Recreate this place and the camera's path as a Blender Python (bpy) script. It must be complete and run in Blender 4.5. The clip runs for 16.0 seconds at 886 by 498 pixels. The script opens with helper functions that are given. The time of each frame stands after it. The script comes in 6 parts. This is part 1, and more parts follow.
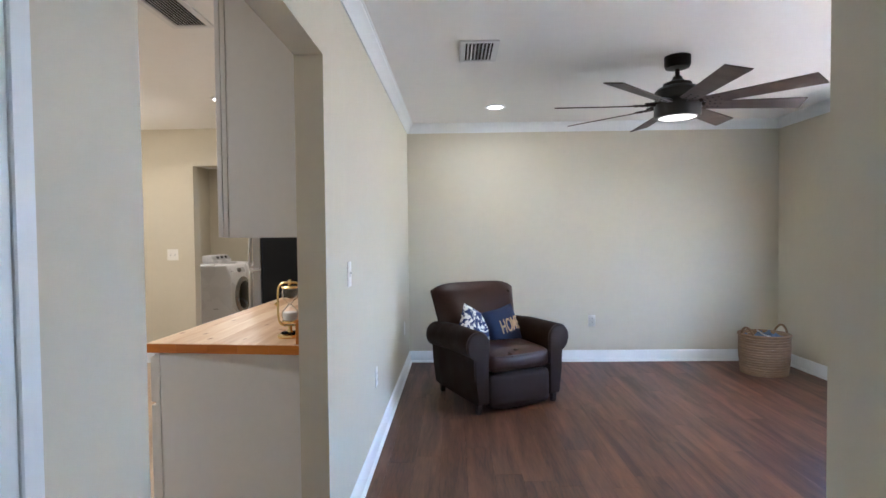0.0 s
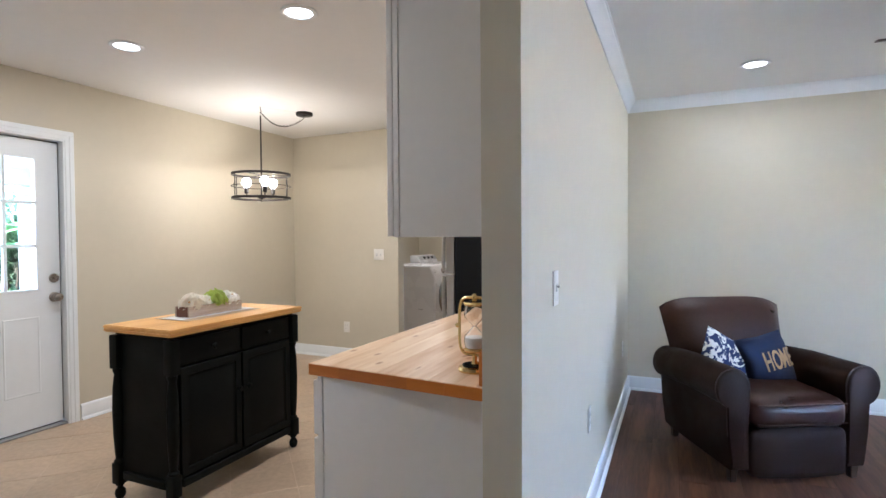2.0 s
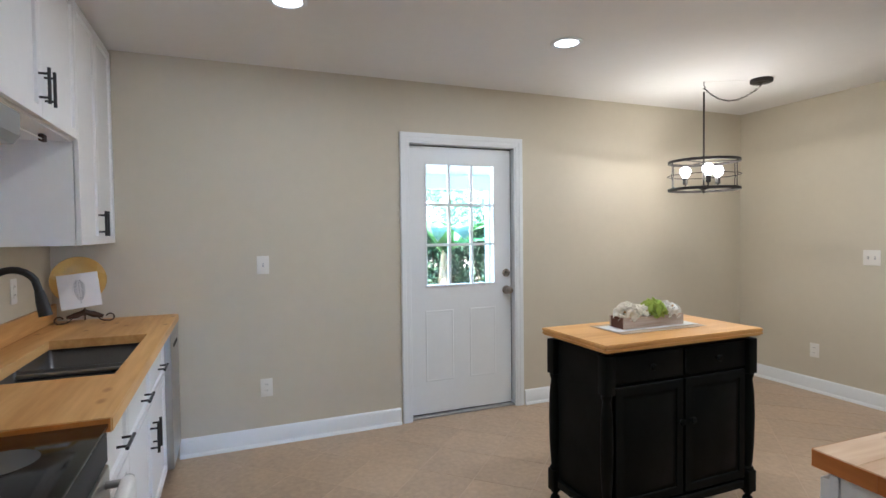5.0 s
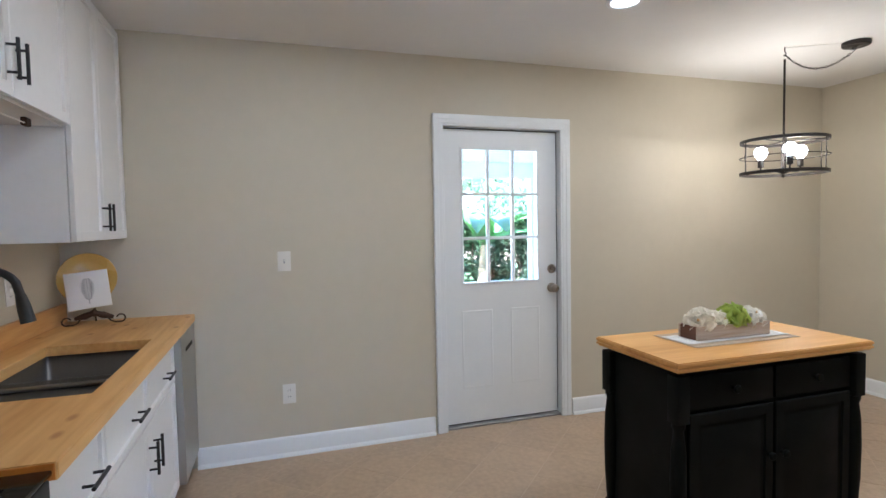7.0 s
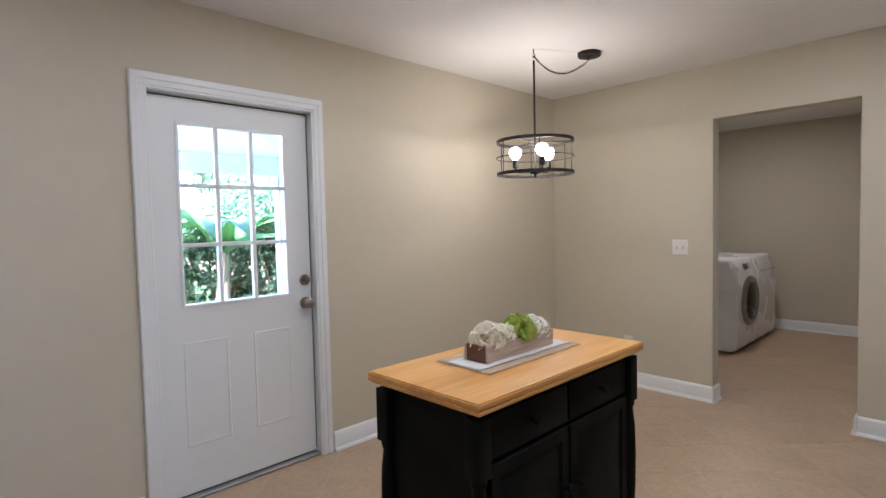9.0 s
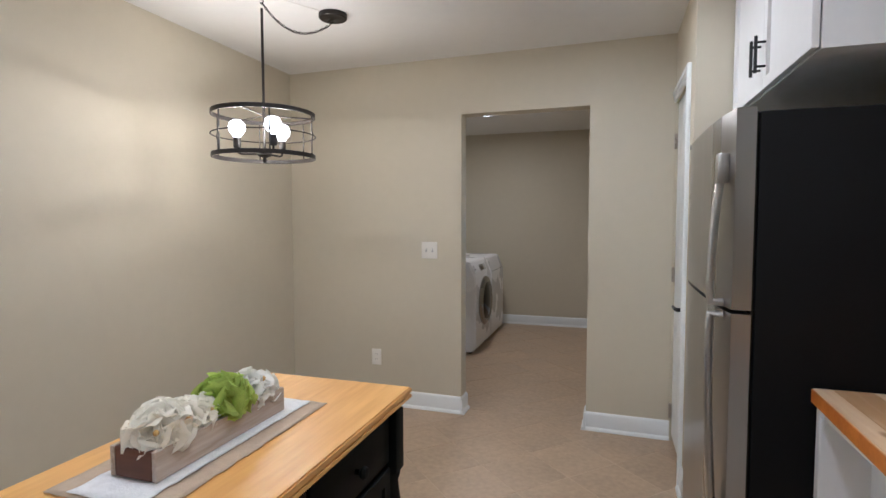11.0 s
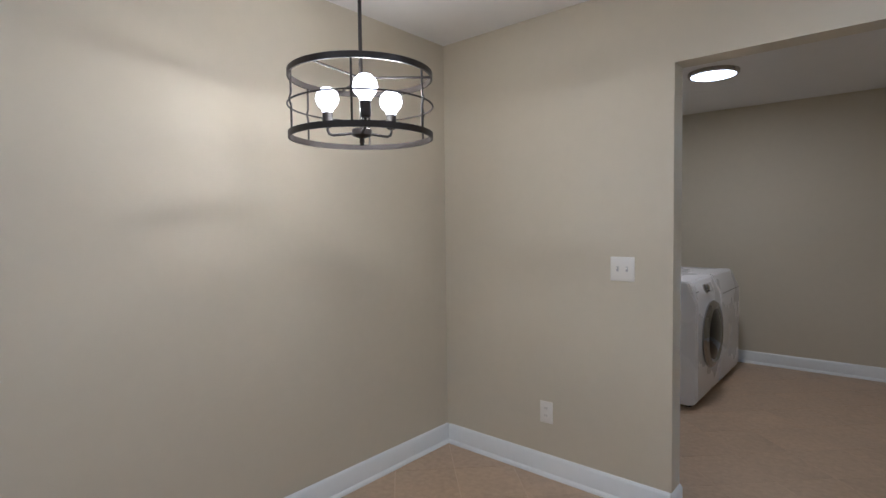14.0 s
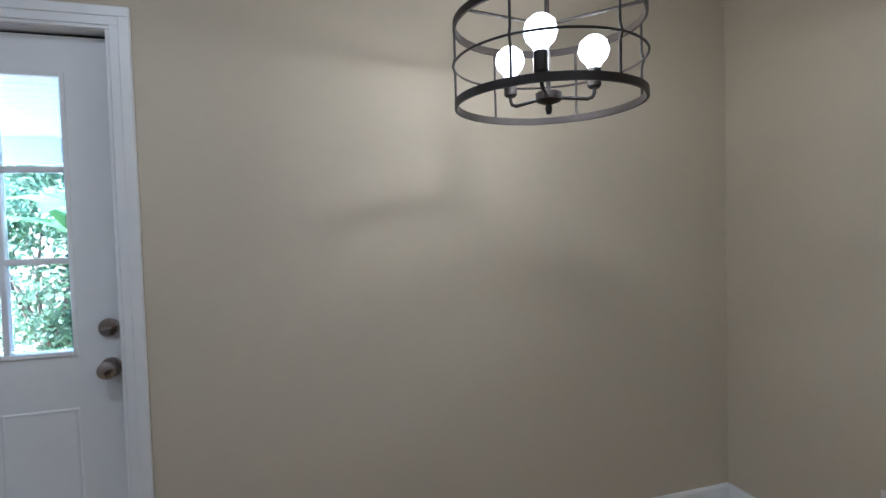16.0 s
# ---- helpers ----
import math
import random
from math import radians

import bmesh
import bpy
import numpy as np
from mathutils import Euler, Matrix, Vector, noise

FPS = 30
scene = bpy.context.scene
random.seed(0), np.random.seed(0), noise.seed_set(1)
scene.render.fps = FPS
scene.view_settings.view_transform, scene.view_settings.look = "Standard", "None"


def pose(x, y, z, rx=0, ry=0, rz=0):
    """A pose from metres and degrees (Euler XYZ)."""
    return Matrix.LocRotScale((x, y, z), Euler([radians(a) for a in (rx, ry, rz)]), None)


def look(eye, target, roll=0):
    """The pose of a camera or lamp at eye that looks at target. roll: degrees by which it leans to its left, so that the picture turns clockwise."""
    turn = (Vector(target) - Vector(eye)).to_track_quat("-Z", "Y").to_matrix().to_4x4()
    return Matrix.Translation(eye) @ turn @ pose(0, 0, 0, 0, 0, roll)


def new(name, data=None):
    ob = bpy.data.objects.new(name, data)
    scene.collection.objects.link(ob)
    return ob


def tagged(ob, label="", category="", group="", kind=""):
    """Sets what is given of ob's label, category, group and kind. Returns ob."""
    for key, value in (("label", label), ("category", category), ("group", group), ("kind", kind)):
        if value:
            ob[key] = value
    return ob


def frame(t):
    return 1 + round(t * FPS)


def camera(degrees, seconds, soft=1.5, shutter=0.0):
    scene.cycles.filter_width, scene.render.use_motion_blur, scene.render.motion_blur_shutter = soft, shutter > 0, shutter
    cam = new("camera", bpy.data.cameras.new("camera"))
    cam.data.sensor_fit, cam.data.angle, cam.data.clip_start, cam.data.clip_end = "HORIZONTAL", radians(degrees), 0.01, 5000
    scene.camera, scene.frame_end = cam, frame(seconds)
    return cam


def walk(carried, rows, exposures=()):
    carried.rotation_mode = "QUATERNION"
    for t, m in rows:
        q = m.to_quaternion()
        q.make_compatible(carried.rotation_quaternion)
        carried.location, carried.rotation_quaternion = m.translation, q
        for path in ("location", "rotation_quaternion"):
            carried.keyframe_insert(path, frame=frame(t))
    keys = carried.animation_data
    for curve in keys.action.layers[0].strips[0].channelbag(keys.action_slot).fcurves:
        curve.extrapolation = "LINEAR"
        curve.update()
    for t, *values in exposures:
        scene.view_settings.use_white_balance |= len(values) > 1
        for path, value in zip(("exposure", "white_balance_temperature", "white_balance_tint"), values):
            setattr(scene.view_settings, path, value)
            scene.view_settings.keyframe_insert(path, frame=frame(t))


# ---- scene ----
cam = camera(80.5, 16.0)
PATH = [
    (0, (-0.071, 0.134, 1.305), (-0.115, 2.132, 1.249), -0.6),
    (0.5, (-0.09, 0.343, 1.302), (-0.182, 2.341, 1.25), -0.5),
    (1, (-0.126, 0.524, 1.319), (-0.378, 2.507, 1.247), -0.3),
    (1.5, (-0.169, 0.698, 1.292), (-0.682, 2.631, 1.246), -0.7),
    (2, (-0.204, 0.795, 1.298), (-1.005, 2.627, 1.253), -0.4),
    (2.5, (-0.257, 0.873, 1.303), (-1.324, 2.564, 1.25), -0.6),
    (3, (-0.307, 0.934, 1.309), (-1.59, 2.467, 1.258), -0.4),
    (3.5, (-0.378, 1.014, 1.307), (-1.853, 2.364, 1.258), -0.5),
    (4, (-0.432, 1.033, 1.323), (-2.054, 2.202, 1.269), -0.5),
    (4.5, (-0.505, 1.054, 1.334), (-2.252, 2.025, 1.278), -0.4),
    (5, (-0.598, 1.072, 1.353), (-2.449, 1.828, 1.289), -0.7),
    (5.2, (-0.622, 1.063, 1.324), (-2.504, 1.738, 1.283), -0.6),
    (7.3, (-1.036, 1.252, 1.363), (-2.939, 1.859, 1.264), -1.1),
    (7.5, (-1.122, 1.263, 1.336), (-2.995, 1.962, 1.263), -1.0),
    (8, (-1.255, 1.338, 1.337), (-3.042, 2.234, 1.273), -1.0),
    (8.5, (-1.344, 1.416, 1.343), (-2.992, 2.547, 1.27), -1.0),
    (9, (-1.471, 1.535, 1.337), (-2.899, 2.932, 1.241), -1.3),
    (9.5, (-1.622, 1.669, 1.346), (-2.775, 3.3, 1.244), -1.3),
    (10, (-1.715, 1.793, 1.339), (-2.576, 3.595, 1.235), -1.1),
    (10.2, (-1.743, 1.856, 1.333), (-2.501, 3.704, 1.231), -1.0),
    (12.3, (-1.902, 2.574, 1.347), (-2.465, 4.489, 1.23), 0.2),
    (12.5, (-1.906, 2.641, 1.343), (-2.55, 4.532, 1.231), 0.1),
    (13, (-1.981, 2.786, 1.327), (-2.831, 4.594, 1.229), -0.3),
    (13.5, (-2.04, 2.974, 1.325), (-3.126, 4.651, 1.235), -0.2),
    (14, (-2.085, 3.132, 1.339), (-3.377, 4.655, 1.249), -0.7),
    (14.5, (-2.112, 3.297, 1.348), (-3.592, 4.638, 1.256), -1.2),
    (15, (-2.086, 3.482, 1.358), (-3.759, 4.575, 1.268), -1.3),
    (15.5, (-2.11, 3.612, 1.355), (-3.94, 4.41, 1.256), -1.1),
    (16, (-2.235, 3.672, 1.325), (-4.15, 4.248, 1.25), -1.65),
]
EXPOSURE = [(0, 5.10, 5250, 10), (2, 5.09, 5030, 11), (3.5, 4.85, 4950, 13), (5, 4.75, 4880, 9), (7.5, 4.69, 4920, 10), (8.5, 4.53, 5060, 15), (10, 4.61, 4870, 10), (12.5, 4.71, 4820, 13), (13, 4.54, 4780, 13), (14, 4.44, 4650, 12), (16, 3.95, 4560, 10)]
walk(cam, [(t, look(eye, target, roll)) for t, eye, target, roll in PATH], EXPOSURE)
FZ = -0.028                                 # floor level
SKY = 0.15
W_CAN, W_FAN, W_LAUN, W_BULB = 0.385, 0.25, 0.54, 0.27

# ---- light ----
world = bpy.data.worlds.new("sky")
scene.world = world
world.use_nodes = True
wn = world.node_tree.nodes
sky = wn.new("ShaderNodeTexSky")
sky.sky_type, sky.sun_disc = "NISHITA", False
sky.sun_elevation, sky.sun_rotation = radians(51), radians(156)
wn["Background"].inputs[1].default_value = SKY
world.node_tree.links.new(sky.outputs[0], wn["Background"].inputs[0])

sun = new("sun", bpy.data.lights.new("sun", "SUN"))
sun.data.energy, sun.data.angle, sun.data.color = 5.0, radians(0.6), (1.0, 0.95, 0.88)
sun.matrix_world = look((-5, -5, 12.2), (-9, 4, 0))


def area(name, eye, target, sx, sy, watts, colour=(1, 1, 1), shape="RECTANGLE"):
    ob = new(name, bpy.data.lights.new(name, "AREA"))
    ob.data.shape, ob.data.size, ob.data.size_y = shape, sx, sy
    ob.data.energy, ob.data.color = watts, colour
    ob.matrix_world = look(eye, target)
    return ob


WARM = (1.0, 0.86, 0.69)
# Third can is unseen, added by symmetry to light the counter's end panel.
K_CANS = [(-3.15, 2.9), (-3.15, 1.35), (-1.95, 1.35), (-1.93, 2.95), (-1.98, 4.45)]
CAN_L = (0.303, 4.85)
FAN = (1.385, 3.59)
PEND = (-3.475, 4.345)
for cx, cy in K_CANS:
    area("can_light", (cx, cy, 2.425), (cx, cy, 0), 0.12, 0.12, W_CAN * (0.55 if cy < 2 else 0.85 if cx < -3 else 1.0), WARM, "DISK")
area("can_light", (CAN_L[0], CAN_L[1], 2.425), (CAN_L[0], CAN_L[1], 0), 0.12, 0.12, W_CAN * 0.65, (1, 0.9, 0.76), "DISK")
area("fan_light", (FAN[0], FAN[1], 2.02), (FAN[0], FAN[1], 0), 0.2, 0.2, W_FAN, (1.0, 0.82, 0.62), "DISK")
area("laundry_light", (-3.08, 7.40, 2.395), (-3.08, 7.40, 0), 0.28, 0.28, W_LAUN, (1.0, 0.80, 0.58), "DISK")
for k in range(3):
    a = radians(84.5 + 120 * k)
    p = new("bulb_light", bpy.data.lights.new("bulb_light", "POINT"))
    p.data.energy, p.data.color, p.data.shadow_soft_size = W_BULB, (1.0, 0.78, 0.54), 0.02
    p.location = (PEND[0] + 0.130 * math.cos(a), PEND[1] + 0.130 * math.sin(a), 1.783)


# ---- mesh helpers ----
def box(bm, x0, x1, y0, y1, z0, z1, bevel=0.0, seg=1):
    m = Matrix.LocRotScale(((x0 + x1) / 2, (y0 + y1) / 2, (z0 + z1) / 2), None, (abs(x1 - x0), abs(y1 - y0), abs(z1 - z0)))
    made = bmesh.ops.create_cube(bm, size=1, matrix=m)
    if bevel:
        edges = {e for v in made["verts"] for e in v.link_edges}
        bmesh.ops.bevel(bm, geom=list(edges), offset=bevel, segments=seg, profile=0.5, affect="EDGES")
    return bm


def lathe(bm, profile, at=(0, 0, 0), segs=24, m=None):
    """Turn a profile of (radius, height) round z."""
    rings = []
    for r, z in profile:
        if r < 1e-5:
            rings.append([bm.verts.new((0, 0, z))])
        else:
            rings.append([bm.verts.new((r * math.cos(2 * math.pi * k / segs), r * math.sin(2 * math.pi * k / segs), z)) for k in range(segs)])
    for a, b in zip(rings, rings[1:]):
        for k in range(segs):
            q = [a[k % len(a)], a[(k + 1) % len(a)], b[(k + 1) % len(b)], b[k % len(b)]]
            q = list(dict.fromkeys(q))
            if len(q) > 2:
                bm.faces.new(q)
    for ring in (rings[0], rings[-1]):
        if len(ring) > 2:
            bm.faces.new(ring)
    t = Matrix.Translation(at) @ (m or Matrix())
    bmesh.ops.transform(bm, matrix=t, verts=[v for ring in rings for v in ring])
    return bm


def tube(bm, pts, r, segs=8, closed=False):
    """A round bar along points."""
    pts = [Vector(p) for p in pts]
    n, rings, side = len(pts), [], None
    for k, p in enumerate(pts):
        a = pts[(k - 1) % n] if closed or k else p
        b = pts[(k + 1) % n] if closed or k < n - 1 else p
        t = (b - a).normalized()
        if side is None:
            side = t.orthogonal().normalized()
        side = (side - side.dot(t) * t).normalized()
        up = t.cross(side)
        rr = r[k] if isinstance(r, (list, tuple)) else r
        rings.append([bm.verts.new(p + rr * (math.cos(2 * math.pi * j / segs) * side + math.sin(2 * math.pi * j / segs) * up)) for j in range(segs)])
    pairs = list(zip(rings, rings[1:])) + ([(rings[-1], rings[0])] if closed else [])
    for a, b in pairs:
        for j in range(segs):
            bm.faces.new([a[j], a[(j + 1) % segs], b[(j + 1) % segs], b[j]])
    if not closed:
        bm.faces.new(rings[0]), bm.faces.new(rings[-1])
    return bm


def prism(bm, poly, z0, z1):
    """A flat polygon in x and y, raised from z0 to z1."""
    lo = [bm.verts.new((x, y, z0)) for x, y in poly]
    hi = [bm.verts.new((x, y, z1)) for x, y in poly]
    bm.faces.new(lo[::-1]), bm.faces.new(hi)
    for k in range(len(poly)):
        j = (k + 1) % len(poly)
        bm.faces.new([lo[k], lo[j], hi[j], hi[k]])
    return bm


def strip(bm, profile, a, b, out):
    """A moulding: a profile of (out, z) drawn from a to b, both (x, y); out: the way that it stands off the wall."""
    rows = [[bm.verts.new((p[0] + out[0] * o, p[1] + out[1] * o, z)) for o, z in profile] for p in (a, b)]
    n = len(profile)
    for k in range(n):
        bm.faces.new([rows[0][k], rows[0][(k + 1) % n], rows[1][(k + 1) % n], rows[1][k]])
    bm.faces.new(rows[0]), bm.faces.new(rows[1][::-1])
    return bm


def clip(poly, keep):
    """Cut a convex polygon by half planes (a, b, c): a x + b y <= c."""
    for a, b, c in keep:
        out = []
        for k, p in enumerate(poly):
            q = poly[(k + 1) % len(poly)]
            fp, fq = a * p[0] + b * p[1] - c, a * q[0] + b * q[1] - c
            if fp <= 0:
                out.append(p)
            if fp * fq < 0:
                s = fp / (fp - fq)
                out.append((p[0] + (q[0] - p[0]) * s, p[1] + (q[1] - p[1]) * s))
        poly = out
        if len(poly) < 3:
            return None
    return poly


def mesh_of(name, bm, material, smooth=35):
    bmesh.ops.recalc_face_normals(bm, faces=bm.faces)
    me = bpy.data.meshes.new(name)
    bm.to_mesh(me)
    bm.free()
    if smooth:
        me.shade_smooth()
        me.set_sharp_from_angle(angle=radians(smooth))
    me.materials.append(material)
    return me


def part(name, bm, material, parent, label="", smooth=35):
    """Link a bmesh as one mesh object under a thing or a part."""
    ob = new(name, mesh_of(name, bm, material, smooth))
    ob.parent = parent
    return tagged(ob, label)


def thing(name, at, label, category, group="", turn=0.0):
    ob = new(name)
    ob.empty_display_size = 0.05
    ob.matrix_world = pose(*at, 0, 0, turn)
    return tagged(ob, label, category, group)


def single(name, bm, material, label, category, group="", kind="", smooth=35):
    return tagged(new(name, mesh_of(name, bm, material, smooth)), label, category, group, kind)


def structure(name, bm, material, label, category, smooth=0):
    return single(name, bm, material, label, category, kind="structure", smooth=smooth)


def B():
    return bmesh.new()


# ---- materials ----
def material(name, colour, rough=0.6, metal=0.0, vary=0.06, scale=3.0, bump=0.0, bump_scale=120.0, stretch=(1, 1, 1), spec=0.5, coat=0.0, grime=0.0, rvary=0.06, per_piece=0.0, island=0.0):
    """A paint, metal or stone: two scales of mottling, fine relief and uneven gloss."""
    m = bpy.data.materials.new(name)
    m.use_nodes = True
    n, l = m.node_tree.nodes, m.node_tree.links
    p = n["Principled BSDF"]
    co = n.new("ShaderNodeTexCoord")
    mp = n.new("ShaderNodeMapping")
    mp.inputs["Scale"].default_value = stretch
    source = co.outputs["Object"]
    if per_piece:
        info, sh, cmb = n.new("ShaderNodeObjectInfo"), n.new("ShaderNodeVectorMath"), n.new("ShaderNodeCombineXYZ")
        sh.operation, sh.inputs[1].default_value = "MULTIPLY_ADD", (37, 53, 11)
        for k in range(3):
            l.new(info.outputs["Random"], cmb.inputs[k])
        l.new(cmb.outputs[0], sh.inputs[0]), l.new(source, sh.inputs[2])
        source = sh.outputs[0]
    l.new(source, mp.inputs[0])
    big, small = n.new("ShaderNodeTexNoise"), n.new("ShaderNodeTexNoise")
    big.inputs["Scale"].default_value, big.inputs["Detail"].default_value = scale, 3
    small.inputs["Scale"].default_value, small.inputs["Detail"].default_value = scale * 14, 4
    add = n.new("ShaderNodeMath")
    add.operation = "ADD"
    for t, slot in ((big, 0), (small, 1)):
        l.new(mp.outputs[0], t.inputs["Vector"])
        l.new(t.outputs["Fac"], add.inputs[slot])
    total = add.outputs[0]
    if per_piece or island:
        src = n.new("ShaderNodeObjectInfo") if per_piece else n.new("ShaderNodeNewGeometry")
        out = src.outputs["Random"] if per_piece else src.outputs["Random Per Island"]
        ma = n.new("ShaderNodeMath")
        ma.operation = "MULTIPLY_ADD"
        ma.inputs[1].default_value = per_piece or island
        l.new(out, ma.inputs[0]), l.new(total, ma.inputs[2])
        total = ma.outputs[0]
    ramp = n.new("ShaderNodeMapRange")
    extra = (per_piece or island)
    ramp.inputs[1].default_value, ramp.inputs[2].default_value = 0.55, 1.45 + extra
    ramp.inputs[3].default_value, ramp.inputs[4].default_value = 1 - vary - grime, 1 + vary
    l.new(total, ramp.inputs[0])
    mul = n.new("ShaderNodeMix")
    mul.data_type, mul.blend_type = "RGBA", "MULTIPLY"
    mul.inputs[0].default_value = 1
    mul.inputs[6].default_value = (*colour, 1)
    l.new(ramp.outputs[0], mul.inputs[7])
    l.new(mul.outputs[2], p.inputs["Base Color"])
    rr = n.new("ShaderNodeMapRange")
    rr.inputs[1].default_value, rr.inputs[2].default_value = 0.3, 0.7
    rr.inputs[3].default_value, rr.inputs[4].default_value = max(0.02, rough - rvary), min(1, rough + rvary)
    l.new(big.outputs["Fac"], rr.inputs[0])
    l.new(rr.outputs[0], p.inputs["Roughness"])
    p.inputs["Metallic"].default_value = metal
    p.inputs["Specular IOR Level"].default_value = spec
    p.inputs["Coat Weight"].default_value = coat
    if bump:
        tex = n.new("ShaderNodeTexNoise")
        tex.inputs["Scale"].default_value, tex.inputs["Detail"].default_value = bump_scale, 4
        bp = n.new("ShaderNodeBump")
        bp.inputs["Strength"].default_value, bp.inputs["Distance"].default_value = bump, 0.004
        l.new(mp.outputs[0], tex.inputs["Vector"])
        l.new(tex.outputs["Fac"], bp.inputs["Height"])
        l.new(bp.outputs[0], p.inputs["Normal"])
    return m


def wood(name, light, dark, rough=0.4, along="Y", grain=9.0, knots=0.0, per_piece=0.0, coat=0.0, knot_scale=5.0, contrast=1.0):
    """Timber: long grain, broad bands, an optional scatter of knots, tone that varies from board to board."""
    m = bpy.data.materials.new(name)
    m.use_nodes = True
    n, l = m.node_tree.nodes, m.node_tree.links
    p = n["Principled BSDF"]
    co, mp = n.new("ShaderNodeTexCoord"), n.new("ShaderNodeMapping")
    mp.inputs["Scale"].default_value = {"X": (0.09, 1, 1), "Y": (1, 0.09, 1), "Z": (1, 1, 0.09)}[along]
    source = co.outputs["Object"]
    if per_piece:
        info = n.new("ShaderNodeObjectInfo")
        sh = n.new("ShaderNodeVectorMath")
        sh.operation = "MULTIPLY_ADD"
        cmb = n.new("ShaderNodeCombineXYZ")
        for k in range(3):
            l.new(info.outputs["Random"], cmb.inputs[k])
        sh.inputs[1].default_value = (37, 53, 11)
        l.new(cmb.outputs[0], sh.inputs[0]), l.new(source, sh.inputs[2])
        source = sh.outputs[0]
    l.new(source, mp.inputs[0])
    fine, broad = n.new("ShaderNodeTexNoise"), n.new("ShaderNodeTexNoise")
    fine.inputs["Scale"].default_value, fine.inputs["Detail"].default_value = grain * 9, 6
    broad.inputs["Scale"].default_value, broad.inputs["Detail"].default_value, broad.inputs["Distortion"].default_value = grain, 4, 0.8
    for t in (fine, broad):
        l.new(mp.outputs[0], t.inputs["Vector"])
    mixf = n.new("ShaderNodeMath")
    mixf.operation = "MULTIPLY_ADD"
    mixf.inputs[1].default_value = 0.55
    l.new(fine.outputs["Fac"], mixf.inputs[0]), l.new(broad.outputs["Fac"], mixf.inputs[2])
    total = mixf.outputs[0]
    if per_piece:
        ma = n.new("ShaderNodeMath")
        ma.operation = "MULTIPLY_ADD"
        ma.inputs[1].default_value = per_piece
        l.new(info.outputs["Random"], ma.inputs[0]), l.new(total, ma.inputs[2])
        total = ma.outputs[0]
    rg = n.new("ShaderNodeMapRange")
    mid = 0.78 + per_piece / 2
    rg.inputs[1].default_value, rg.inputs[2].default_value = mid - 0.3 / contrast - per_piece / 3, mid + 0.3 / contrast + per_piece / 3
    l.new(total, rg.inputs[0])
    mix = n.new("ShaderNodeMix")
    mix.data_type = "RGBA"
    mix.inputs[6].default_value, mix.inputs[7].default_value = (*dark, 1), (*light, 1)
    l.new(rg.outputs[0], mix.inputs[0])
    colour = mix.outputs[2]
    if knots:
        mp2 = n.new("ShaderNodeMapping")
        mp2.inputs["Scale"].default_value = {"X": (0.45, 1, 1), "Y": (1, 0.45, 1), "Z": (1, 1, 0.45)}[along]
        l.new(source, mp2.inputs[0])
        vo = n.new("ShaderNodeTexVoronoi")
        vo.voronoi_dimensions = "2D"
        vo.inputs["Scale"].default_value = knot_scale
        l.new(mp2.outputs[0], vo.inputs["Vector"])
        kr = n.new("ShaderNodeMapRange")
        kr.inputs[1].default_value, kr.inputs[2].default_value = 0.025, 0.075
        kr.inputs[3].default_value, kr.inputs[4].default_value = knots, 0
        l.new(vo.outputs["Distance"], kr.inputs[0])
        km = n.new("ShaderNodeMix")
        km.data_type = "RGBA"
        km.inputs[7].default_value = (dark[0] * 0.62, dark[1] * 0.45, dark[2] * 0.32, 1)
        l.new(kr.outputs[0], km.inputs[0]), l.new(colour, km.inputs[6])
        colour = km.outputs[2]
    l.new(colour, p.inputs["Base Color"])
    rr = n.new("ShaderNodeMapRange")
    rr.inputs[3].default_value, rr.inputs[4].default_value = rough + 0.1, rough - 0.06
    l.new(broad.outputs["Fac"], rr.inputs[0]), l.new(rr.outputs[0], p.inputs["Roughness"])
    p.inputs["Coat Weight"].default_value = coat
    bp = n.new("ShaderNodeBump")
    bp.inputs["Strength"].default_value, bp.inputs["Distance"].default_value = 0.12, 0.002
    l.new(fine.outputs["Fac"], bp.inputs["Height"]), l.new(bp.outputs[0], p.inputs["Normal"])
    return m


def glass(name, tint=(1, 1, 1), rough=0.0):
    m = bpy.data.materials.new(name)
    m.use_nodes = True
    p = m.node_tree.nodes["Principled BSDF"]
    p.inputs["Base Color"].default_value = (*tint, 1)
    p.inputs["Transmission Weight"].default_value, p.inputs["Roughness"].default_value, p.inputs["IOR"].default_value = 1, rough, 1.45
    return m


def glow(name, colour, strength):
    m = bpy.data.materials.new(name)
    m.use_nodes = True
    p = m.node_tree.nodes["Principled BSDF"]
    p.inputs["Base Color"].default_value = (0.8, 0.8, 0.8, 1)
    p.inputs["Emission Color"].default_value, p.inputs["Emission Strength"].default_value = (*colour, 1), strength
    return m


PAINT = material("greige_wall_paint", (0.572, 0.526, 0.415), 0.62, vary=0.025, scale=1.2, bump=0.10, bump_scale=260)
CEIL = material("ceiling_paint", (0.78, 0.77, 0.75), 0.8, vary=0.02, scale=1.0, bump=0.12, bump_scale=180)
TRIM = material("white_trim_enamel", (0.775, 0.80, 0.81), 0.35, vary=0.02, scale=2.0, bump=0.02, bump_scale=60)
CAB = material("white_cabinet_paint", (0.78, 0.775, 0.77), 0.42, vary=0.025, scale=2.2, bump=0.03, bump_scale=90)
TILE = material("beige_ceramic_tile", (0.45, 0.34, 0.230), 0.40, vary=0.24, scale=2.4, bump=0.05, bump_scale=70, per_piece=0.10)
GROUT = material("sand_grout", (0.55, 0.44, 0.325), 0.85, vary=0.1, scale=6, bump=0.2)
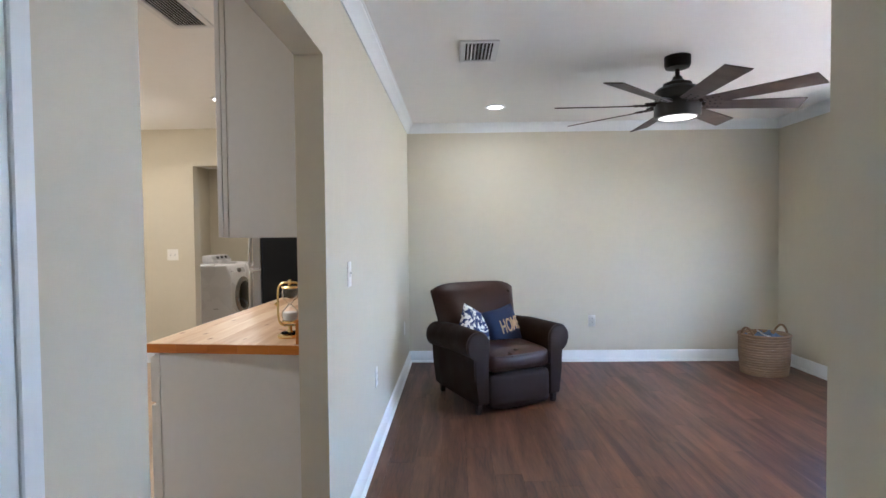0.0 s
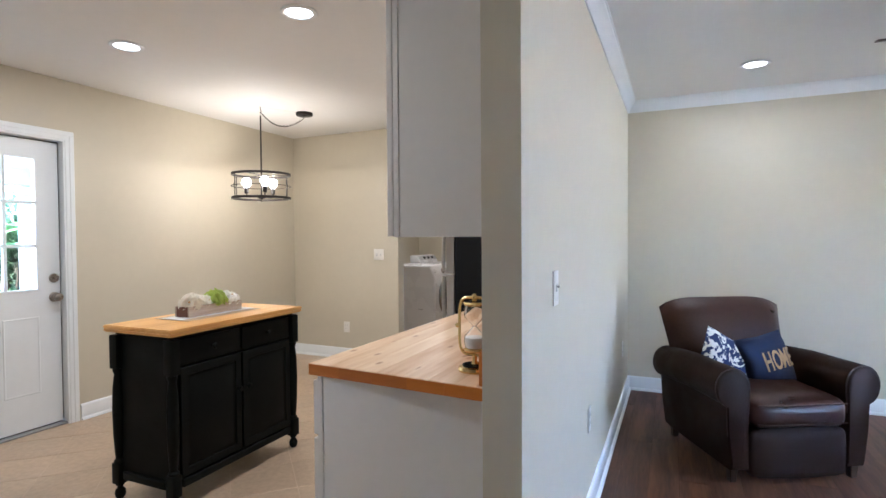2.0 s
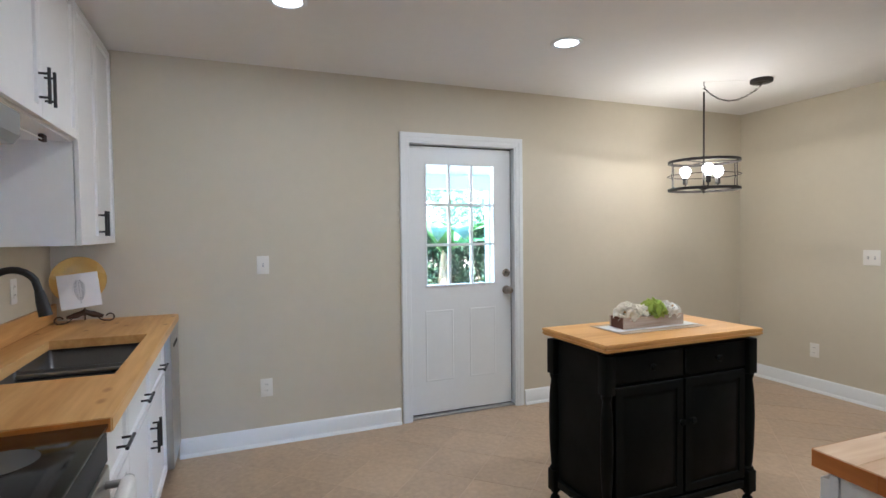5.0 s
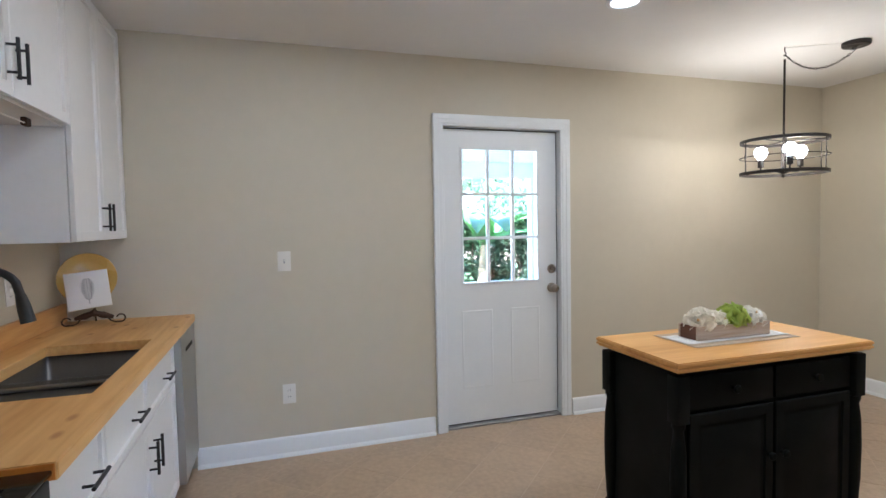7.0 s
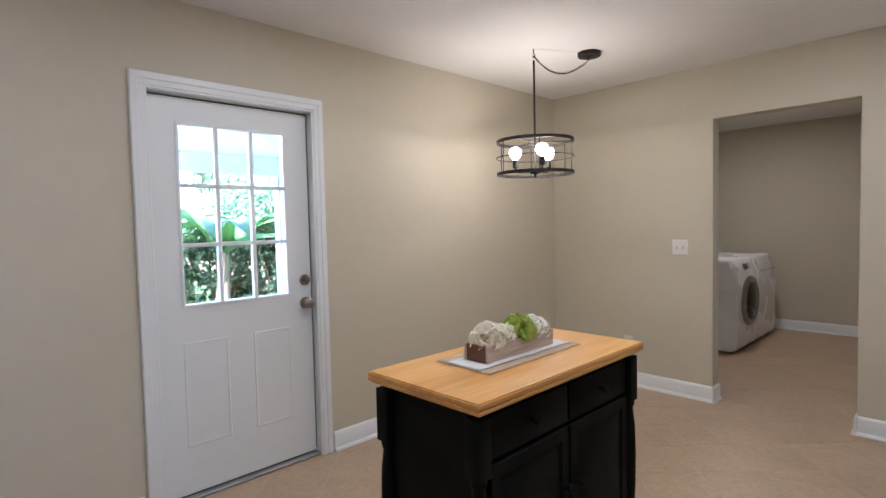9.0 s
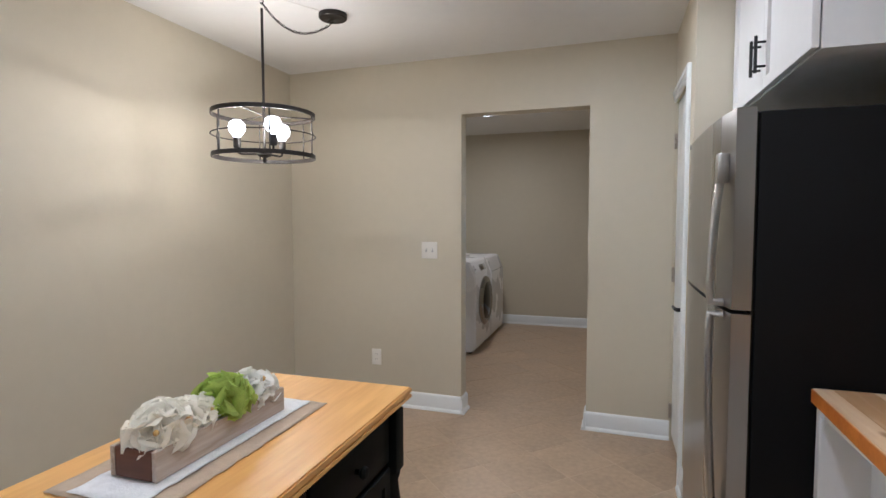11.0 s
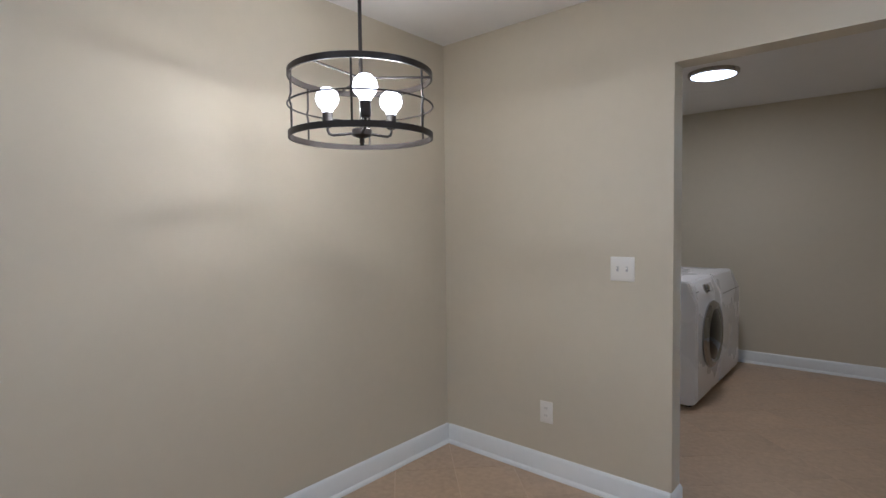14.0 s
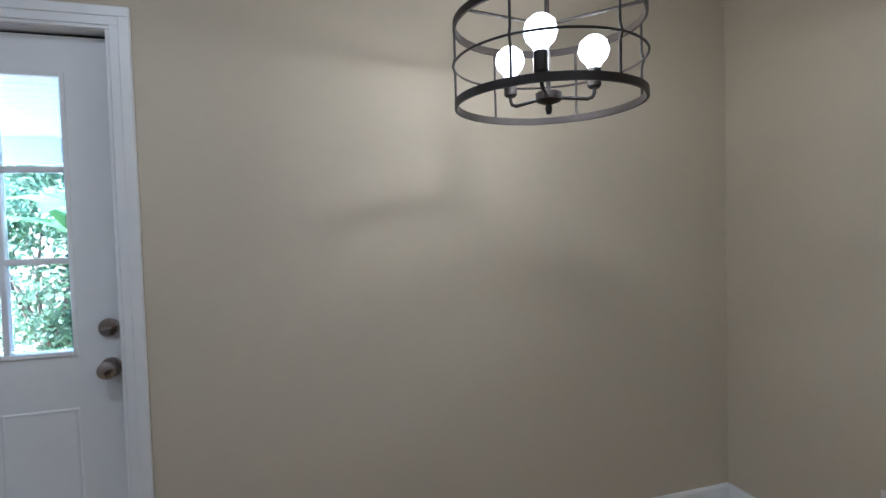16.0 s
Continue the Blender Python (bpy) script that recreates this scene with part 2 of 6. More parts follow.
PLANK = wood("walnut_plank", (0.165, 0.066, 0.033), (0.050, 0.0185, 0.0105), 0.40, "Y", 11.0, per_piece=0.12, contrast=1.7)
SUBFLOOR = material("dark_joint", (0.025, 0.013, 0.008), 0.8)
BUTCHER = wood("pine_butcher_block", (0.87, 0.68, 0.47), (0.60, 0.36, 0.17), 0.36, "Y", 5.0, knots=0.9, knot_scale=6.0, contrast=2.0, per_piece=0.16)
BUTCHER_X = wood("pine_butcher_block_x", (0.76, 0.47, 0.165), (0.53, 0.27, 0.075), 0.38, "X", 5.0, knots=0.75, knot_scale=4.6, contrast=1.4)
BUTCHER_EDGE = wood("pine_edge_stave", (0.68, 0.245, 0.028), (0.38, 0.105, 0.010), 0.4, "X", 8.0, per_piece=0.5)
OAK_TOP = wood("honey_maple_top", (0.74, 0.42, 0.122), (0.50, 0.235, 0.055), 0.36, "Y", 6.0, per_piece=0.12, contrast=1.5)
BLACK = material("black_furniture_paint", (0.0040, 0.0052, 0.0043), 0.58, spec=0.12, vary=0.2, scale=5, bump=0.04, bump_scale=80, rvary=0.1)
BLACK_METAL = material("matte_black_metal", (0.012, 0.012, 0.013), 0.42, 0.3, vary=0.1, scale=20)
BRONZE = material("oiled_bronze", (0.022, 0.018, 0.015), 0.45, 0.4, vary=0.15, scale=16)
STEEL = material("brushed_steel", (0.42, 0.41, 0.39), 0.30, 1.0, vary=0.05, scale=2.5, bump=0.03, bump_scale=160, stretch=(1, 1, 0.03), rvary=0.05)
STEEL_H = material("brushed_steel_bar", (0.48, 0.47, 0.45), 0.33, 1.0, vary=0.05, scale=9)
FRIDGE_BLACK = material("black_textured_steel", (0.006, 0.006, 0.006), 0.6, spec=0.15, vary=0.1, scale=6, bump=0.25, bump_scale=420)
GASKET = material("black_rubber", (0.01, 0.01, 0.01), 0.7)
ALU = material("mill_aluminium", (0.40, 0.40, 0.41), 0.45, 0.8, vary=0.1, scale=9)
NICKEL = material("satin_nickel", (0.42, 0.38, 0.34), 0.3, 1.0, vary=0.06, scale=20)
BRASS = material("polished_brass", (0.80, 0.62, 0.29), 0.14, 1.0, vary=0.06, scale=25)
SINK = material("gunmetal_sink", (0.16, 0.16, 0.165), 0.36, 1.0, vary=0.08, scale=8)
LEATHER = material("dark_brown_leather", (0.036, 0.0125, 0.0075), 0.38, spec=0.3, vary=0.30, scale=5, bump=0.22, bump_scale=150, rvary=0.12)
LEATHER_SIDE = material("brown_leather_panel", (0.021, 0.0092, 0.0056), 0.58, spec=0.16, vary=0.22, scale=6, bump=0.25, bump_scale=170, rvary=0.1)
PIPING = material("worn_leather_piping", (0.045, 0.02, 0.012), 0.5, vary=0.3, scale=30)
DARKWOOD = wood("dark_stained_foot", (0.05, 0.025, 0.015), (0.02, 0.01, 0.006), 0.4, "Z")
NAVY = material("navy_linen", (0.010, 0.018, 0.055), 0.9, vary=0.2, scale=20, bump=0.4, bump_scale=600)
TAN = material("tan_felt_letter", (0.42, 0.27, 0.14), 0.9, vary=0.1, scale=30)
RATTAN = material("seagrass_weave", (0.27, 0.175, 0.10), 0.75, vary=0.4, scale=16, bump=0.5, bump_scale=140, stretch=(1, 1, 3), island=0.5)
LINEN = material("white_linen", (0.72, 0.70, 0.66), 0.95, vary=0.1, scale=14, bump=0.3, bump_scale=500)
BLUECLOTH = material("blue_grey_cloth", (0.12, 0.16, 0.24), 0.95, vary=0.4, scale=18, bump=0.3, bump_scale=300)
PLASTIC = material("white_plate_plastic", (0.77, 0.75, 0.70), 0.35, vary=0.01)
SLOT = material("dark_slot", (0.02, 0.02, 0.02), 0.7)
APPLIANCE = material("white_appliance_enamel", (0.72, 0.72, 0.73), 0.28, vary=0.015, scale=3)
APPL_GREY = material("grey_appliance_plastic", (0.42, 0.42, 0.43), 0.35, vary=0.05)
CHROME = material("chrome_ring", (0.36, 0.35, 0.34), 0.14, 1.0, vary=0.03)
DARKGLASS = material("dark_door_glass", (0.008, 0.008, 0.009), 0.08, vary=0.1, spec=0.25)
COOKTOP = material("black_ceramic_glass", (0.006, 0.006, 0.006), 0.07, vary=0.1, spec=0.10)
YELLOW = material("yellow_glazed_plate", (0.62, 0.40, 0.10), 0.25, vary=0.08, scale=8, coat=0.4)
CARD = material("white_print_panel", (0.78, 0.77, 0.76), 0.6, vary=0.02)
FERN = material("grey_fern_ink", (0.07, 0.075, 0.085), 0.8)
IRON = material("rust_brown_iron", (0.055, 0.028, 0.018), 0.6, 0.4, vary=0.3, scale=30)
BURLAP = material("burlap_runner", (0.50, 0.39, 0.28), 0.95, vary=0.15, scale=40, bump=0.6, bump_scale=500)
LACE = material("white_lace", (0.74, 0.73, 0.72), 0.95, vary=0.16, scale=60, bump=0.6, bump_scale=260)
WHITEWASH = wood("whitewashed_board", (0.66, 0.60, 0.53), (0.36, 0.27, 0.19), 0.8, "Y", 14.0)
BROWNBOARD = wood("brown_box_end", (0.15, 0.06, 0.032), (0.08, 0.03, 0.016), 0.6, "X", 12.0)
PETAL_W = material("cream_petal", (0.95, 0.92, 0.82), 0.8, vary=0.08, scale=30, island=0.6)
PETAL_G = material("lime_petal", (0.50, 0.62, 0.13), 0.75, vary=0.35, scale=30, island=0.6)
PETAL_T = material("white_petal", (0.93, 0.92, 0.87), 0.8, vary=0.08, scale=30, island=0.6)
EYE = material("golden_flower_eye", (0.62, 0.40, 0.14), 0.8, vary=0.2, scale=60)
SAND = material("white_sand", (0.75, 0.74, 0.72), 0.95)
CLEAR = glass("clear_glass")
VENT = material("vent_enamel", (0.66, 0.66, 0.66), 0.45, vary=0.04)
BULB = glow("lit_bulb", (1.0, 0.88, 0.72), 0.45)
LED = glow("lit_lens", (1.0, 0.93, 0.84), 0.30)
LED_WARM = glow("warm_lens", (1.0, 0.84, 0.66), 0.11)
BLADE = wood("weathered_blade", (0.10, 0.065, 0.05), (0.05, 0.032, 0.026), 0.5, "X", 8.0)
BLIND = material("white_blind_slat", (0.72, 0.73, 0.75), 0.5, vary=0.02)


def pattern_cloth():
    """White cotton with a dark blue scrolling print."""
    m = bpy.data.materials.new("blue_print_cotton")
    m.use_nodes = True
    n, l = m.node_tree.nodes, m.node_tree.links
    p = n["Principled BSDF"]
    co = n.new("ShaderNodeTexCoord")
    wv = n.new("ShaderNodeTexNoise")
    wv.inputs["Scale"].default_value, wv.inputs["Detail"].default_value, wv.inputs["Distortion"].default_value = 9.0, 2.0, 3.2
    fine = n.new("ShaderNodeTexNoise")
    fine.inputs["Scale"].default_value, fine.inputs["Distortion"].default_value = 26.0, 2.0
    ad = n.new("ShaderNodeMath")
    ad.operation = "MULTIPLY_ADD"
    ad.inputs[1].default_value = 0.5
    r = n.new("ShaderNodeValToRGB")
    r.color_ramp.elements[0].position, r.color_ramp.elements[0].color = 0.725, (0.70, 0.69, 0.66, 1)
    r.color_ramp.elements[1].position, r.color_ramp.elements[1].color = 0.75, (0.018, 0.035, 0.12, 1)
    l.new(co.outputs["Object"], wv.inputs["Vector"]), l.new(co.outputs["Object"], fine.inputs["Vector"])
    l.new(fine.outputs["Fac"], ad.inputs[0]), l.new(wv.outputs["Fac"], ad.inputs[2]), l.new(ad.outputs[0], r.inputs[0])
    l.new(r.outputs[0], p.inputs["Base Color"])
    p.inputs["Roughness"].default_value = 0.9
    return m


PRINT = pattern_cloth()


def translucent(m, share):
    """Let a thin leaf or petal pass light through."""
    n, l = m.node_tree.nodes, m.node_tree.links
    tr, mx = n.new("ShaderNodeBsdfTranslucent"), n.new("ShaderNodeMixShader")
    l.new(n["Principled BSDF"].inputs["Base Color"].links[0].from_socket, tr.inputs[0])
    mx.inputs[0].default_value = share
    l.new(n["Principled BSDF"].outputs[0], mx.inputs[1]), l.new(tr.outputs[0], mx.inputs[2])
    l.new(mx.outputs[0], n["Material Output"].inputs[0])


for silk in (PETAL_W, PETAL_G, PETAL_T):
    translucent(silk, 0.35)

# ---- the large structure ----
CEIL_K, CEIL_L, T = 2.44, 2.44, 0.12
X_W, Y_N, Y_S = -4.19, 5.64, 0.13          # kitchen: door wall, wall to the laundry, range wall
LX, LY = 3.25, 5.575                        # living room: window wall, far wall
HX, HY = 0.243, 0.58                        # hall: its right wall, and where it ends


D0, D1 = -0.580, 0.005                      # dividing wall: x = D0 + D1 y


def div(y):
    """x of the dividing wall's face on the living-room side."""
    return D0 + D1 * y


def cells(bm, along, a0, a1, t0, t1, z0, z1, holes):
    """A wall along x or y with rectangular openings (a0, a1, z0, z1) cut through it."""
    cuts_a = sorted({a0, a1, *[h[0] for h in holes], *[h[1] for h in holes]})
    cuts_z = sorted({z0, z1, *[h[2] for h in holes if z0 < h[2] < z1], *[h[3] for h in holes if z0 < h[3] < z1]})
    for p, q in zip(cuts_a, cuts_a[1:]):
        for r, s in zip(cuts_z, cuts_z[1:]):
            if any(h[0] <= p and q <= h[1] and h[2] <= r and s <= h[3] for h in holes):
                continue
            if along == "x":
                box(bm, p, q, t0, t1, r, s)
            else:
                box(bm, t0, t1, p, q, r, s)
    bmesh.ops.remove_doubles(bm, verts=bm.verts, dist=1e-5)
    inner = [f for f in bm.faces if any(g is not f and (g.calc_center_median() - f.calc_center_median()).length < 1e-4 for e in f.edges for g in e.link_faces)]
    bmesh.ops.delete(bm, geom=inner, context="FACES")
    return bm


DOOR_Y, DOOR_Z = (2.25, 3.16), 2.015
LAUN_X, LAUN_Z = (-2.82, -1.972), 2.052
structure("wall_west", cells(B(), "y", Y_S - T, 9.1, X_W - 0.14, X_W, FZ, 2.6, [(*DOOR_Y, FZ, DOOR_Z)]), PAINT, "greige painted kitchen wall with a back door in it", "wall")
def skewed(bm):
    """Turn what stands on the north wall square to the dividing wall."""
    for v in bm.verts:
        if v.co.y > 5.4 and v.co.y < Y_N + T + 0.01:
            v.co.y -= 0.0225 * (v.co.x - X_W)
    return bm


structure("wall_north", skewed(cells(B(), "x", X_W, -0.61, Y_N, Y_N + T, FZ, 2.6, [(*LAUN_X, FZ, LAUN_Z)])), PAINT, "greige painted wall with an uncased opening to the laundry", "wall")
structure("wall_south", box(B(), X_W, -0.70, Y_S - T, Y_S, FZ, 2.6), PAINT, "greige painted wall behind the range and sink", "wall")
structure("wall_laundry_north", box(B(), X_W, -1.3, 8.88, 9.1, FZ, 2.6), PAINT, "greige painted far wall of the laundry", "wall")
structure("wall_laundry_east", box(B(), -1.42, -1.3, Y_N + T, 8.88, FZ, 2.6), PAINT, "greige painted side wall of the laundry", "wall")

# dividing wall between kitchen and living room, with the wide opening
bm = B()
TH = 0.112
JY0, JY1, HEAD = 0.973, 2.15, 2.0
for y0, y1, z0, z1 in ((JY1, Y_N, FZ, 2.6), (JY0, JY1, HEAD, 2.6), (-1.3, JY0, FZ, 2.6)):
    prism(bm, [(div(y0), y0), (div(y1), y1), (div(y1) - TH, y1), (div(y0) - TH, y0)], z0, z1)
structure("wall_dividing", bm, PAINT, "greige painted dividing wall with a wide uncased opening", "wall")

# pantry corner and fridge alcove
PX = -1.475
structure("wall_pantry", cells(B(), "y", 4.82, Y_N, PX, PX + 0.1, FZ, CEIL_K, [(5.00, 5.56, FZ, 2.03)]), PAINT, "greige painted pantry wall with a narrow door", "wall")
structure("wall_alcove", box(B(), PX + 0.1, div(5) - TH, 4.82, 4.91, FZ, CEIL_K), PAINT, "greige painted return beside the refrigerator", "wall")
structure("wall_living_north", box(B(), div(LY), LX + T, LY, LY + T, FZ, 2.6), PAINT, "plain greige far wall of the living room", "wall")
# Far end is known; the rest of the width is unseen, set for daylight.
WIN_Y, WIN_Z = (1.0, 4.56), (0.745, 1.96)
structure("wall_living_east", cells(B(), "y", HY, LY, LX, LX + T, FZ, 2.6, [(*WIN_Y, *WIN_Z)]), PAINT, "greige painted wall with the living-room window", "wall")
structure("wall_living_south", box(B(), HX + T, LX + T, HY - T, HY, FZ, 2.6), PAINT, "greige painted near wall of the living room", "wall")
structure("wall_hall_east", box(B(), HX, HX + T, -1.3, HY, FZ, 2.6), PAINT, "greige painted side wall of the hall", "wall")
structure("wall_hall_south", box(B(), -0.75, HX + T, -1.42, -1.3, FZ, 2.6), PAINT, "plain end wall of the hall", "wall")

# ceilings
structure("ceiling_kitchen", prism(B(), [(X_W - 0.14, Y_S - T), (div(0) - TH / 2 - 0.02, Y_S - T), (div(Y_N) - TH / 2 - 0.02, Y_N + T / 2), (X_W - 0.14, Y_N + T / 2)], CEIL_K, CEIL_K + 0.1), CEIL, "flat white kitchen ceiling", "ceiling")
structure("ceiling_laundry", box(B(), X_W, -1.3, Y_N + T / 2, 9.1, CEIL_K, CEIL_K + 0.1), CEIL, "flat white laundry ceiling", "ceiling")
# Carried 0.6 m past the window wall: an added, unseen eave against the sun.
structure("ceiling_living", prism(B(), [(div(-1.3) - TH / 2, -1.42), (LX + T + 0.6, -1.42), (LX + T + 0.6, LY + T), (div(LY) - TH / 2, LY + T)], CEIL_L, CEIL_L + 0.1), CEIL, "flat white living-room ceiling with an unseen eave added against the sun", "ceiling")

# floors: bed, then pieces laid on it at the end of the file
structure("floor_kitchen", prism(B(), [(X_W - 0.14, Y_S - T), (div(0) - TH, Y_S - T), (div(JY0) - TH, JY0), (div(JY0) - 0.01, JY0), (div(JY1) - 0.01, JY1), (div(JY1) - TH, JY1), (div(9.1) - TH, 9.1), (X_W - 0.14, 9.1)], FZ - 0.10, FZ - 0.0012), GROUT, "grout bed under the diagonal floor tiles", "floor")
structure("floor_living", prism(B(), [(div(-1.42) - 0.01, -1.42), (LX + T, -1.42), (LX + T, LY + T), (div(LY) - 0.01, LY + T)], FZ - 0.10, FZ - 0.003), SUBFLOOR, "dark bed under the living-room planks", "floor")

# baseboards, crown and casings
BASE = [(0, FZ), (0.030, FZ), (0.029, FZ + 0.008), (0.024, FZ + 0.016), (0.015, FZ + 0.021), (0.015, 0.074), (0.010, 0.083), (0.004, 0.089), (0, 0.089)]
bm = B()
strip(bm, BASE, (X_W, 0.76), (X_W, 2.195), (1, 0))
strip(bm, BASE, (X_W, 3.228), (X_W, Y_N), (1, 0))
strip(bm, BASE, (X_W + 0.02, Y_N), (LAUN_X[0] + 0.0, Y_N), (0, -1))
strip(bm, BASE, (LAUN_X[0], Y_N - 0.030), (LAUN_X[0], Y_N + T), (1, 0))
strip(bm, BASE, (LAUN_X[1], Y_N), (PX, Y_N), (0, -1))
strip(bm, BASE, (LAUN_X[1], Y_N - 0.030), (LAUN_X[1], Y_N + T), (-1, 0))
strip(bm, BASE, (PX, 4.82), (PX, 4.944), (-1, 0))
strip(bm, BASE, (X_W, 8.88), (-1.42, 8.88), (0, -1))
strip(bm, BASE, (-1.42, Y_N + T), (-1.42, 8.88), (-1, 0))
skewed(bm)
structure("baseboard", bm, TRIM, "white moulded baseboard with a shoe strip", "baseboard", 30)
bm = B()
strip(bm, BASE, (div(JY1), JY1 + 0.001), (div(LY), LY), (1, 0))
strip(bm, BASE, (div(LY), LY), (LX, LY), (0, -1))
strip(bm, BASE, (LX, HY), (LX, LY), (-1, 0))
strip(bm, BASE, (HX + T, HY), (LX, HY), (0, 1))
structure("baseboard", bm, TRIM, "white moulded baseboard with a shoe strip", "baseboard", 30)
CROWN = [(0, -0.092), (0.008, -0.092), (0.011, -0.083), (0.019, -0.073), (0.029, -0.050), (0.045, -0.029), (0.057, -0.019), (0.060, -0.010), (0.067, -0.008), (0.067, 0), (0, 0)]
CR = [(o, CEIL_L + z) for o, z in CROWN]
bm = B()
strip(bm, CR, (div(HY), HY), (div(LY), LY), (1, 0))
strip(bm, CR, (div(LY), LY), (LX, LY), (0, -1))
strip(bm, CR, (LX, LY), (LX, HY), (-1, 0))
structure("crown_moulding", bm, TRIM, "white crown moulding round the living-room ceiling", "trim", 30)


def casing(name, axis, at, out, a0, a1, top, w=0.062, legs=(True, True)):
    """Door casing on a wall face: two legs and a head with a stepped profile."""
    bm = B()
    s = 1 if out > 0 else -1
    for depth, i0, i1 in ((0.016, 0.0, w), (0.021, w * 0.45, w * 0.96), (0.012, -0.012, 0.0)):
        for leg, (p, q) in zip(legs, ((a0 - i1, a0 - i0), (a1 + i0, a1 + i1))):
            if leg:
                lo, hi = sorted((at, at + s * depth))
                box(bm, *((lo, hi, p, q) if axis == "y" else (p, q, lo, hi)), FZ + 0.0005, top + i0, 0.002)
        lo, hi = sorted((at, at + s * depth))
        p, q = a0 - (i1 if legs[0] else 0), a1 + (i1 if legs[1] else 0)
        box(bm, *((lo, hi, p, q) if axis == "y" else (p, q, lo, hi)), top + i0, top + i1, 0.002)
    return structure(name, bm, TRIM, "white painted door casing with a stepped profile", "trim", 30)


casing("trim_back_door", "y", X_W, 1, 2.272, 3.153, 2.012)
casing("trim_pantry_door", "y", PX, -1, 5.00, 5.56, 2.04, w=0.055, legs=(True, False))
casing("trim_hall_door", "y", div(0.5) - 0.001, 1, -0.087, 0.676, 2.03, w=0.062)
# back-door jamb
bm = B()
box(bm, X_W - 0.14, X_W, 2.25, 2.272, FZ, 2.015)
box(bm, X_W - 0.14, X_W, 3.148, 3.16, FZ, 2.015)
box(bm, X_W - 0.14, X_W, 2.272, 3.148, 1.998, 2.015)
box(bm, X_W - 0.107, X_W - 0.097, 2.272, 2.284, FZ, 1.998)
structure("jamb_back_door", bm, TRIM, "white painted door jamb", "trim")
structure("threshold", box(B(), X_W - 0.15, X_W - 0.01, 2.272, 3.148, FZ + 0.001, -0.012, 0.003), ALU, "grey aluminium door threshold", "trim")


# ---- doors ----
def raised_panel(bm, x, s, y0, y1, z0, z1):
    """A moulded panel on a slab's face: a sunk border, then a raised field."""
    def ring(o, inset):
        return [bm.verts.new((x + s * o, y, z)) for y, z in ((y0 + inset, z0 + inset), (y1 - inset, z0 + inset), (y1 - inset, z1 - inset), (y0 + inset, z1 - inset))]
    rings = [ring(0.0005, 0), ring(0.0035, 0.006), ring(0.0012, 0.013), ring(0.0012, 0.018), ring(0.0032, 0.05)]
    for a, b in zip(rings, rings[1:]):
        for k in range(4):
            bm.faces.new([a[k], a[(k + 1) % 4], b[(k + 1) % 4], b[k]])
    bm.faces.new(rings[-1])


d = thing("door_1", (0, 0, 0), "white panelled back door, closed, with a nine-pane window", "door")
tagged(d, kind="structure")
XD = X_W - 0.050
GY, GZ = (2.431, 2.988), (0.958, 1.857)
part("slab", cells(B(), "y", 2.276, 3.137, XD - 0.044, XD, -0.004, 1.988, [(*GY, *GZ)]), TRIM, d, smooth=0)
bm = B()
raised_panel(bm, XD, 1, 2.412, 2.638, 0.235, 0.768)
raised_panel(bm, XD, 1, 2.775, 2.998, 0.235, 0.768)
# Black strip put in for the dark, shaded gap round the slab's edge.
part("weatherstrip", box(box(B(), XD - 0.040, XD - 0.010, 3.1375, 3.1475, 0.006, 1.997), XD - 0.040, XD - 0.010, 2.276, 3.137, 1.9885, 1.997), GASKET, d, "black strip standing for the shade in the door's edge gap", smooth=0)
# Black strip stands for the shaded line below the slab.
part("door_sweep", box(B(), XD - 0.040, XD - 0.004, 2.278, 3.135, -0.0115, -0.0045), GASKET, d, "black strip standing for the shade under the door", smooth=0)
part("lower_panels", bm, TRIM, d, smooth=20)
bm = B()
for y0, y1, z0, z1 in ((GY[0] - 0.015, GY[0], GZ[0] - 0.015, GZ[1] + 0.015), (GY[1], GY[1] + 0.015, GZ[0] - 0.015, GZ[1] + 0.015), (GY[0], GY[1], GZ[0] - 0.015, GZ[0]), (GY[0], GY[1], GZ[1], GZ[1] + 0.015)):
    box(bm, XD + 0.0005, XD + 0.007, y0, y1, z0, z1, 0.002)
part("window_frame", bm, TRIM, d)
for k in (1, 2):
    y = GY[0] + (GY[1] - GY[0]) * k / 3
    part("muntin", box(B(), XD - 0.030, XD + 0.002, y - 0.010, y + 0.010, GZ[0], GZ[1], 0.003), TRIM, d)
    z = GZ[0] + (GZ[1] - GZ[0]) * k / 3
    part("muntin", box(B(), XD - 0.029, XD + 0.003, GY[0], GY[1], z - 0.010, z + 0.010, 0.003), TRIM, d)
for i in range(3):
    for k in range(3):
        y0, z0 = GY[0] + (GY[1] - GY[0]) * i / 3, GZ[0] + (GZ[1] - GZ[0]) * k / 3
        pane = part("pane", box(B(), XD - 0.019, XD - 0.015, y0 + 0.0105, y0 + 0.176, z0 + 0.0105, z0 + 0.291), CLEAR, d, smooth=0)
        pane.visible_shadow = False
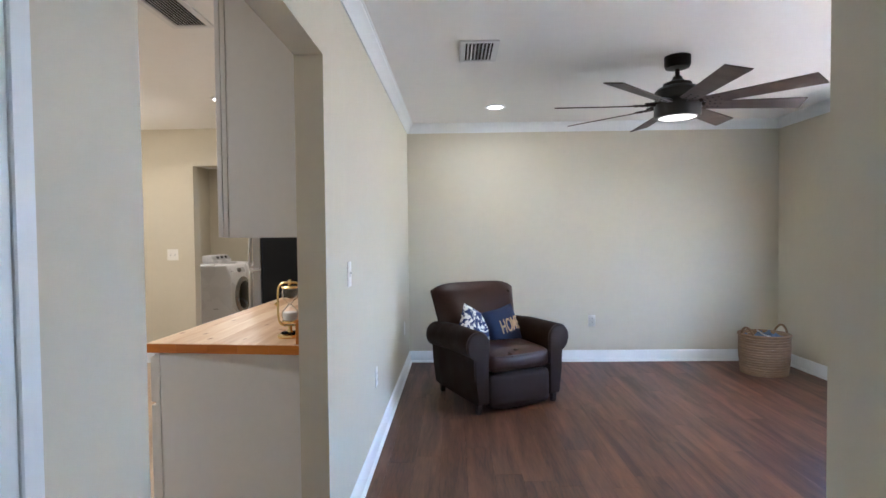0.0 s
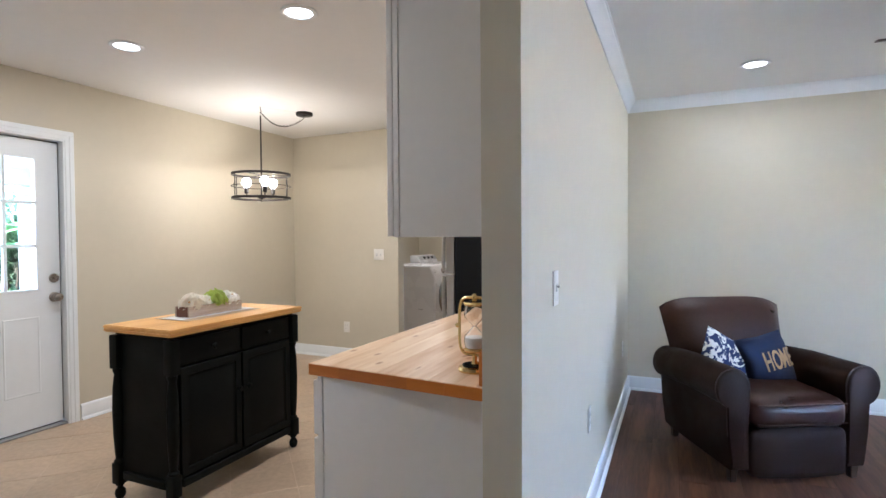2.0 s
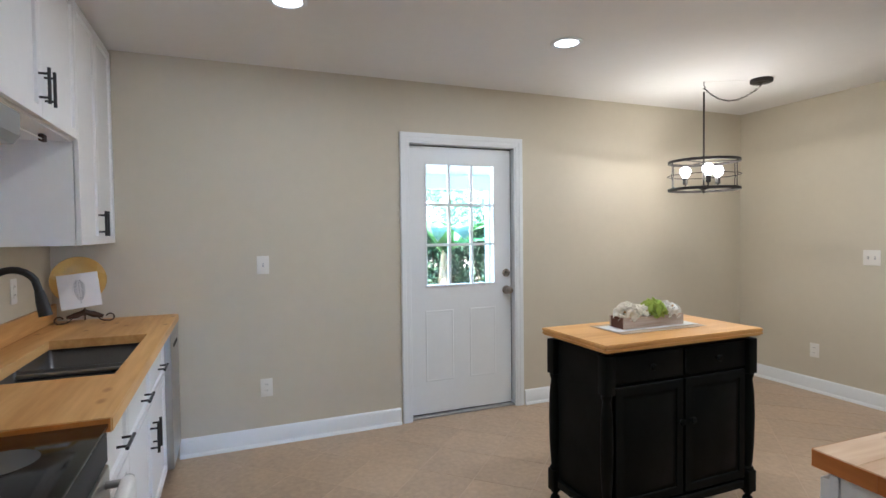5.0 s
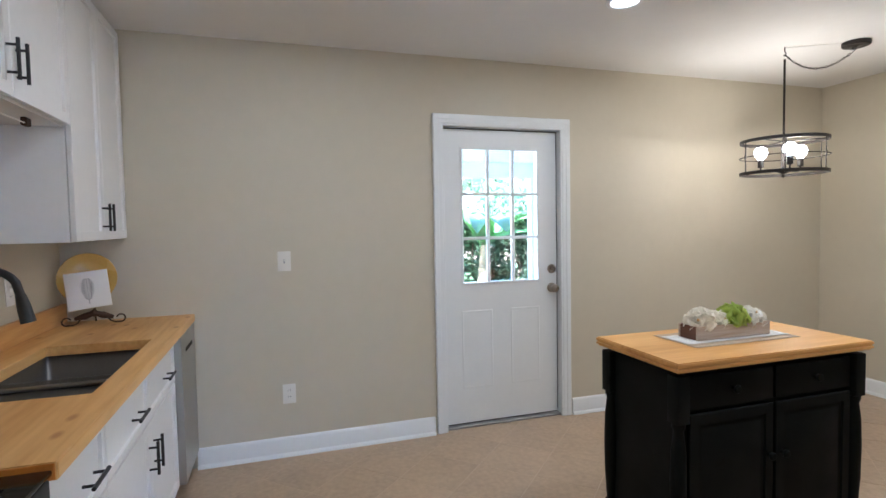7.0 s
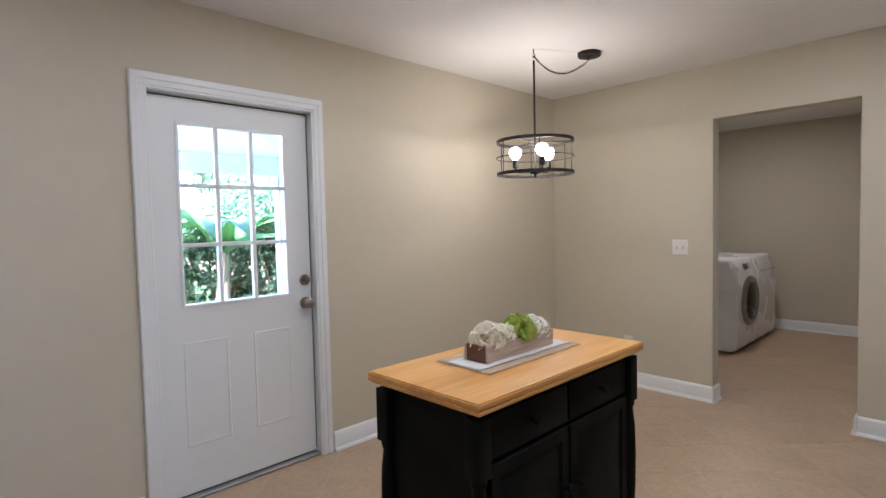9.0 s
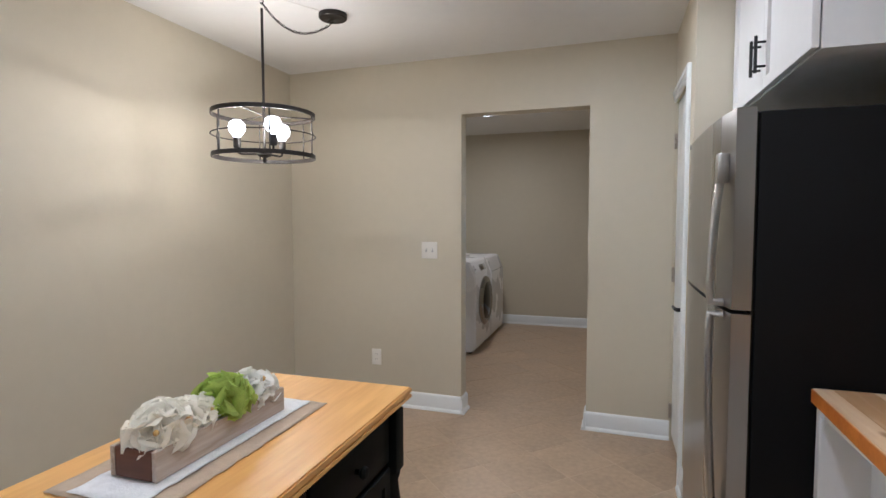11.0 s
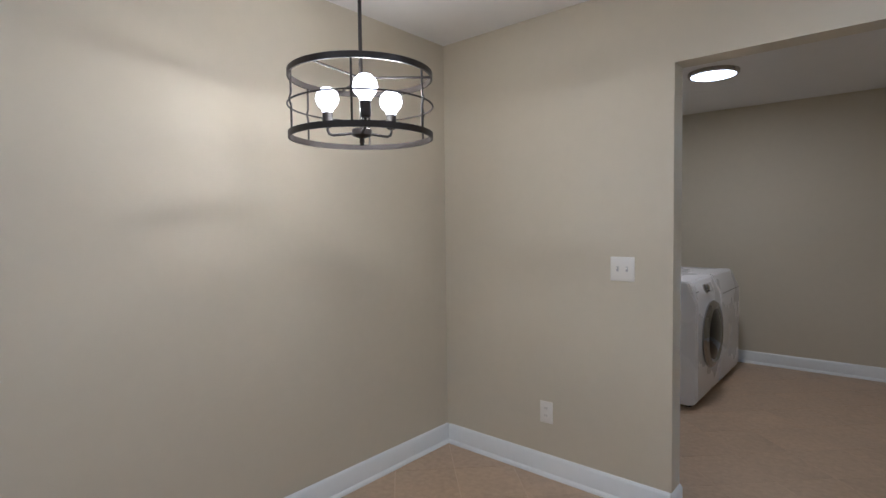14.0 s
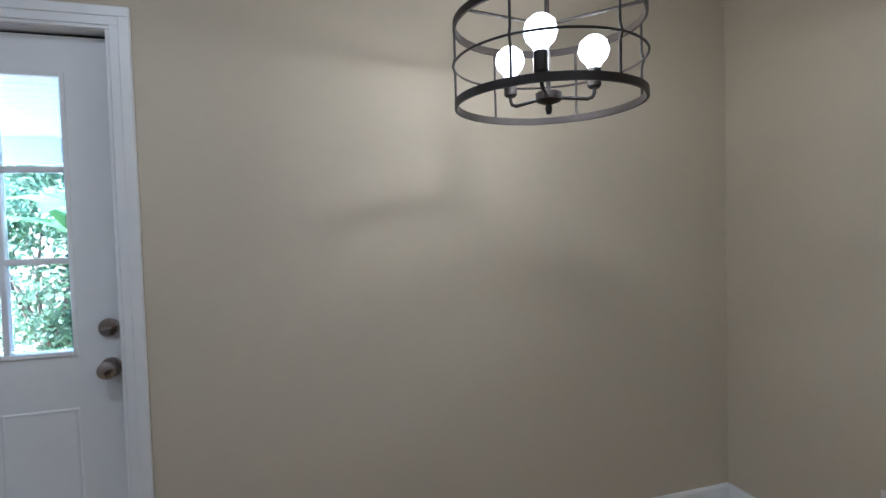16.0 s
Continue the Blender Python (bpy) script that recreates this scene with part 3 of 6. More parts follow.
for z, knob in ((1.028, False), (0.893, True)):
    bm = B()
    m = Matrix.Rotation(radians(90), 4, "Y")
    lathe(bm, [(0, 0.001), (0.034, 0.001), (0.034, 0.006), (0.030, 0.011), (0.012, 0.012), (0, 0.012)] if knob else [(0, 0.001), (0.032, 0.001), (0.032, 0.012), (0.027, 0.018), (0.010, 0.019), (0, 0.019)], (XD, 3.095, z), 24, m)
    if knob:
        lathe(bm, [(0, 0.012), (0.012, 0.012), (0.011, 0.030), (0.026, 0.040), (0.030, 0.052), (0.027, 0.064), (0.014, 0.070), (0, 0.070)], (XD, 3.095, z), 24, m)
    else:
        box(bm, XD + 0.018, XD + 0.032, 3.081, 3.109, z - 0.005, z + 0.005, 0.003)
    part("door_knob" if knob else "deadbolt", bm, NICKEL, d, "brushed nickel knob" if knob else "brushed nickel deadbolt")

# pantry door with hinges and lever
d = thing("door_2", (0, -0.04, 0), "narrow white panelled pantry door, closed, black lever", "door")
tagged(d, kind="structure")
XP = PX + 0.012
part("slab", box(B(), XP, XP + 0.035, 5.043, 5.597, 0.012, 2.027, 0.002), TRIM, d)
bm = B()
for y0, y1 in ((5.115, 5.295), (5.345, 5.525)):
    for z0, z1 in ((0.22, 0.86), (1.0, 1.58), (1.68, 1.92)):
        raised_panel(bm, XP, -1, y0, y1, z0, z1)
part("door_panels", bm, TRIM, d, smooth=20)
for z in (0.16, 1.0, 1.80):
    part("hinge", box(B(), PX - 0.006, PX + 0.012, 5.590, 5.612, z - 0.045, z + 0.045, 0.003), NICKEL, d, "satin nickel hinge")
bm = B()
lathe(bm, [(0, 0), (0.026, 0), (0.026, 0.008), (0.011, 0.012), (0.011, 0.045), (0, 0.045)], (XP, 5.105, 0.865), 20, Matrix.Rotation(radians(-90), 4, "Y"))
tube(bm, [(XP - 0.045, 5.105, 0.865), (XP - 0.048, 5.14, 0.867), (XP - 0.046, 5.21, 0.863)], 0.009, 10)
part("lever", bm, BLACK_METAL, d, "black lever handle")
# hall door, closed, only its casing edge comes near
d = thing("door_3", (0, 0, 0), "white painted hall door, closed", "door")
tagged(d, kind="structure")
part("slab", box(B(), div(0.3) - 0.004, div(0.3) + 0.014, -0.082, 0.673, 0.012, 2.025, 0.003), TRIM, d)


# ---- switches, outlets, vents and lamps ----
def plate(kind, m, label, group):
    """A wall plate in its own plane: x across, z up, y out of the wall."""
    wide = 0.118 if kind == "double_switch" else 0.076
    high = 0.118
    t = thing("outlet" if kind == "outlet" else "light_switch", (0, 0, 0), label, "outlet" if kind == "outlet" else "switch", group)
    part("cover", box(B(), -wide / 2, wide / 2, 0.0005, 0.0055, -high / 2, high / 2, 0.003, 2), PLASTIC, t)
    if kind == "outlet":
        for z in (-0.020, 0.020):
            bm = B()
            lathe(bm, [(0, 0.006), (0.016, 0.006), (0.016, 0.008), (0, 0.008)], (0, 0, z), 18, Matrix.Rotation(radians(-90), 4, "X"))
            s = part("socket", bm, PLASTIC, t)
            for x in (-0.006, 0.006):
                part("slot", box(B(), x - 0.0012, x + 0.0012, 0.0081, 0.0086, z - 0.001, z + 0.007), SLOT, s, smooth=0)
    else:
        for x in ((-0.023, 0.023) if kind == "double_switch" else (0,)):
            # Grey block puts the toggle's slot and shadow into the plate's colour.
            part("surround", box(B(), x - 0.005, x + 0.005, 0.006, 0.0075, -0.012, 0.012), APPL_GREY, t)
            part("toggle", box(B(), x - 0.003, x + 0.003, 0.0076, 0.018, 0.001, 0.009, 0.001), PLASTIC, t)
    t.matrix_world = m
    return t


for kind, loc, turn, label in (
    ("switch", (X_W, 1.272, 1.154), -90, "white single toggle switch beside the back door"),
    ("outlet", (X_W, 1.277, 0.350), -90, "white outlet low on the wall beside the back door"),
    ("double_switch", (-3.055, Y_N - 0.0255, 1.118), 180, "white double toggle switch by the laundry opening"),
    ("outlet", (-3.475, Y_N - 0.016, 0.320), 180, "white outlet low on the wall under the pendant"),
    ("outlet", (1.345, LY, 0.395), 180, "white outlet low on the far living-room wall"),
    ("switch", (div(2.57), 2.57, 1.123), -90.2, "white switch on the living-room side of the dividing wall"),
    ("outlet", (div(3.33), 3.33, 0.43), -90.2, "white outlet low on the dividing wall"),
    ("outlet", (div(5.05), 5.05, 0.42), -90.2, "white outlet behind the armchair"),
    ("outlet", (LX, 4.72, 0.342), 90, "white outlet under the living-room window"),
    ("outlet", (-3.62, Y_S, 1.10), 0, "white outlet above the sink counter")):
    plate(kind, pose(*loc, 0, 0, turn), label, "wall plates")


def ceiling_can(x, y, z):
    t = thing("recessed_light", (x, y, z), "lit round recessed ceiling light with a white rim", "ceiling light", "recessed lights")
    part("rim", lathe(B(), [(0.066, -0.001), (0.092, -0.001), (0.094, -0.004), (0.088, -0.009), (0.070, -0.010), (0.066, -0.006)], segs=36), TRIM, t)
    part("lens", lathe(B(), [(0, -0.003), (0.069, -0.003), (0.069, -0.006), (0, -0.007)], segs=36), LED, t, "bright white lens")
    return t


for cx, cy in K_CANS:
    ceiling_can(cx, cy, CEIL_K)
ceiling_can(*CAN_L, CEIL_L)
t = thing("flush_light", (-3.08, 7.40, CEIL_K), "lit flush disc light on the laundry ceiling", "ceiling light")
part("rim", lathe(B(), [(0.15, 0), (0.172, 0), (0.172, -0.022), (0.155, -0.030), (0.15, -0.026)], segs=40), NICKEL, t, "satin nickel rim")
part("diffuser", lathe(B(), [(0, -0.004), (0.15, -0.004), (0.15, -0.028), (0.10, -0.036), (0, -0.039)], segs=40), LED, t, "bright white diffuser")


def ceiling_vent(x, y, z, lx, ly, rows, fins, tilt=35):
    t = thing("ceiling_vent", (x, y, z), "white louvred ceiling air vent", "vent")
    bm = B()
    for x0, x1, y0, y1 in ((-lx / 2, lx / 2, -ly / 2, -ly / 2 + 0.03), (-lx / 2, lx / 2, ly / 2 - 0.03, ly / 2), (-lx / 2, -lx / 2 + 0.035, -ly / 2 + 0.03, ly / 2 - 0.03), (lx / 2 - 0.035, lx / 2, -ly / 2 + 0.03, ly / 2 - 0.03)):
        box(bm, x0, x1, y0, y1, -0.012, -0.001, 0.003)
    part("frame", bm, VENT, t)
    part("backing", box(B(), -lx / 2 + 0.03, lx / 2 - 0.03, -ly / 2 + 0.025, ly / 2 - 0.025, -0.0035, -0.0005), SLOT, t)
    for r in range(rows):
        y0 = -ly / 2 + 0.035 + (ly - 0.07) * r / rows
        y1 = y0 + (ly - 0.07) / rows - 0.012
        for k in range(fins):
            x0 = -lx / 2 + 0.04 + (lx - 0.08) * (k + 0.5) / fins
            bm = box(B(), -0.001, 0.001, y0, y1, -0.008, 0.008)
            bmesh.ops.transform(bm, matrix=pose(x0, 0, -0.0115, 0, tilt, 0), verts=bm.verts)
            part("fin", bm, VENT, t, smooth=0)
    return t


ceiling_vent(0.09, 3.415, CEIL_L, 0.235, 0.37, 2, 7)
ceiling_vent(-1.463, 2.77, CEIL_K, 0.23, 0.38, 2, 9, -48)


# ---- kitchen ----
def pull(bm, m, length=0.13):
    """A bar pull in its own plane: z along the bar, y away from the door."""
    a = B()
    tube(a, [(0, 0.032, -length / 2), (0, 0.032, length / 2)], 0.006, 8)
    for z in (-length * 0.33, length * 0.33):
        tube(a, [(0, 0, z), (0, 0.032, z)], 0.0045, 8)
    bmesh.ops.transform(a, matrix=m, verts=a.verts)
    me = bpy.data.meshes.new("tmp")
    a.to_mesh(me)
    a.free()
    bm.from_mesh(me)
    bpy.data.meshes.remove(me)
    return bm


def shaker(u0, u1, z0, z1, rail=0.055, x=None):
    """A shaker front in its own plane: x across, y outwards (0 to 0.02), z up; the panel is sunk inside a frame."""
    bm = box(B(), u0, u1, 0, 0.02, z0, z1)
    bmesh.ops.bevel(bm, geom=bm.edges[:], offset=0.0015, segments=1, affect="EDGES")
    face = max((f for f in bm.faces if f.normal.y > 0.9), key=lambda f: f.calc_area())
    bmesh.ops.inset_region(bm, faces=[face], thickness=rail, depth=0)
    bmesh.ops.inset_region(bm, faces=[face], thickness=0.002, depth=-0.011)
    return bm


def cabinet(name, at, turn, width, depth, z0, z1, fronts, label, category, group, toe=0.0, low=None):
    """A cabinet whose front lies in the plane y = 0 of its own space and faces +y. fronts: (kind, u0, u1, z0, z1, pull) with pull None or (u, z, upright)."""
    t = thing(name, at, label, category, group, turn)
    bm = box(B(), 0.001, width - 0.001, -depth, -0.004, z0 + toe, low or z1, 0.001)
    if low:
        box(bm, 0.001, width - 0.001, -0.02, -0.004, low, z1)
    if toe:
        box(bm, 0.002, width - 0.002, -depth, -0.07, z0, z0 + toe)
    part("body", bm, CAB, t)
    for kind, u0, u1, f0, f1, h in fronts:
        f = part(kind, shaker(u0, u1, f0, f1, 0.055 if f1 - f0 > 0.3 else 0.038), CAB, t)
        if h:
            part("handle", pull(B(), pose(h[0], 0.02, h[1], 0, 0 if h[2] else 90, 0)), BLACK_METAL, f, "black bar pull")
    return t


UF, CF = 0.452, 0.735          # fronts of the wall cabinets and of the base cabinets on the range wall
UB, CT = 1.312, 0.872          # underside of the wall cabinets, worktop height
TOPK = CEIL_K - 0.004


def run(name, x0, x1, z0, z1, front, fronts, label, category, group, toe=0.0, low=None):
    """A cabinet on the range wall, from x0 (towards the back door) to x1."""
    return cabinet(name, (x0, front, 0), 0, x1 - x0, front - Y_S - 0.001, z0, z1, fronts, label, category, group, toe, low)


g = "white shaker wall cabinets"
run("wall_cabinet", X_W + 0.002, -3.42, UB, TOPK, UF - 0.02, [("door", 0.004, 0.382, UB + 0.003, TOPK - 0.02, (0.352, 1.42, True)), ("door", 0.386, 0.764, UB + 0.003, TOPK - 0.02, (0.416, 1.42, True))], "tall white shaker wall cabinet in the corner by the back door", "wall cabinet", g)
run("wall_cabinet", -3.418, -2.452, 1.785, TOPK, UF - 0.02, [("door", 0.004, 0.481, 1.788, TOPK - 0.02, (0.451, 1.90, True)), ("door", 0.485, 0.962, 1.788, TOPK - 0.02, (0.515, 1.90, True))], "short white shaker wall cabinet above the sink", "wall cabinet", g)
run("wall_cabinet", -2.450, -2.152, UB, TOPK, UF - 0.02, [("door", 0.004, 0.294, UB + 0.003, TOPK - 0.02, (0.264, 1.42, True))], "narrow white shaker wall cabinet beside the range hood", "wall cabinet", g)
run("wall_cabinet", -2.150, -1.392, 1.70, TOPK, UF - 0.02, [("door", 0.004, 0.377, 1.703, TOPK - 0.02, (0.347, 1.80, True)), ("door", 0.381, 0.754, 1.703, TOPK - 0.02, (0.411, 1.80, True))], "short white shaker wall cabinet above the range hood", "wall cabinet", g)

# underside boards of the short sink cabinet
single("cabinet_underside", box(B(), -3.415, -2.455, Y_S + 0.002, UF - 0.025, 1.779, 1.7845), CAB, "white painted board under the short wall cabinet", "cabinet base")

t = thing("cabinet_cable", (0, 0, 0), "thin white cable clipped under the short wall cabinet", "cable")
part("wire", tube(B(), [(-2.46, 0.36, 1.758), (-2.80, 0.365, 1.753), (-3.24, 0.37, 1.757)], 0.003, 6), PLASTIC, t)
for x in (-2.80, -3.24):
    part("clip", box(B(), x - 0.022, x + 0.022, 0.357, 0.377, 1.7485, 1.7785, 0.003), IRON, t, "brown cable clip")

# range hood
t = thing("range_hood", (-1.77, 0.36, 1.575), "slim grey under-cabinet range hood", "range hood")
bm = B()
prof = [(Y_S + 0.004 - 0.36, 0.0), (0.24, 0.0), (0.255, 0.02), (0.255, 0.075), (0.10, 0.122), (Y_S + 0.004 - 0.36, 0.122)]
lo = [bm.verts.new((-0.378, y, z)) for y, z in prof]
hi = [bm.verts.new((0.378, y, z)) for y, z in prof]
bm.faces.new(lo), bm.faces.new(hi[::-1])
for k in range(len(prof)):
    j = (k + 1) % len(prof)
    bm.faces.new([lo[k], lo[j], hi[j], hi[k]])
part("canopy", bm, material("grey_hood_enamel", (0.30, 0.31, 0.32), 0.35, 0.6, vary=0.05), t)
bm = B()
for k in range(9):
    box(bm, -0.32, 0.32, -0.15 + 0.036 * k, -0.13 + 0.036 * k, -0.006, -0.001)
part("filter", bm, STEEL_H, t, "slotted metal grease filter")
part("switch", box(B(), 0.16, 0.24, 0.256, 0.261, 0.03, 0.05, 0.002), GASKET, t)

# base cabinets on the range wall
g = "white shaker base cabinets"
run("base_cabinet", -3.752, -2.662, FZ, 0.830, CF - 0.02, [
    ("drawer", 0.004, 0.543, 0.612, 0.812, (0.235, 0.700, False)), ("drawer", 0.547, 1.086, 0.612, 0.812, (0.760, 0.700, False)),
    ("door", 0.004, 0.543, 0.085, 0.604, (0.505, 0.47, True)), ("door", 0.547, 1.086, 0.085, 0.604, (0.585, 0.47, True))],
    "white shaker sink base cabinet with two doors and black pulls", "base cabinet", g, 0.09, 0.60)
run("base_cabinet", -2.660, -2.218, FZ, 0.830, CF - 0.02, [
    ("drawer", 0.004, 0.438, 0.612, 0.812, (0.155, 0.700, False)), ("door", 0.004, 0.438, 0.085, 0.604, (0.38, 0.47, True))],
    "white shaker base cabinet between sink and range", "base cabinet", g, 0.09)

# dishwasher
t = thing("dishwasher", (-3.97, 0.45, FZ), "slim stainless dishwasher beside the wall", "dishwasher")
part("tub", box(B(), -0.212, 0.212, -0.30, 0.255, 0.10, 0.845, 0.002), GASKET, t)
part("door", box(B(), -0.213, 0.213, 0.256, 0.318, 0.11, 0.852, 0.002), STEEL, t, "brushed stainless door")
part("handle_recess", box(B(), -0.10, 0.10, 0.3185, 0.322, 0.755, 0.775, 0.001), GASKET, t)
part("toe_panel", box(B(), -0.20, 0.20, 0.20, 0.215, 0.0, 0.10), GASKET, t)

# worktop with the sink cut out, and its upstand
SX, SY = (-3.515, -2.72), (0.29, 0.69)
bm = B()
for x0, x1, y0, y1 in ((X_W + 0.001, SX[0], Y_S + 0.001, 0.77), (SX[1], -2.212, Y_S + 0.001, 0.77), (SX[0], SX[1], Y_S + 0.001, SY[0]), (SX[0], SX[1], SY[1], 0.77)):
    box(bm, x0, x1, y0, y1, 0.8315, CT)
bmesh.ops.remove_doubles(bm, verts=bm.verts, dist=1e-5)
inner = [f for f in bm.faces if any(h is not f and (h.calc_center_median() - f.calc_center_median()).length < 1e-4 for e in f.edges for h in e.link_faces)]
bmesh.ops.delete(bm, geom=inner, context="FACES")
t = thing("worktop", (0, 0, 0), "honey-coloured knotty pine butcher-block worktop with a sink cut-out", "worktop")
part("slab", bm, BUTCHER_X, t, smooth=0)
part("upstand", box(B(), X_W + 0.002, -2.212, Y_S + 0.002, Y_S + 0.022, CT + 0.001, CT + 0.10, 0.002), BUTCHER_X, t)
part("edge_strip", box(B(), X_W + 0.001, -2.214, 0.7705, 0.7735, 0.833, CT - 0.003, 0.001), BUTCHER_X, t)
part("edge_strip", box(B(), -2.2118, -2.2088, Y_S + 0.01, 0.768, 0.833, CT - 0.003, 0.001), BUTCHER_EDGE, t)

# double-bowl sink
t = thing("sink", (-3.115, 0.497, 0.83), "dark stainless undermount double-bowl sink", "sink")
for name, x0, x1 in (("bowl", SX[0] + 3.115 - 0.004, 0.008), ("bowl", 0.022, SX[1] + 3.115 + 0.004)):
    bm = B()
    y0, y1 = SY[0] - 0.497 - 0.004, SY[1] - 0.497 + 0.004
    box(bm, x0, x1, y0, y1, -0.20, 0.0)
    bmesh.ops.delete(bm, geom=[f for f in bm.faces if f.normal.z > 0.9], context="FACES")
    bmesh.ops.bevel(bm, geom=[e for e in bm.edges if not e.is_boundary], offset=0.022, segments=3, profile=0.5, affect="EDGES")
    b = part(name, bm, SINK, t)
    bmd = b.modifiers.new("wall", "SOLIDIFY")
    bmd.thickness, bmd.offset = 0.003, 1
    part("drain", lathe(B(), [(0, 0.0), (0.045, 0.0), (0.045, 0.004), (0.036, 0.005), (0.03, 0.002), (0, 0.002)], ((x0 + x1) / 2, 0, -0.197), 24), CHROME, b, "round metal drain")
part("divider", box(B(), 0.0, 0.03, SY[0] - 0.497, SY[1] - 0.497, -0.03, -0.012, 0.006, 2), STEEL_H, t)

# faucet and the small tap
t = thing("faucet", (-3.10, 0.205, CT), "matte black gooseneck kitchen faucet", "faucet")
part("base", lathe(B(), [(0, 0.001), (0.031, 0.001), (0.031, 0.012), (0.026, 0.018), (0.026, 0.11), (0.022, 0.125), (0, 0.125)], segs=24), BLACK_METAL, t)
pts = [(0, 0, 0.12), (0, 0, 0.27)] + [(0, 0.085 - 0.085 * math.cos(a), 0.27 + 0.085 * math.sin(a)) for a in [math.pi * k / 12 for k in range(1, 11)]] + [(0, 0.172, 0.262)]
part("neck", tube(B(), pts, 0.014, 14), BLACK_METAL, t)
part("spray_head", tube(B(), [(0, 0.171, 0.268), (0, 0.178, 0.23), (0, 0.19, 0.17)], [0.016, 0.021, 0.024], 14), BLACK_METAL, t)
bm = B()
tube(bm, [(0.024, 0, 0.06), (0.05, 0, 0.062)], 0.017, 12)
tube(bm, [(0.045, 0, 0.06), (0.052, 0.0, 0.15)], 0.006, 10)
part("lever", bm, BLACK_METAL, t)
t = thing("filter_tap", (-2.72, 0.20, CT), "slim black filtered-water tap", "tap")
part("base", lathe(B(), [(0, 0.001), (0.018, 0.001), (0.018, 0.03), (0.009, 0.04), (0, 0.04)], segs=18), BLACK_METAL, t)
part("spout", tube(B(), [(0, 0, 0.03), (0, 0, 0.18)] + [(0, 0.06 - 0.06 * math.cos(a), 0.18 + 0.06 * math.sin(a)) for a in [math.pi * k / 10 for k in range(1, 10)]], 0.006, 10), BLACK_METAL, t)

# range
t = thing("range", (-1.826, 0.44, FZ), "black glass-top electric range with a stainless front", "range")
part("body", box(B(), -0.378, 0.378, -0.30, 0.29, 0.03, 0.872, 0.003), GASKET, t)
part("cooktop", box(B(), -0.38, 0.38, -0.305, 0.325, 0.8725, 0.886, 0.004, 2), COOKTOP, t, "glossy black ceramic cooktop")
for x, y, r in ((-0.19, -0.12, 0.085), (0.19, -0.12, 0.075), (-0.19, 0.15, 0.075), (0.19, 0.15, 0.105)):
    part("burner_ring", lathe(B(), [(r, 0.8862), (r + 0.002, 0.8862), (r + 0.002, 0.8864), (r, 0.8864)], (x, y, 0), 40), SINK, t)
part("oven_door", box(B(), -0.375, 0.375, 0.291, 0.325, 0.20, 0.78, 0.006, 2), STEEL, t, "stainless oven door")
part("oven_glass", box(B(), -0.27, 0.27, 0.3255, 0.329, 0.34, 0.66, 0.004), DARKGLASS, t, "dark oven window")
part("control_front", box(B(), -0.375, 0.375, 0.291, 0.322, 0.785, 0.870, 0.006, 2), GASKET, t)
bm = B()
tube(bm, [(-0.34, 0.375, 0.745), (0.34, 0.375, 0.745)], 0.014, 12)
for x in (-0.32, 0.32):
    tube(bm, [(x, 0.325, 0.745), (x, 0.375, 0.745)], 0.010, 10)
part("handle", bm, STEEL_H, t, "stainless bar handle")
part("drawer", box(B(), -0.375, 0.375, 0.291, 0.322, 0.04, 0.19, 0.006, 2), STEEL, t)
part("backguard", box(B(), -0.378, 0.378, -0.305, -0.26, 0.8865, 0.93, 0.006, 2), GASKET, t)


def drape(w, front, back, r=0.016, n=8):
    """A towel folded over a bar at the origin along x: a thin sheet with soft folds."""
    bm = B()
    path = [(-r - 0.002, -back)] + [(-r - 0.002, -back * k / 6) for k in (4, 2)] + [(-r * math.cos(a), r * math.sin(a)) for a in [math.pi * k / 6 for k in range(7)]] + [(r + 0.002, -front * k / 6) for k in (1, 2, 3, 4, 5, 6)]
    rows = []
    for k in range(n + 1):
        x = -w / 2 + w * k / n
        rows.append([bm.verts.new((x, y + 0.006 * math.sin(9.0 * k / n + 3 * z) * min(1, abs(z) * 6), z)) for y, z in path])
    for a, b in zip(rows, rows[1:]):
        for j in range(len(path) - 1):
            bm.faces.new([a[j], a[j + 1], b[j + 1], b[j]])
    return bm


ob = single("dish_towel", drape(0.30, 0.34, 0.24), LINEN, "white cotton dish towel hung over the oven handle", "towel", smooth=80)
ob.location = (-2.0, 0.815, FZ + 0.745)
sd = ob.modifiers.new("cloth", "SOLIDIFY")
sd.thickness, sd.offset = 0.003, 0

# yellow plate and fern print on an iron stand
t = thing("plate_stand", (-4.06, 0.315, CT), "brown wrought-iron scroll plate stand", "plate stand", turn=-78)
bm = B()
tube(bm, [(-0.085, 0.01, 0.03), (-0.04, 0.014, 0.045), (-0.015, 0.016, 0.055), (0.0, 0.017, 0.06), (0.015, 0.016, 0.055), (0.04, 0.014, 0.045), (0.085, 0.01, 0.035)], [0.010, 0.018, 0.014, 0.020, 0.014, 0.018, 0.008], 8)
part("leaf_rail", bm, IRON, t)
for s in (-1, 1):
    pts = [(s * 0.055, 0.008, 0.04), (s * 0.07, 0.014, 0.015), (s * 0.09, 0.02, 0.006)] + [(s * (0.118 + 0.02 * math.cos(a)), 0.02, 0.024 + 0.020 * math.sin(a)) for a in [radians(-110 + 30 * k) for k in range(10)]]
    part("scroll_foot", tube(B(), pts, 0.004, 8), IRON, t)
part("back_leg", tube(B(), [(0, 0.012, 0.05), (0, -0.03, 0.12), (0, -0.085, 0.003)], 0.004, 8), IRON, t)
t2 = thing("plate", (-4.085, 0.285, 1.108), "yellow glazed round plate leaning on the stand", "plate")
bm = B()
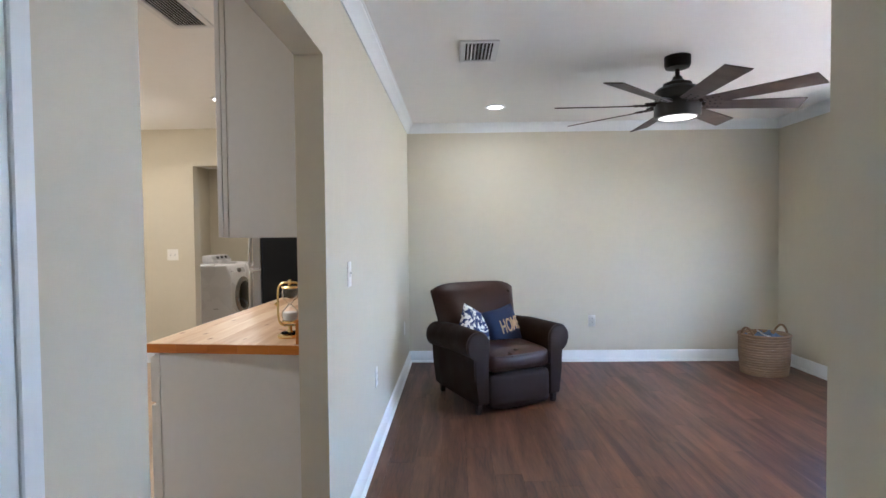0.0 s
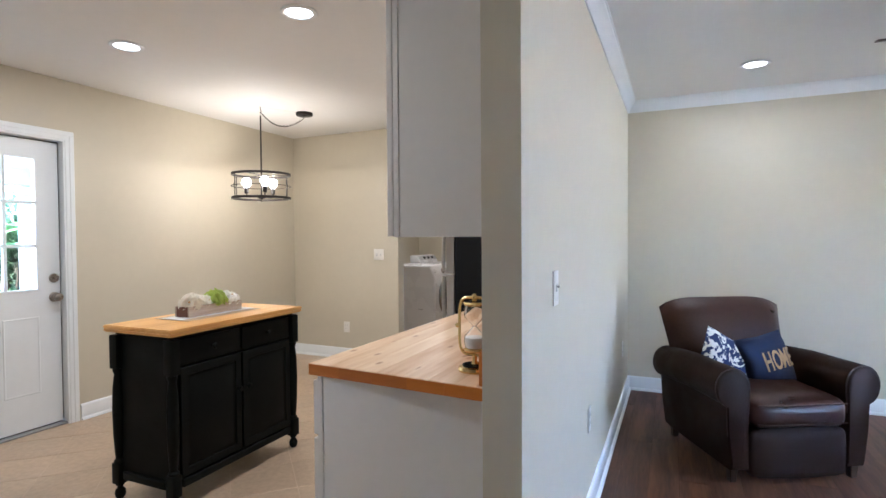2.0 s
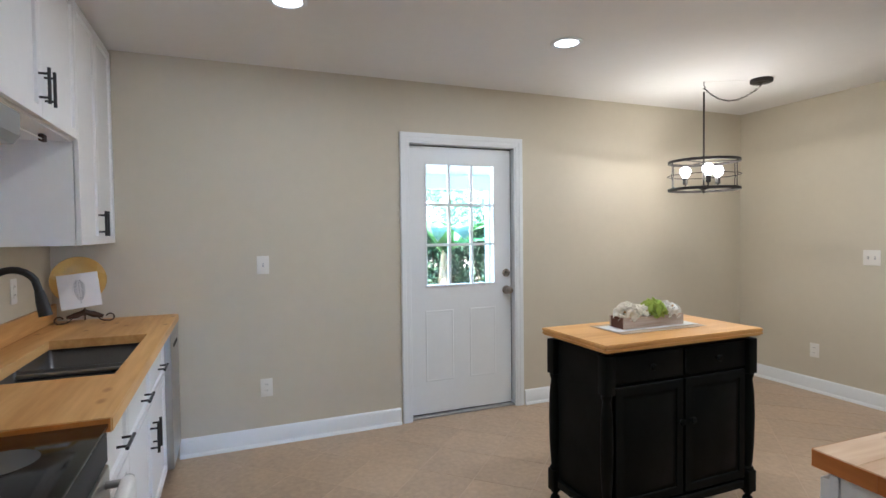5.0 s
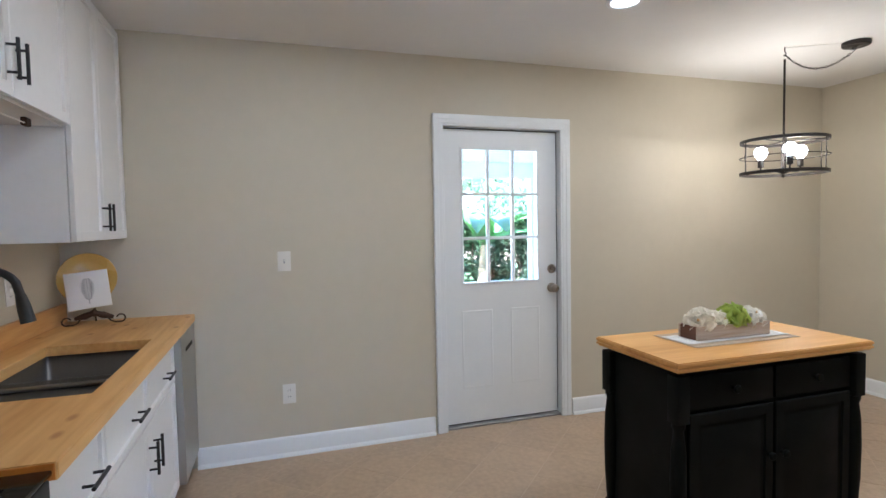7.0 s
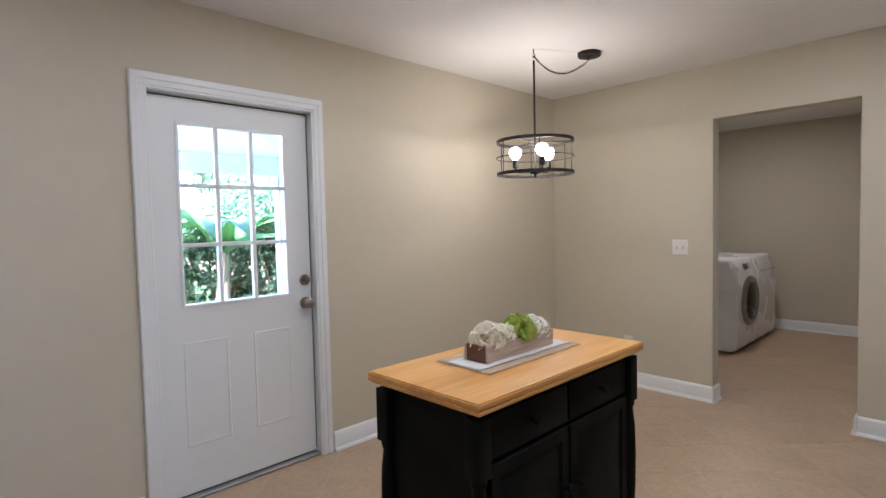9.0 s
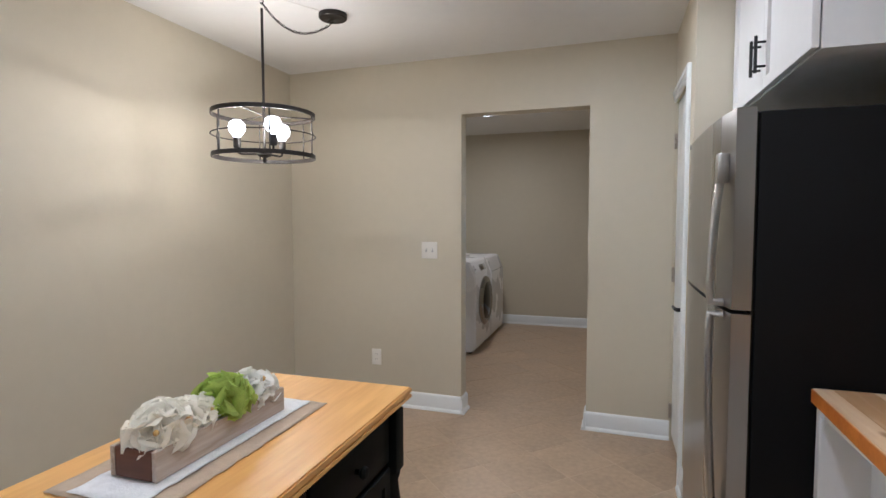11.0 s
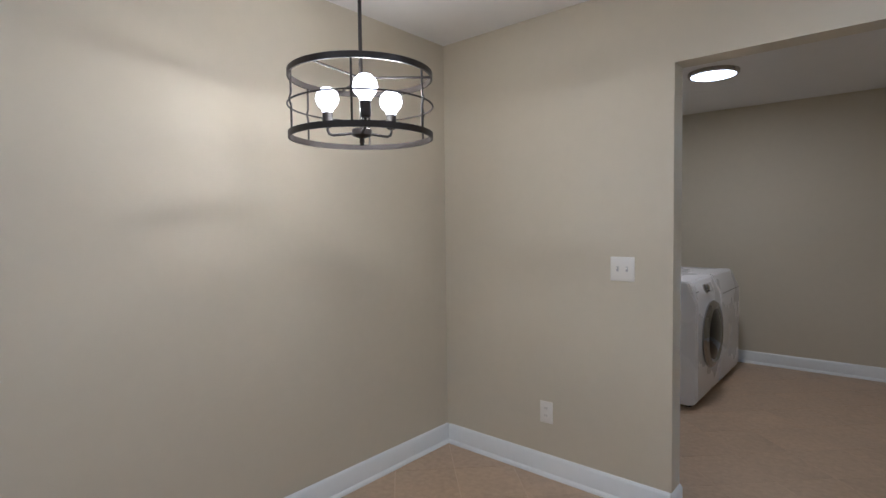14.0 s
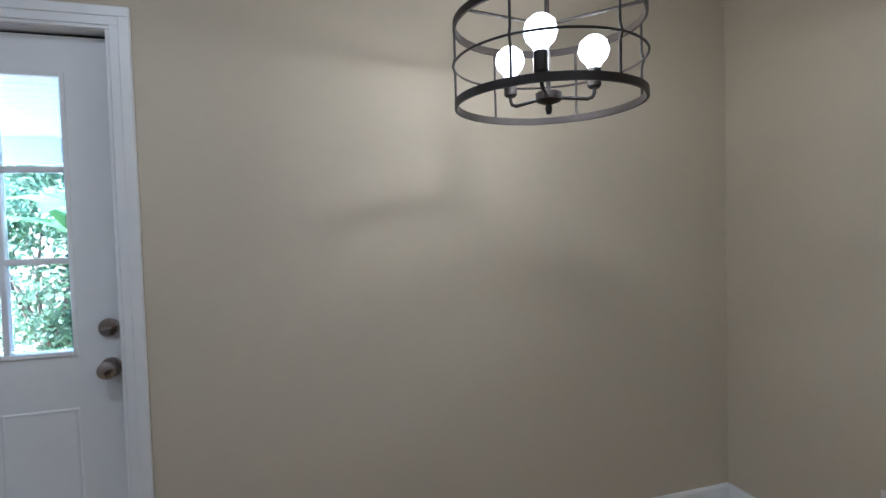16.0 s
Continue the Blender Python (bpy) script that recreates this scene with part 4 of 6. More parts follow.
lathe(bm, [(0, -0.006), (0.085, -0.006), (0.095, 0.0), (0.124, 0.010), (0.132, 0.014), (0.134, 0.011), (0.124, 0.004), (0.092, -0.008), (0, -0.011)], (0, 0, 0), 48, pose(0, 0, 0, 0, 76, 10))
part("dish", bm, YELLOW, t2)
t3 = thing("fern_print", (-4.02, 0.312, CT + 0.085), "white square plaque printed with a grey fern frond", "plaque", turn=-78)
bm = box(B(), -0.095, 0.095, -0.008, 0.004, 0.0, 0.192, 0.002)
LEANING = pose(0, 0.006, 0.004, 13, 6, 0)
bmesh.ops.transform(bm, matrix=LEANING, verts=bm.verts)
part("panel", bm, CARD, t3)
bm = B()
box(bm, -0.0012, 0.0012, 0.0042, 0.0048, 0.025, 0.155)
for k in range(13):
    z = 0.045 + 0.0085 * k
    ln = 0.030 * math.sin(math.pi * (k + 1.5) / 15) ** 0.8 + 0.004
    for s in (-1, 1):
        v = [bm.verts.new(p) for p in ((0, 0.0045, z), (s * ln, 0.0045, z + ln * 0.45), (s * ln * 0.5, 0.0045, z + ln * 0.22 + 0.0052))]
        bm.faces.new(v if s < 0 else v[::-1])
bmesh.ops.transform(bm, matrix=LEANING, verts=bm.verts)
part("fern", bm, FERN, t3, smooth=0)

# counter along the dividing wall
KX = div(3) - TH - 0.004           # kitchen face of the dividing wall
CX0, CY0, CY1 = -1.342, 2.218, 3.79
g = "white shaker base cabinets"


def east(name, y0, y1, z0, z1, front, fronts, label, category, group, toe=0.0):
    """A cabinet along the dividing wall; its front faces the back door."""
    return cabinet(name, (front, y0, 0), 90, y1 - y0, KX - 0.012 - front, z0, z1, fronts, label, category, group, toe)


def finished_end(t, z0, z1, depth, toe=0.0):
    """The end panel and the edge of the face frame on a cabinet's open side, with a narrow groove between them."""
    part("end_panel", box(B(), -0.006, 0.0005, -depth, -0.028, z0 + toe, z1, 0.001), CAB, t)
    part("face_frame", box(B(), -0.006, 0.0005, -0.0235, -0.0045, z0 + toe, z1, 0.001), CAB, t)


w = 0.768
t = east("base_cabinet", 2.248, 2.248 + w, FZ, 0.830, -1.310, [
    ("drawer", 0.004, w / 2 - 0.002, 0.625, 0.812, (w * 0.25, 0.72, False)), ("drawer", w / 2 + 0.002, w - 0.004, 0.625, 0.812, (w * 0.75, 0.72, False)),
    ("door", 0.004, w / 2 - 0.002, 0.085, 0.612, (w / 2 - 0.035, 0.5, True)), ("door", w / 2 + 0.002, w - 0.004, 0.085, 0.612, (w / 2 + 0.035, 0.5, True))],
    "white shaker base cabinet under the pine counter", "base cabinet", g, 0.09)
finished_end(t, FZ, 0.829, KX - 0.014 + 1.310, 0.09)
t = thing("counter_bay", (-1.268, 3.022, FZ), "open white-painted bay under the pine counter beside the refrigerator", "base cabinet")
BX, BZ = KX - 0.012 + 1.268, 0.830 - FZ
part("end_panel", box(B(), -0.02, BX, 0.735, 0.763, 0.0, BZ, 0.002), CAB, t)
part("back_panel", box(B(), 0.10, 0.118, 0.001, 0.7345, 0.0, BZ, 0.001), CAB, t)
part("top_rail", box(B(), -0.012, 0.006, 0.001, 0.7345, BZ - 0.035, BZ, 0.001), CAB, t)

t = thing("worktop", (0, 0, 0), "knotty pine butcher-block counter along the dividing wall", "worktop")
CTOP = 0.870
near = 0.058 / (KX - 0.003 - CX0)              # the near end runs slightly askew
lean = 0.045 / (CY1 - CY0 - 0.028)             # so does the open edge
outline = [(-near, -1, -(CY0 + 0.028) - near * CX0), (-1, lean, -CX0 + lean * (CY0 + 0.028)), (1, 0, KX - 0.003), (0, 1, CY1)]
STAVE = 0.094
for k in range(8):
    x0 = CX0 - 0.002 + STAVE * k
    cut = clip([(x0, CY0 - 0.1), (x0 + STAVE - 0.0005, CY0 - 0.1), (x0 + STAVE - 0.0005, CY1 + 0.1), (x0, CY1 + 0.1)], outline)
    if cut:
        bm = prism(B(), cut, 0.8315, CTOP)
        bmesh.ops.bevel(bm, geom=[e for e in bm.edges if min(v.co.z for v in e.verts) > CTOP - 0.001], offset=0.0008, segments=1, affect="EDGES")
        part("stave", bm, BUTCHER, t)
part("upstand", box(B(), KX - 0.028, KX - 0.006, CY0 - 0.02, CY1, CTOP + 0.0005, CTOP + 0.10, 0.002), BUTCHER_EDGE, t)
n = 5
for k in range(n):
    xa, xb = CX0 + (KX - 0.004 - CX0) * k / n, CX0 + (KX - 0.004 - CX0) * (k + 1) / n
    ya, yb = (CY0 + 0.028 - 0.058 * (x - CX0) / (KX - CX0) for x in (xa, xb))
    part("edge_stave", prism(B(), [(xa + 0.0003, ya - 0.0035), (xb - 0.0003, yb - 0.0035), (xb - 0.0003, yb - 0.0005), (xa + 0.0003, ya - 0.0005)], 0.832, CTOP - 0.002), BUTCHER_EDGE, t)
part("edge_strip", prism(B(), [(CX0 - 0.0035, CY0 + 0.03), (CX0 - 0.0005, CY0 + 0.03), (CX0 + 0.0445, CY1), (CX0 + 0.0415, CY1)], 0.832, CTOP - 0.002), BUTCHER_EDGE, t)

# wall cabinets above that counter
g = "white shaker wall cabinets"
UFX = KX - 0.338
for y0, y1 in ((2.265, 2.765), (2.767, 3.292), (3.294, 3.822)):
    w = y1 - y0
    t = east("wall_cabinet", y0, y1, 1.299, TOPK, UFX, [
        ("door", -0.003 if y0 < 2.3 else 0.004, w / 2 - 0.002, 1.302, TOPK - 0.02, (w / 2 - 0.035, 1.40, True)), ("door", w / 2 + 0.002, w - 0.004, 1.302, TOPK - 0.02, (w / 2 + 0.035, 1.40, True))],
        "tall white shaker wall cabinet above the pine counter", "wall cabinet", g)
    if y0 < 2.3:
        finished_end(t, 1.2995, TOPK - 0.001, KX - 0.014 - UFX)
east("wall_cabinet", 3.826, 4.815, 1.802, TOPK, -1.30, [
    ("door", 0.004, 0.492, 1.805, TOPK - 0.02, (0.462, 1.925, True)), ("door", 0.496, 0.985, 1.805, TOPK - 0.02, (0.526, 1.925, True))],
    "deep white shaker cabinet above the refrigerator", "wall cabinet", g)

# refrigerator
FY0, FY1, FT = 3.81, 4.71, 1.652
FYC = 4.26
t = thing("refrigerator", (-1.055, FYC, FZ), "stainless two-door refrigerator with black sides", "refrigerator")
h = FT - FZ
part("cabinet_body", box(B(), -0.385, 0.33, FY0 - FYC, FY1 - FYC, 0.03, h - 0.012, 0.006, 2), FRIDGE_BLACK, t, "black textured cabinet")
for x, y in ((-0.34, -0.37), (-0.34, 0.37), (0.28, -0.37), (0.28, 0.37)):
    part("foot", lathe(B(), [(0, 0), (0.02, 0), (0.02, 0.03), (0, 0.03)], (x, y, 0), 14), GASKET, t)
part("grille", box(B(), -0.40, -0.386, FY0 - FYC + 0.015, FY1 - FYC - 0.015, 0.03, 0.075), GASKET, t)
SEAM = 1.068 - FZ


def fridge_door(z0, z1):
    """A door slab with a gently bowed face and rounded edges."""
    bm = B()
    y0, y1, n = FY0 - FYC, FY1 - FYC, 14
    face = []
    for k in range(n + 1):
        s = -1 + 2 * k / n
        face.append((-0.465 + 0.020 * abs(s) ** 3, y0 + (y1 - y0) * k / n))
    prism(bm, face + [(-0.394, y1), (-0.394, y0)], z0, z1)
    return bm


for z0, z1 in ((SEAM + 0.006, h), (0.085, SEAM - 0.006)):
    dr = part("door", fridge_door(z0, z1), STEEL, t, "brushed stainless door", smooth=50)
part("gasket", box(B(), -0.3935, -0.3855, FY0 - FYC + 0.0157, FY1 - FYC - 0.008, 0.09, h - 0.01), GASKET, t)
yh = FY0 - FYC + 0.065
for z0, z1, zt in ((SEAM + 0.018, h - 0.165, 1), (0.42, SEAM - 0.018, -1)):
    seam, far = (z0, z1) if zt > 0 else (z1, z0)
    pts = [(-0.455, yh, seam), (-0.490, yh, seam)] + [(-0.494 + 0.026 * (k / 10) ** 2, yh, seam + (far - seam) * k / 10) for k in range(1, 11)]
    part("handle", tube(B(), pts, 0.013, 12), STEEL_H, t, "curved stainless bar handle")
    zz = z1 if zt > 0 else z0
    part("handle_bracket", box(B(), -0.484, -0.450, yh - 0.017, yh + 0.017, zz - 0.045, zz + 0.045, 0.006, 2), STEEL_H, t)
part("badge", lathe(B(), [(0, 0), (0.011, 0), (0.011, 0.003), (0, 0.004)], (-0.448, FY1 - FYC - 0.035, 1.46), 20, Matrix.Rotation(radians(-90), 4, "Y")), CHROME, t)
part("hinge_cap", box(B(), -0.45, -0.36, FY1 - FYC - 0.07, FY1 - FYC - 0.01, h - 0.011, h + 0.012, 0.004), GASKET, t)

# hourglass on the counter
t = thing("hourglass", (-0.782, 2.365, CTOP), "brass sand hourglass swinging in a frame on a round base", "hourglass")
part("base", lathe(B(), [(0, 0.0005), (0.052, 0.0005), (0.054, 0.006), (0.050, 0.014), (0.040, 0.018), (0.012, 0.022), (0.008, 0.03), (0.008, 0.05), (0, 0.05)], segs=32), BRASS, t)
part("plinth_top", lathe(B(), [(0.012, 0.0185), (0.040, 0.0185), (0.040, 0.0205), (0.012, 0.0225)], segs=32), COOKTOP, t, "black disc on the base")
W, H0, H1 = 0.052, 0.05, 0.235
pts = []
for k in range(36):
    a = 2 * math.pi * k / 36
    cx, sx = math.cos(a), math.sin(a)
    px = W * (abs(cx) ** 0.45) * (1 if cx > 0 else -1)
    pz = (H0 + H1) / 2 + (H1 - H0) / 2 * (abs(sx) ** 0.45) * (1 if sx > 0 else -1)
    pts.append((px, 0, pz))
part("frame_ring", tube(B(), pts, 0.0048, 8, True), BRASS, t)
lathe_cap = B()
lathe(lathe_cap, [(0, H0 + 0.012), (0.034, H0 + 0.012), (0.037, H0 + 0.018), (0.030, H0 + 0.024), (0, H0 + 0.024)], segs=28)
part("bottom_cap", lathe_cap, BRASS, t)
bm = B()
lathe(bm, [(0, H1 - 0.026), (0.030, H1 - 0.026), (0.037, H1 - 0.020), (0.034, H1 - 0.014), (0, H1 - 0.014)], segs=28)
part("top_cap", bm, BRASS, t)
bm = B()
lathe(bm, [(0, H1 - 0.012), (0.007, H1 - 0.012), (0.009, H1 + 0.004), (0.004, H1 + 0.012), (0, H1 + 0.012)], segs=14)
part("finial", bm, BRASS, t)
for s in (-1, 1):
    bm = B()
    lathe(bm, [(0, 0), (0.006, 0), (0.008, 0.008), (0.004, 0.014), (0, 0.014)], (s * 0.052, 0, 0.142), 12, pose(0, 0, 0, 0, 90 * s, 0))
    part("pivot", bm, BRASS, t)
zm = (H0 + H1) / 2
prof = [(0.030, H0 + 0.0245), (0.035, H0 + 0.045), (0.032, H0 + 0.062), (0.016, zm - 0.012), (0.005, zm), (0.016, zm + 0.012), (0.032, H1 - 0.064), (0.035, H1 - 0.047), (0.030, H1 - 0.0265)]
bm = B()
lathe(bm, prof + [(r - 0.0015, z) for r, z in prof[::-1]], segs=28)
gl = part("glass_vessel", bm, CLEAR, t, "clear waisted glass vessel")
gl.visible_shadow = False
part("sand", lathe(B(), [(0, H0 + 0.025), (0.028, H0 + 0.025), (0.0325, H0 + 0.045), (0.0305, H0 + 0.058), (0.0, H0 + 0.062)], segs=24), SAND, t, "white sand")

# black island cart
IX0, IX1, IY0, IY1, IT = -2.845, -2.364, 2.526, 3.480, 0.866
t = thing("kitchen_island", ((IX0 + IX1) / 2, (IY0 + IY1) / 2, FZ), "black painted kitchen island with a honey wood top", "kitchen island")
hx, hy, top = (IX1 - IX0) / 2, (IY1 - IY0) / 2, IT - FZ
bm = box(B(), -hx, hx, -hy, hy, top - 0.014, top)
bmesh.ops.bevel(bm, geom=[e for e in bm.edges if min(v.co.z for v in e.verts) > top - 0.001], offset=0.004, segments=2, affect="EDGES")
face = min(bm.faces, key=lambda f: f.calc_center_median().z)
for ins, down in ((0.006, 0.0), (0.0, 0.006), (-0.004, 0.001), (0.0, 0.008), (0.010, 0.002), (0.0, 0.005)):
    if ins:
        bmesh.ops.inset_region(bm, faces=[face], thickness=abs(ins), depth=0, use_outset=False) if ins > 0 else None
    made = bmesh.ops.extrude_face_region(bm, geom=[face])
    verts = [v for v in made["geom"] if isinstance(v, bmesh.types.BMVert)]
    bmesh.ops.delete(bm, geom=[face], context="FACES_ONLY")
    face = next(f for f in made["geom"] if isinstance(f, bmesh.types.BMFace))
    bmesh.ops.translate(bm, verts=verts, vec=(0, 0, -down))
    if ins < 0:
        for v in verts:
            v.co.x += math.copysign(-ins, v.co.x)
            v.co.y += math.copysign(-ins, v.co.y)
part("tabletop", bm, OAK_TOP, t, "honey maple top with a moulded edge")
bx, by = hx - 0.048, hy - 0.045
part("carcass", box(B(), -bx, bx, -by, by, 0.135, top - 0.037, 0.003), BLACK, t)
part("apron", box(B(), -bx - 0.008, bx + 0.008, -by - 0.008, by + 0.008, top - 0.052, top - 0.0375, 0.003), BLACK, t)
LEG = [(0, 0.0), (0.016, 0.0), (0.024, 0.012), (0.026, 0.028), (0.022, 0.045), (0.013, 0.054), (0.013, 0.062), (0.02, 0.066), (0.02, 0.075), (0, 0.075)]
TURN = [(0, 0.185), (0.026, 0.185), (0.026, 0.195), (0.018, 0.205), (0.021, 0.23), (0.027, 0.33), (0.029, 0.46), (0.026, 0.57), (0.018, 0.64), (0.024, 0.655), (0.024, 0.668), (0, 0.668)]
for sx in (-1, 1):
    for sy in (-1, 1):
        bm = B()
        cx, cy = sx * (bx + 0.003), sy * (by + 0.003)
        lathe(bm, LEG, (cx, cy, 0), 18)
        box(bm, cx - 0.027, cx + 0.027, cy - 0.027, cy + 0.027, 0.0755, 0.1845, 0.006, 2)
        lathe(bm, TURN, (cx, cy, 0), 18)
        box(bm, cx - 0.027, cx + 0.027, cy - 0.027, cy + 0.027, 0.6685, top - 0.0525, 0.004, 2)
        part("leg", bm, BLACK, t, "turned black leg with a ball foot")
part("bottom_rail", box(B(), bx - 0.002, bx + 0.02, -by + 0.04, by - 0.04, 0.105, 0.145, 0.004), BLACK, t)
part("bottom_rail", box(B(), -bx + 0.04, bx - 0.04, -by - 0.02, -by + 0.002, 0.105, 0.145, 0.004), BLACK, t)


def knob(bm, at):
    return lathe(bm, [(0, 0), (0.007, 0), (0.006, 0.010), (0.014, 0.016), (0.016, 0.022), (0.012, 0.029), (0, 0.031)], at, 18, Matrix.Rotation(radians(90), 4, "Y"))


for y0, y1 in ((-by + 0.035, -0.006), (0.006, by - 0.035)):
    dr = part("drawer", box(B(), bx + 0.001, bx + 0.014, y0, y1, top - 0.185, top - 0.062, 0.004, 2), BLACK, t)
    part("knob", knob(B(), (bx + 0.014, (y0 + y1) / 2, top - 0.122)), BLACK, dr, "round black knob")
    bm = box(B(), bx + 0.001, bx + 0.017, y0, y1, 0.155, top - 0.20, 0.003)
    face = max((f for f in bm.faces if f.normal.x > 0.9), key=lambda f: f.calc_area())
    for th, dp in ((0.05, 0), (0.004, -0.007), (0.018, 0), (0.012, 0.004)):
        bmesh.ops.inset_region(bm, faces=[face], thickness=th, depth=dp)
    dd = part("door", bm, BLACK, t)
    yk = y1 - 0.028 if y0 < -0.1 else y0 + 0.028
    part("knob", knob(B(), (bx + 0.017, yk, 0.50)), BLACK, dd, "round black knob")

# runner, flower box and silk flowers on the island
def sheet(x0, x1, y0, y1, z, wob, n=14, m=24, seed=1):
    bm = B()
    rows = []
    for i in range(n + 1):
        row = []
        for j in range(m + 1):
            x, y = x0 + (x1 - x0) * i / n, y0 + (y1 - y0) * j / m
            e = noise.noise(Vector((x * 14, y * 14, seed)))
            edge = (i in (0, n)) or (j in (0, m))
            row.append(bm.verts.new((x + (0.005 * noise.noise(Vector((y * 30, seed, 0))) if i in (0, n) else 0), y + (0.005 * noise.noise(Vector((x * 40, 0, seed))) if j in (0, m) else 0), z + wob * (0.5 + 0.5 * e) * (1.6 if edge else 1))))
        rows.append(row)
    for a, b in zip(rows, rows[1:]):
        for j in range(m):
            bm.faces.new([a[j], a[j + 1], b[j + 1], b[j]])
    return bm


ob = single("table_runner", sheet(-2.762, -2.518, 2.748, 3.285, IT + 0.001, 0.0016), BURLAP, "tan burlap table runner on the island top", "runner", smooth=80)
sd = ob.modifiers.new("cloth", "SOLIDIFY")
sd.thickness, sd.offset = 0.0008, 1
ob = single("lace_runner", sheet(-2.715, -2.563, 2.756, 3.276, IT + 0.0042, 0.0014, seed=4), LACE, "white lace strip lying on the burlap runner", "runner", smooth=80)
sd = ob.modifiers.new("cloth", "SOLIDIFY")
sd.thickness, sd.offset = 0.001, 1
t = thing("flower_box", (-2.642, 3.012, IT + 0.0075), "whitewashed wooden planter box with brown ends", "planter box")
LB, WB, HB = 0.190, 0.048, 0.056
for s in (-1, 1):
    part("side_board", box(B(), s * WB - 0.005, s * WB + 0.005, -LB, LB, 0, HB, 0.0015), WHITEWASH, t)
    part("end_board", box(B(), -WB + 0.0055, WB - 0.0055, s * (LB - 0.006) - 0.005, s * (LB - 0.006) + 0.005, 0.0, HB - 0.001, 0.0015), BROWNBOARD, t, "dark brown end board")
part("bottom", box(B(), -WB + 0.006, WB - 0.006, -LB + 0.012, LB - 0.012, 0.001, 0.008), BROWNBOARD, t)


def ruffle(bm, base, out, side, length, width, curl, rnd):
    """One ruffled silk petal that rises along out and curls over at its tip."""
    nrm = side.cross(out)
    ph, amp = rnd.uniform(0, 6.28), rnd.uniform(0.05, 0.11) * length
    rows = []
    for k in range(5):
        v = k / 4
        wide = width * (0.30 + 0.70 * math.sin(math.pi * min(1.0, 0.16 + 0.62 * v))) * (0.80 if k == 4 else 1)
        row = []
        for i in range(6):
            u = -1 + 0.4 * i
            wave = amp * v * math.sin(4.6 * u + ph) + amp * 0.5 * v * math.sin(11 * u + 2 * ph)
            reach = length * (v - 0.10 * v * u * u)
            row.append(bm.verts.new(base + out * (reach - curl * length * 0.45 * v ** 3) + side * (u * wide) + nrm * (curl * length * 0.75 * v * v - 0.20 * length * u * u * v + wave)))
        rows.append(row)
    for a, b in zip(rows, rows[1:]):
        for i in range(5):
            bm.faces.new([a[i], a[i + 1], b[i + 1], b[i]])


def blossom(centre, radius, mat, label, count, squash=0.85, petal=0.030, seed=0, eyes=0):
    """A silk flower head: ruffled petals set over a dome, on a short stem."""
    rnd = random.Random(seed)
    t = thing("silk_flower", centre, label, "artificial flower", "silk flowers in the box")
    bm = B()
    golden = math.pi * (3 - math.sqrt(5))
    for k in range(count):
        u = 1 - 1.40 * (k + 0.5) / count
        s, a = math.sqrt(max(0, 1 - u * u)), golden * k + rnd.uniform(-0.35, 0.35)
        q = Vector((s * math.cos(a), s * math.sin(a), u + rnd.uniform(-0.12, 0.12))).normalized()
        side = Matrix.Rotation(rnd.uniform(0, 6.28), 3, q) @ q.orthogonal().normalized()
        at = Vector((q.x, q.y, q.z * squash)) * radius * rnd.uniform(0.40, 0.58)
        ruffle(bm, at, q, side, radius * rnd.uniform(0.48, 0.64), petal * rnd.uniform(0.75, 1.15) * 0.95, rnd.uniform(0.25, 0.8), rnd)
    core = bmesh.ops.create_icosphere(bm, subdivisions=2, radius=radius * 0.62)
    for v in core["verts"]:
        v.co = Vector((v.co.x, v.co.y, v.co.z * squash)) * (1 + 0.08 * noise.noise(v.co * 40))
    part("petals", bm, mat, t, smooth=80)
    for k in range(eyes):
        a, u = 2.4 * k + 0.6, rnd.uniform(0.15, 0.75)
        s = math.sqrt(1 - u * u)
        p = Vector((s * math.cos(a), s * math.sin(a), u * squash)) * radius * 0.80
        part("flower_eye", lathe(B(), [(0, -0.006), (0.005, -0.003), (0.006, 0.002), (0.003, 0.006), (0, 0.007)], tuple(p), 8), EYE, t, "golden flower centre")
    part("stem", tube(B(), [(0, 0, 0), (0, 0, -radius * squash - 0.02)], 0.004, 6), PETAL_G, t)
    return t


z = IT + 0.068
blossom((-2.640, 2.882, z + 0.004), 0.066, PETAL_W, "cream ruffled silk flower head in the planter box", 90, petal=0.036, seed=3, eyes=5)
blossom((-2.640, 2.955, z), 0.055, PETAL_W, "cream ruffled silk flower head in the planter box", 70, petal=0.032, seed=8, eyes=3)
blossom((-2.630, 3.040, z + 0.012), 0.068, PETAL_G, "lime-green ruffled silk hydrangea head in the planter box", 84, petal=0.036, seed=5)
blossom((-2.632, 3.125, z + 0.002), 0.060, PETAL_T, "white ruffled silk flower head in the planter box", 78, petal=0.032, seed=11, eyes=2)
blossom((-2.636, 3.168, z - 0.006), 0.050, PETAL_T, "white ruffled silk flower head in the planter box", 60, petal=0.028, seed=15)

# drum pendant on a swagged chain
px, py = PEND
t = thing("pendant_lamp", (px, py, CEIL_K), "lit black open-drum pendant lamp with three globe bulbs", "pendant lamp")
Z0, Z1, R = 1.648 - CEIL_K, 1.852 - CEIL_K, 0.246


def band(r, z, h, th):
    bm = B()
    rings = [[bm.verts.new((rr * math.cos(2 * math.pi * k / 64), rr * math.sin(2 * math.pi * k / 64), zz)) for k in range(64)] for rr, zz in ((r - th, z - h / 2), (r, z - h / 2), (r, z + h / 2), (r - th, z + h / 2))]
    for i in range(4):
        a, b = rings[i], rings[(i + 1) % 4]
        for k in range(64):
            bm.faces.new([a[k], a[(k + 1) % 64], b[(k + 1) % 64], b[k]])
    return bm


part("top_ring", band(R, Z1, 0.020, 0.007), BRONZE, t)
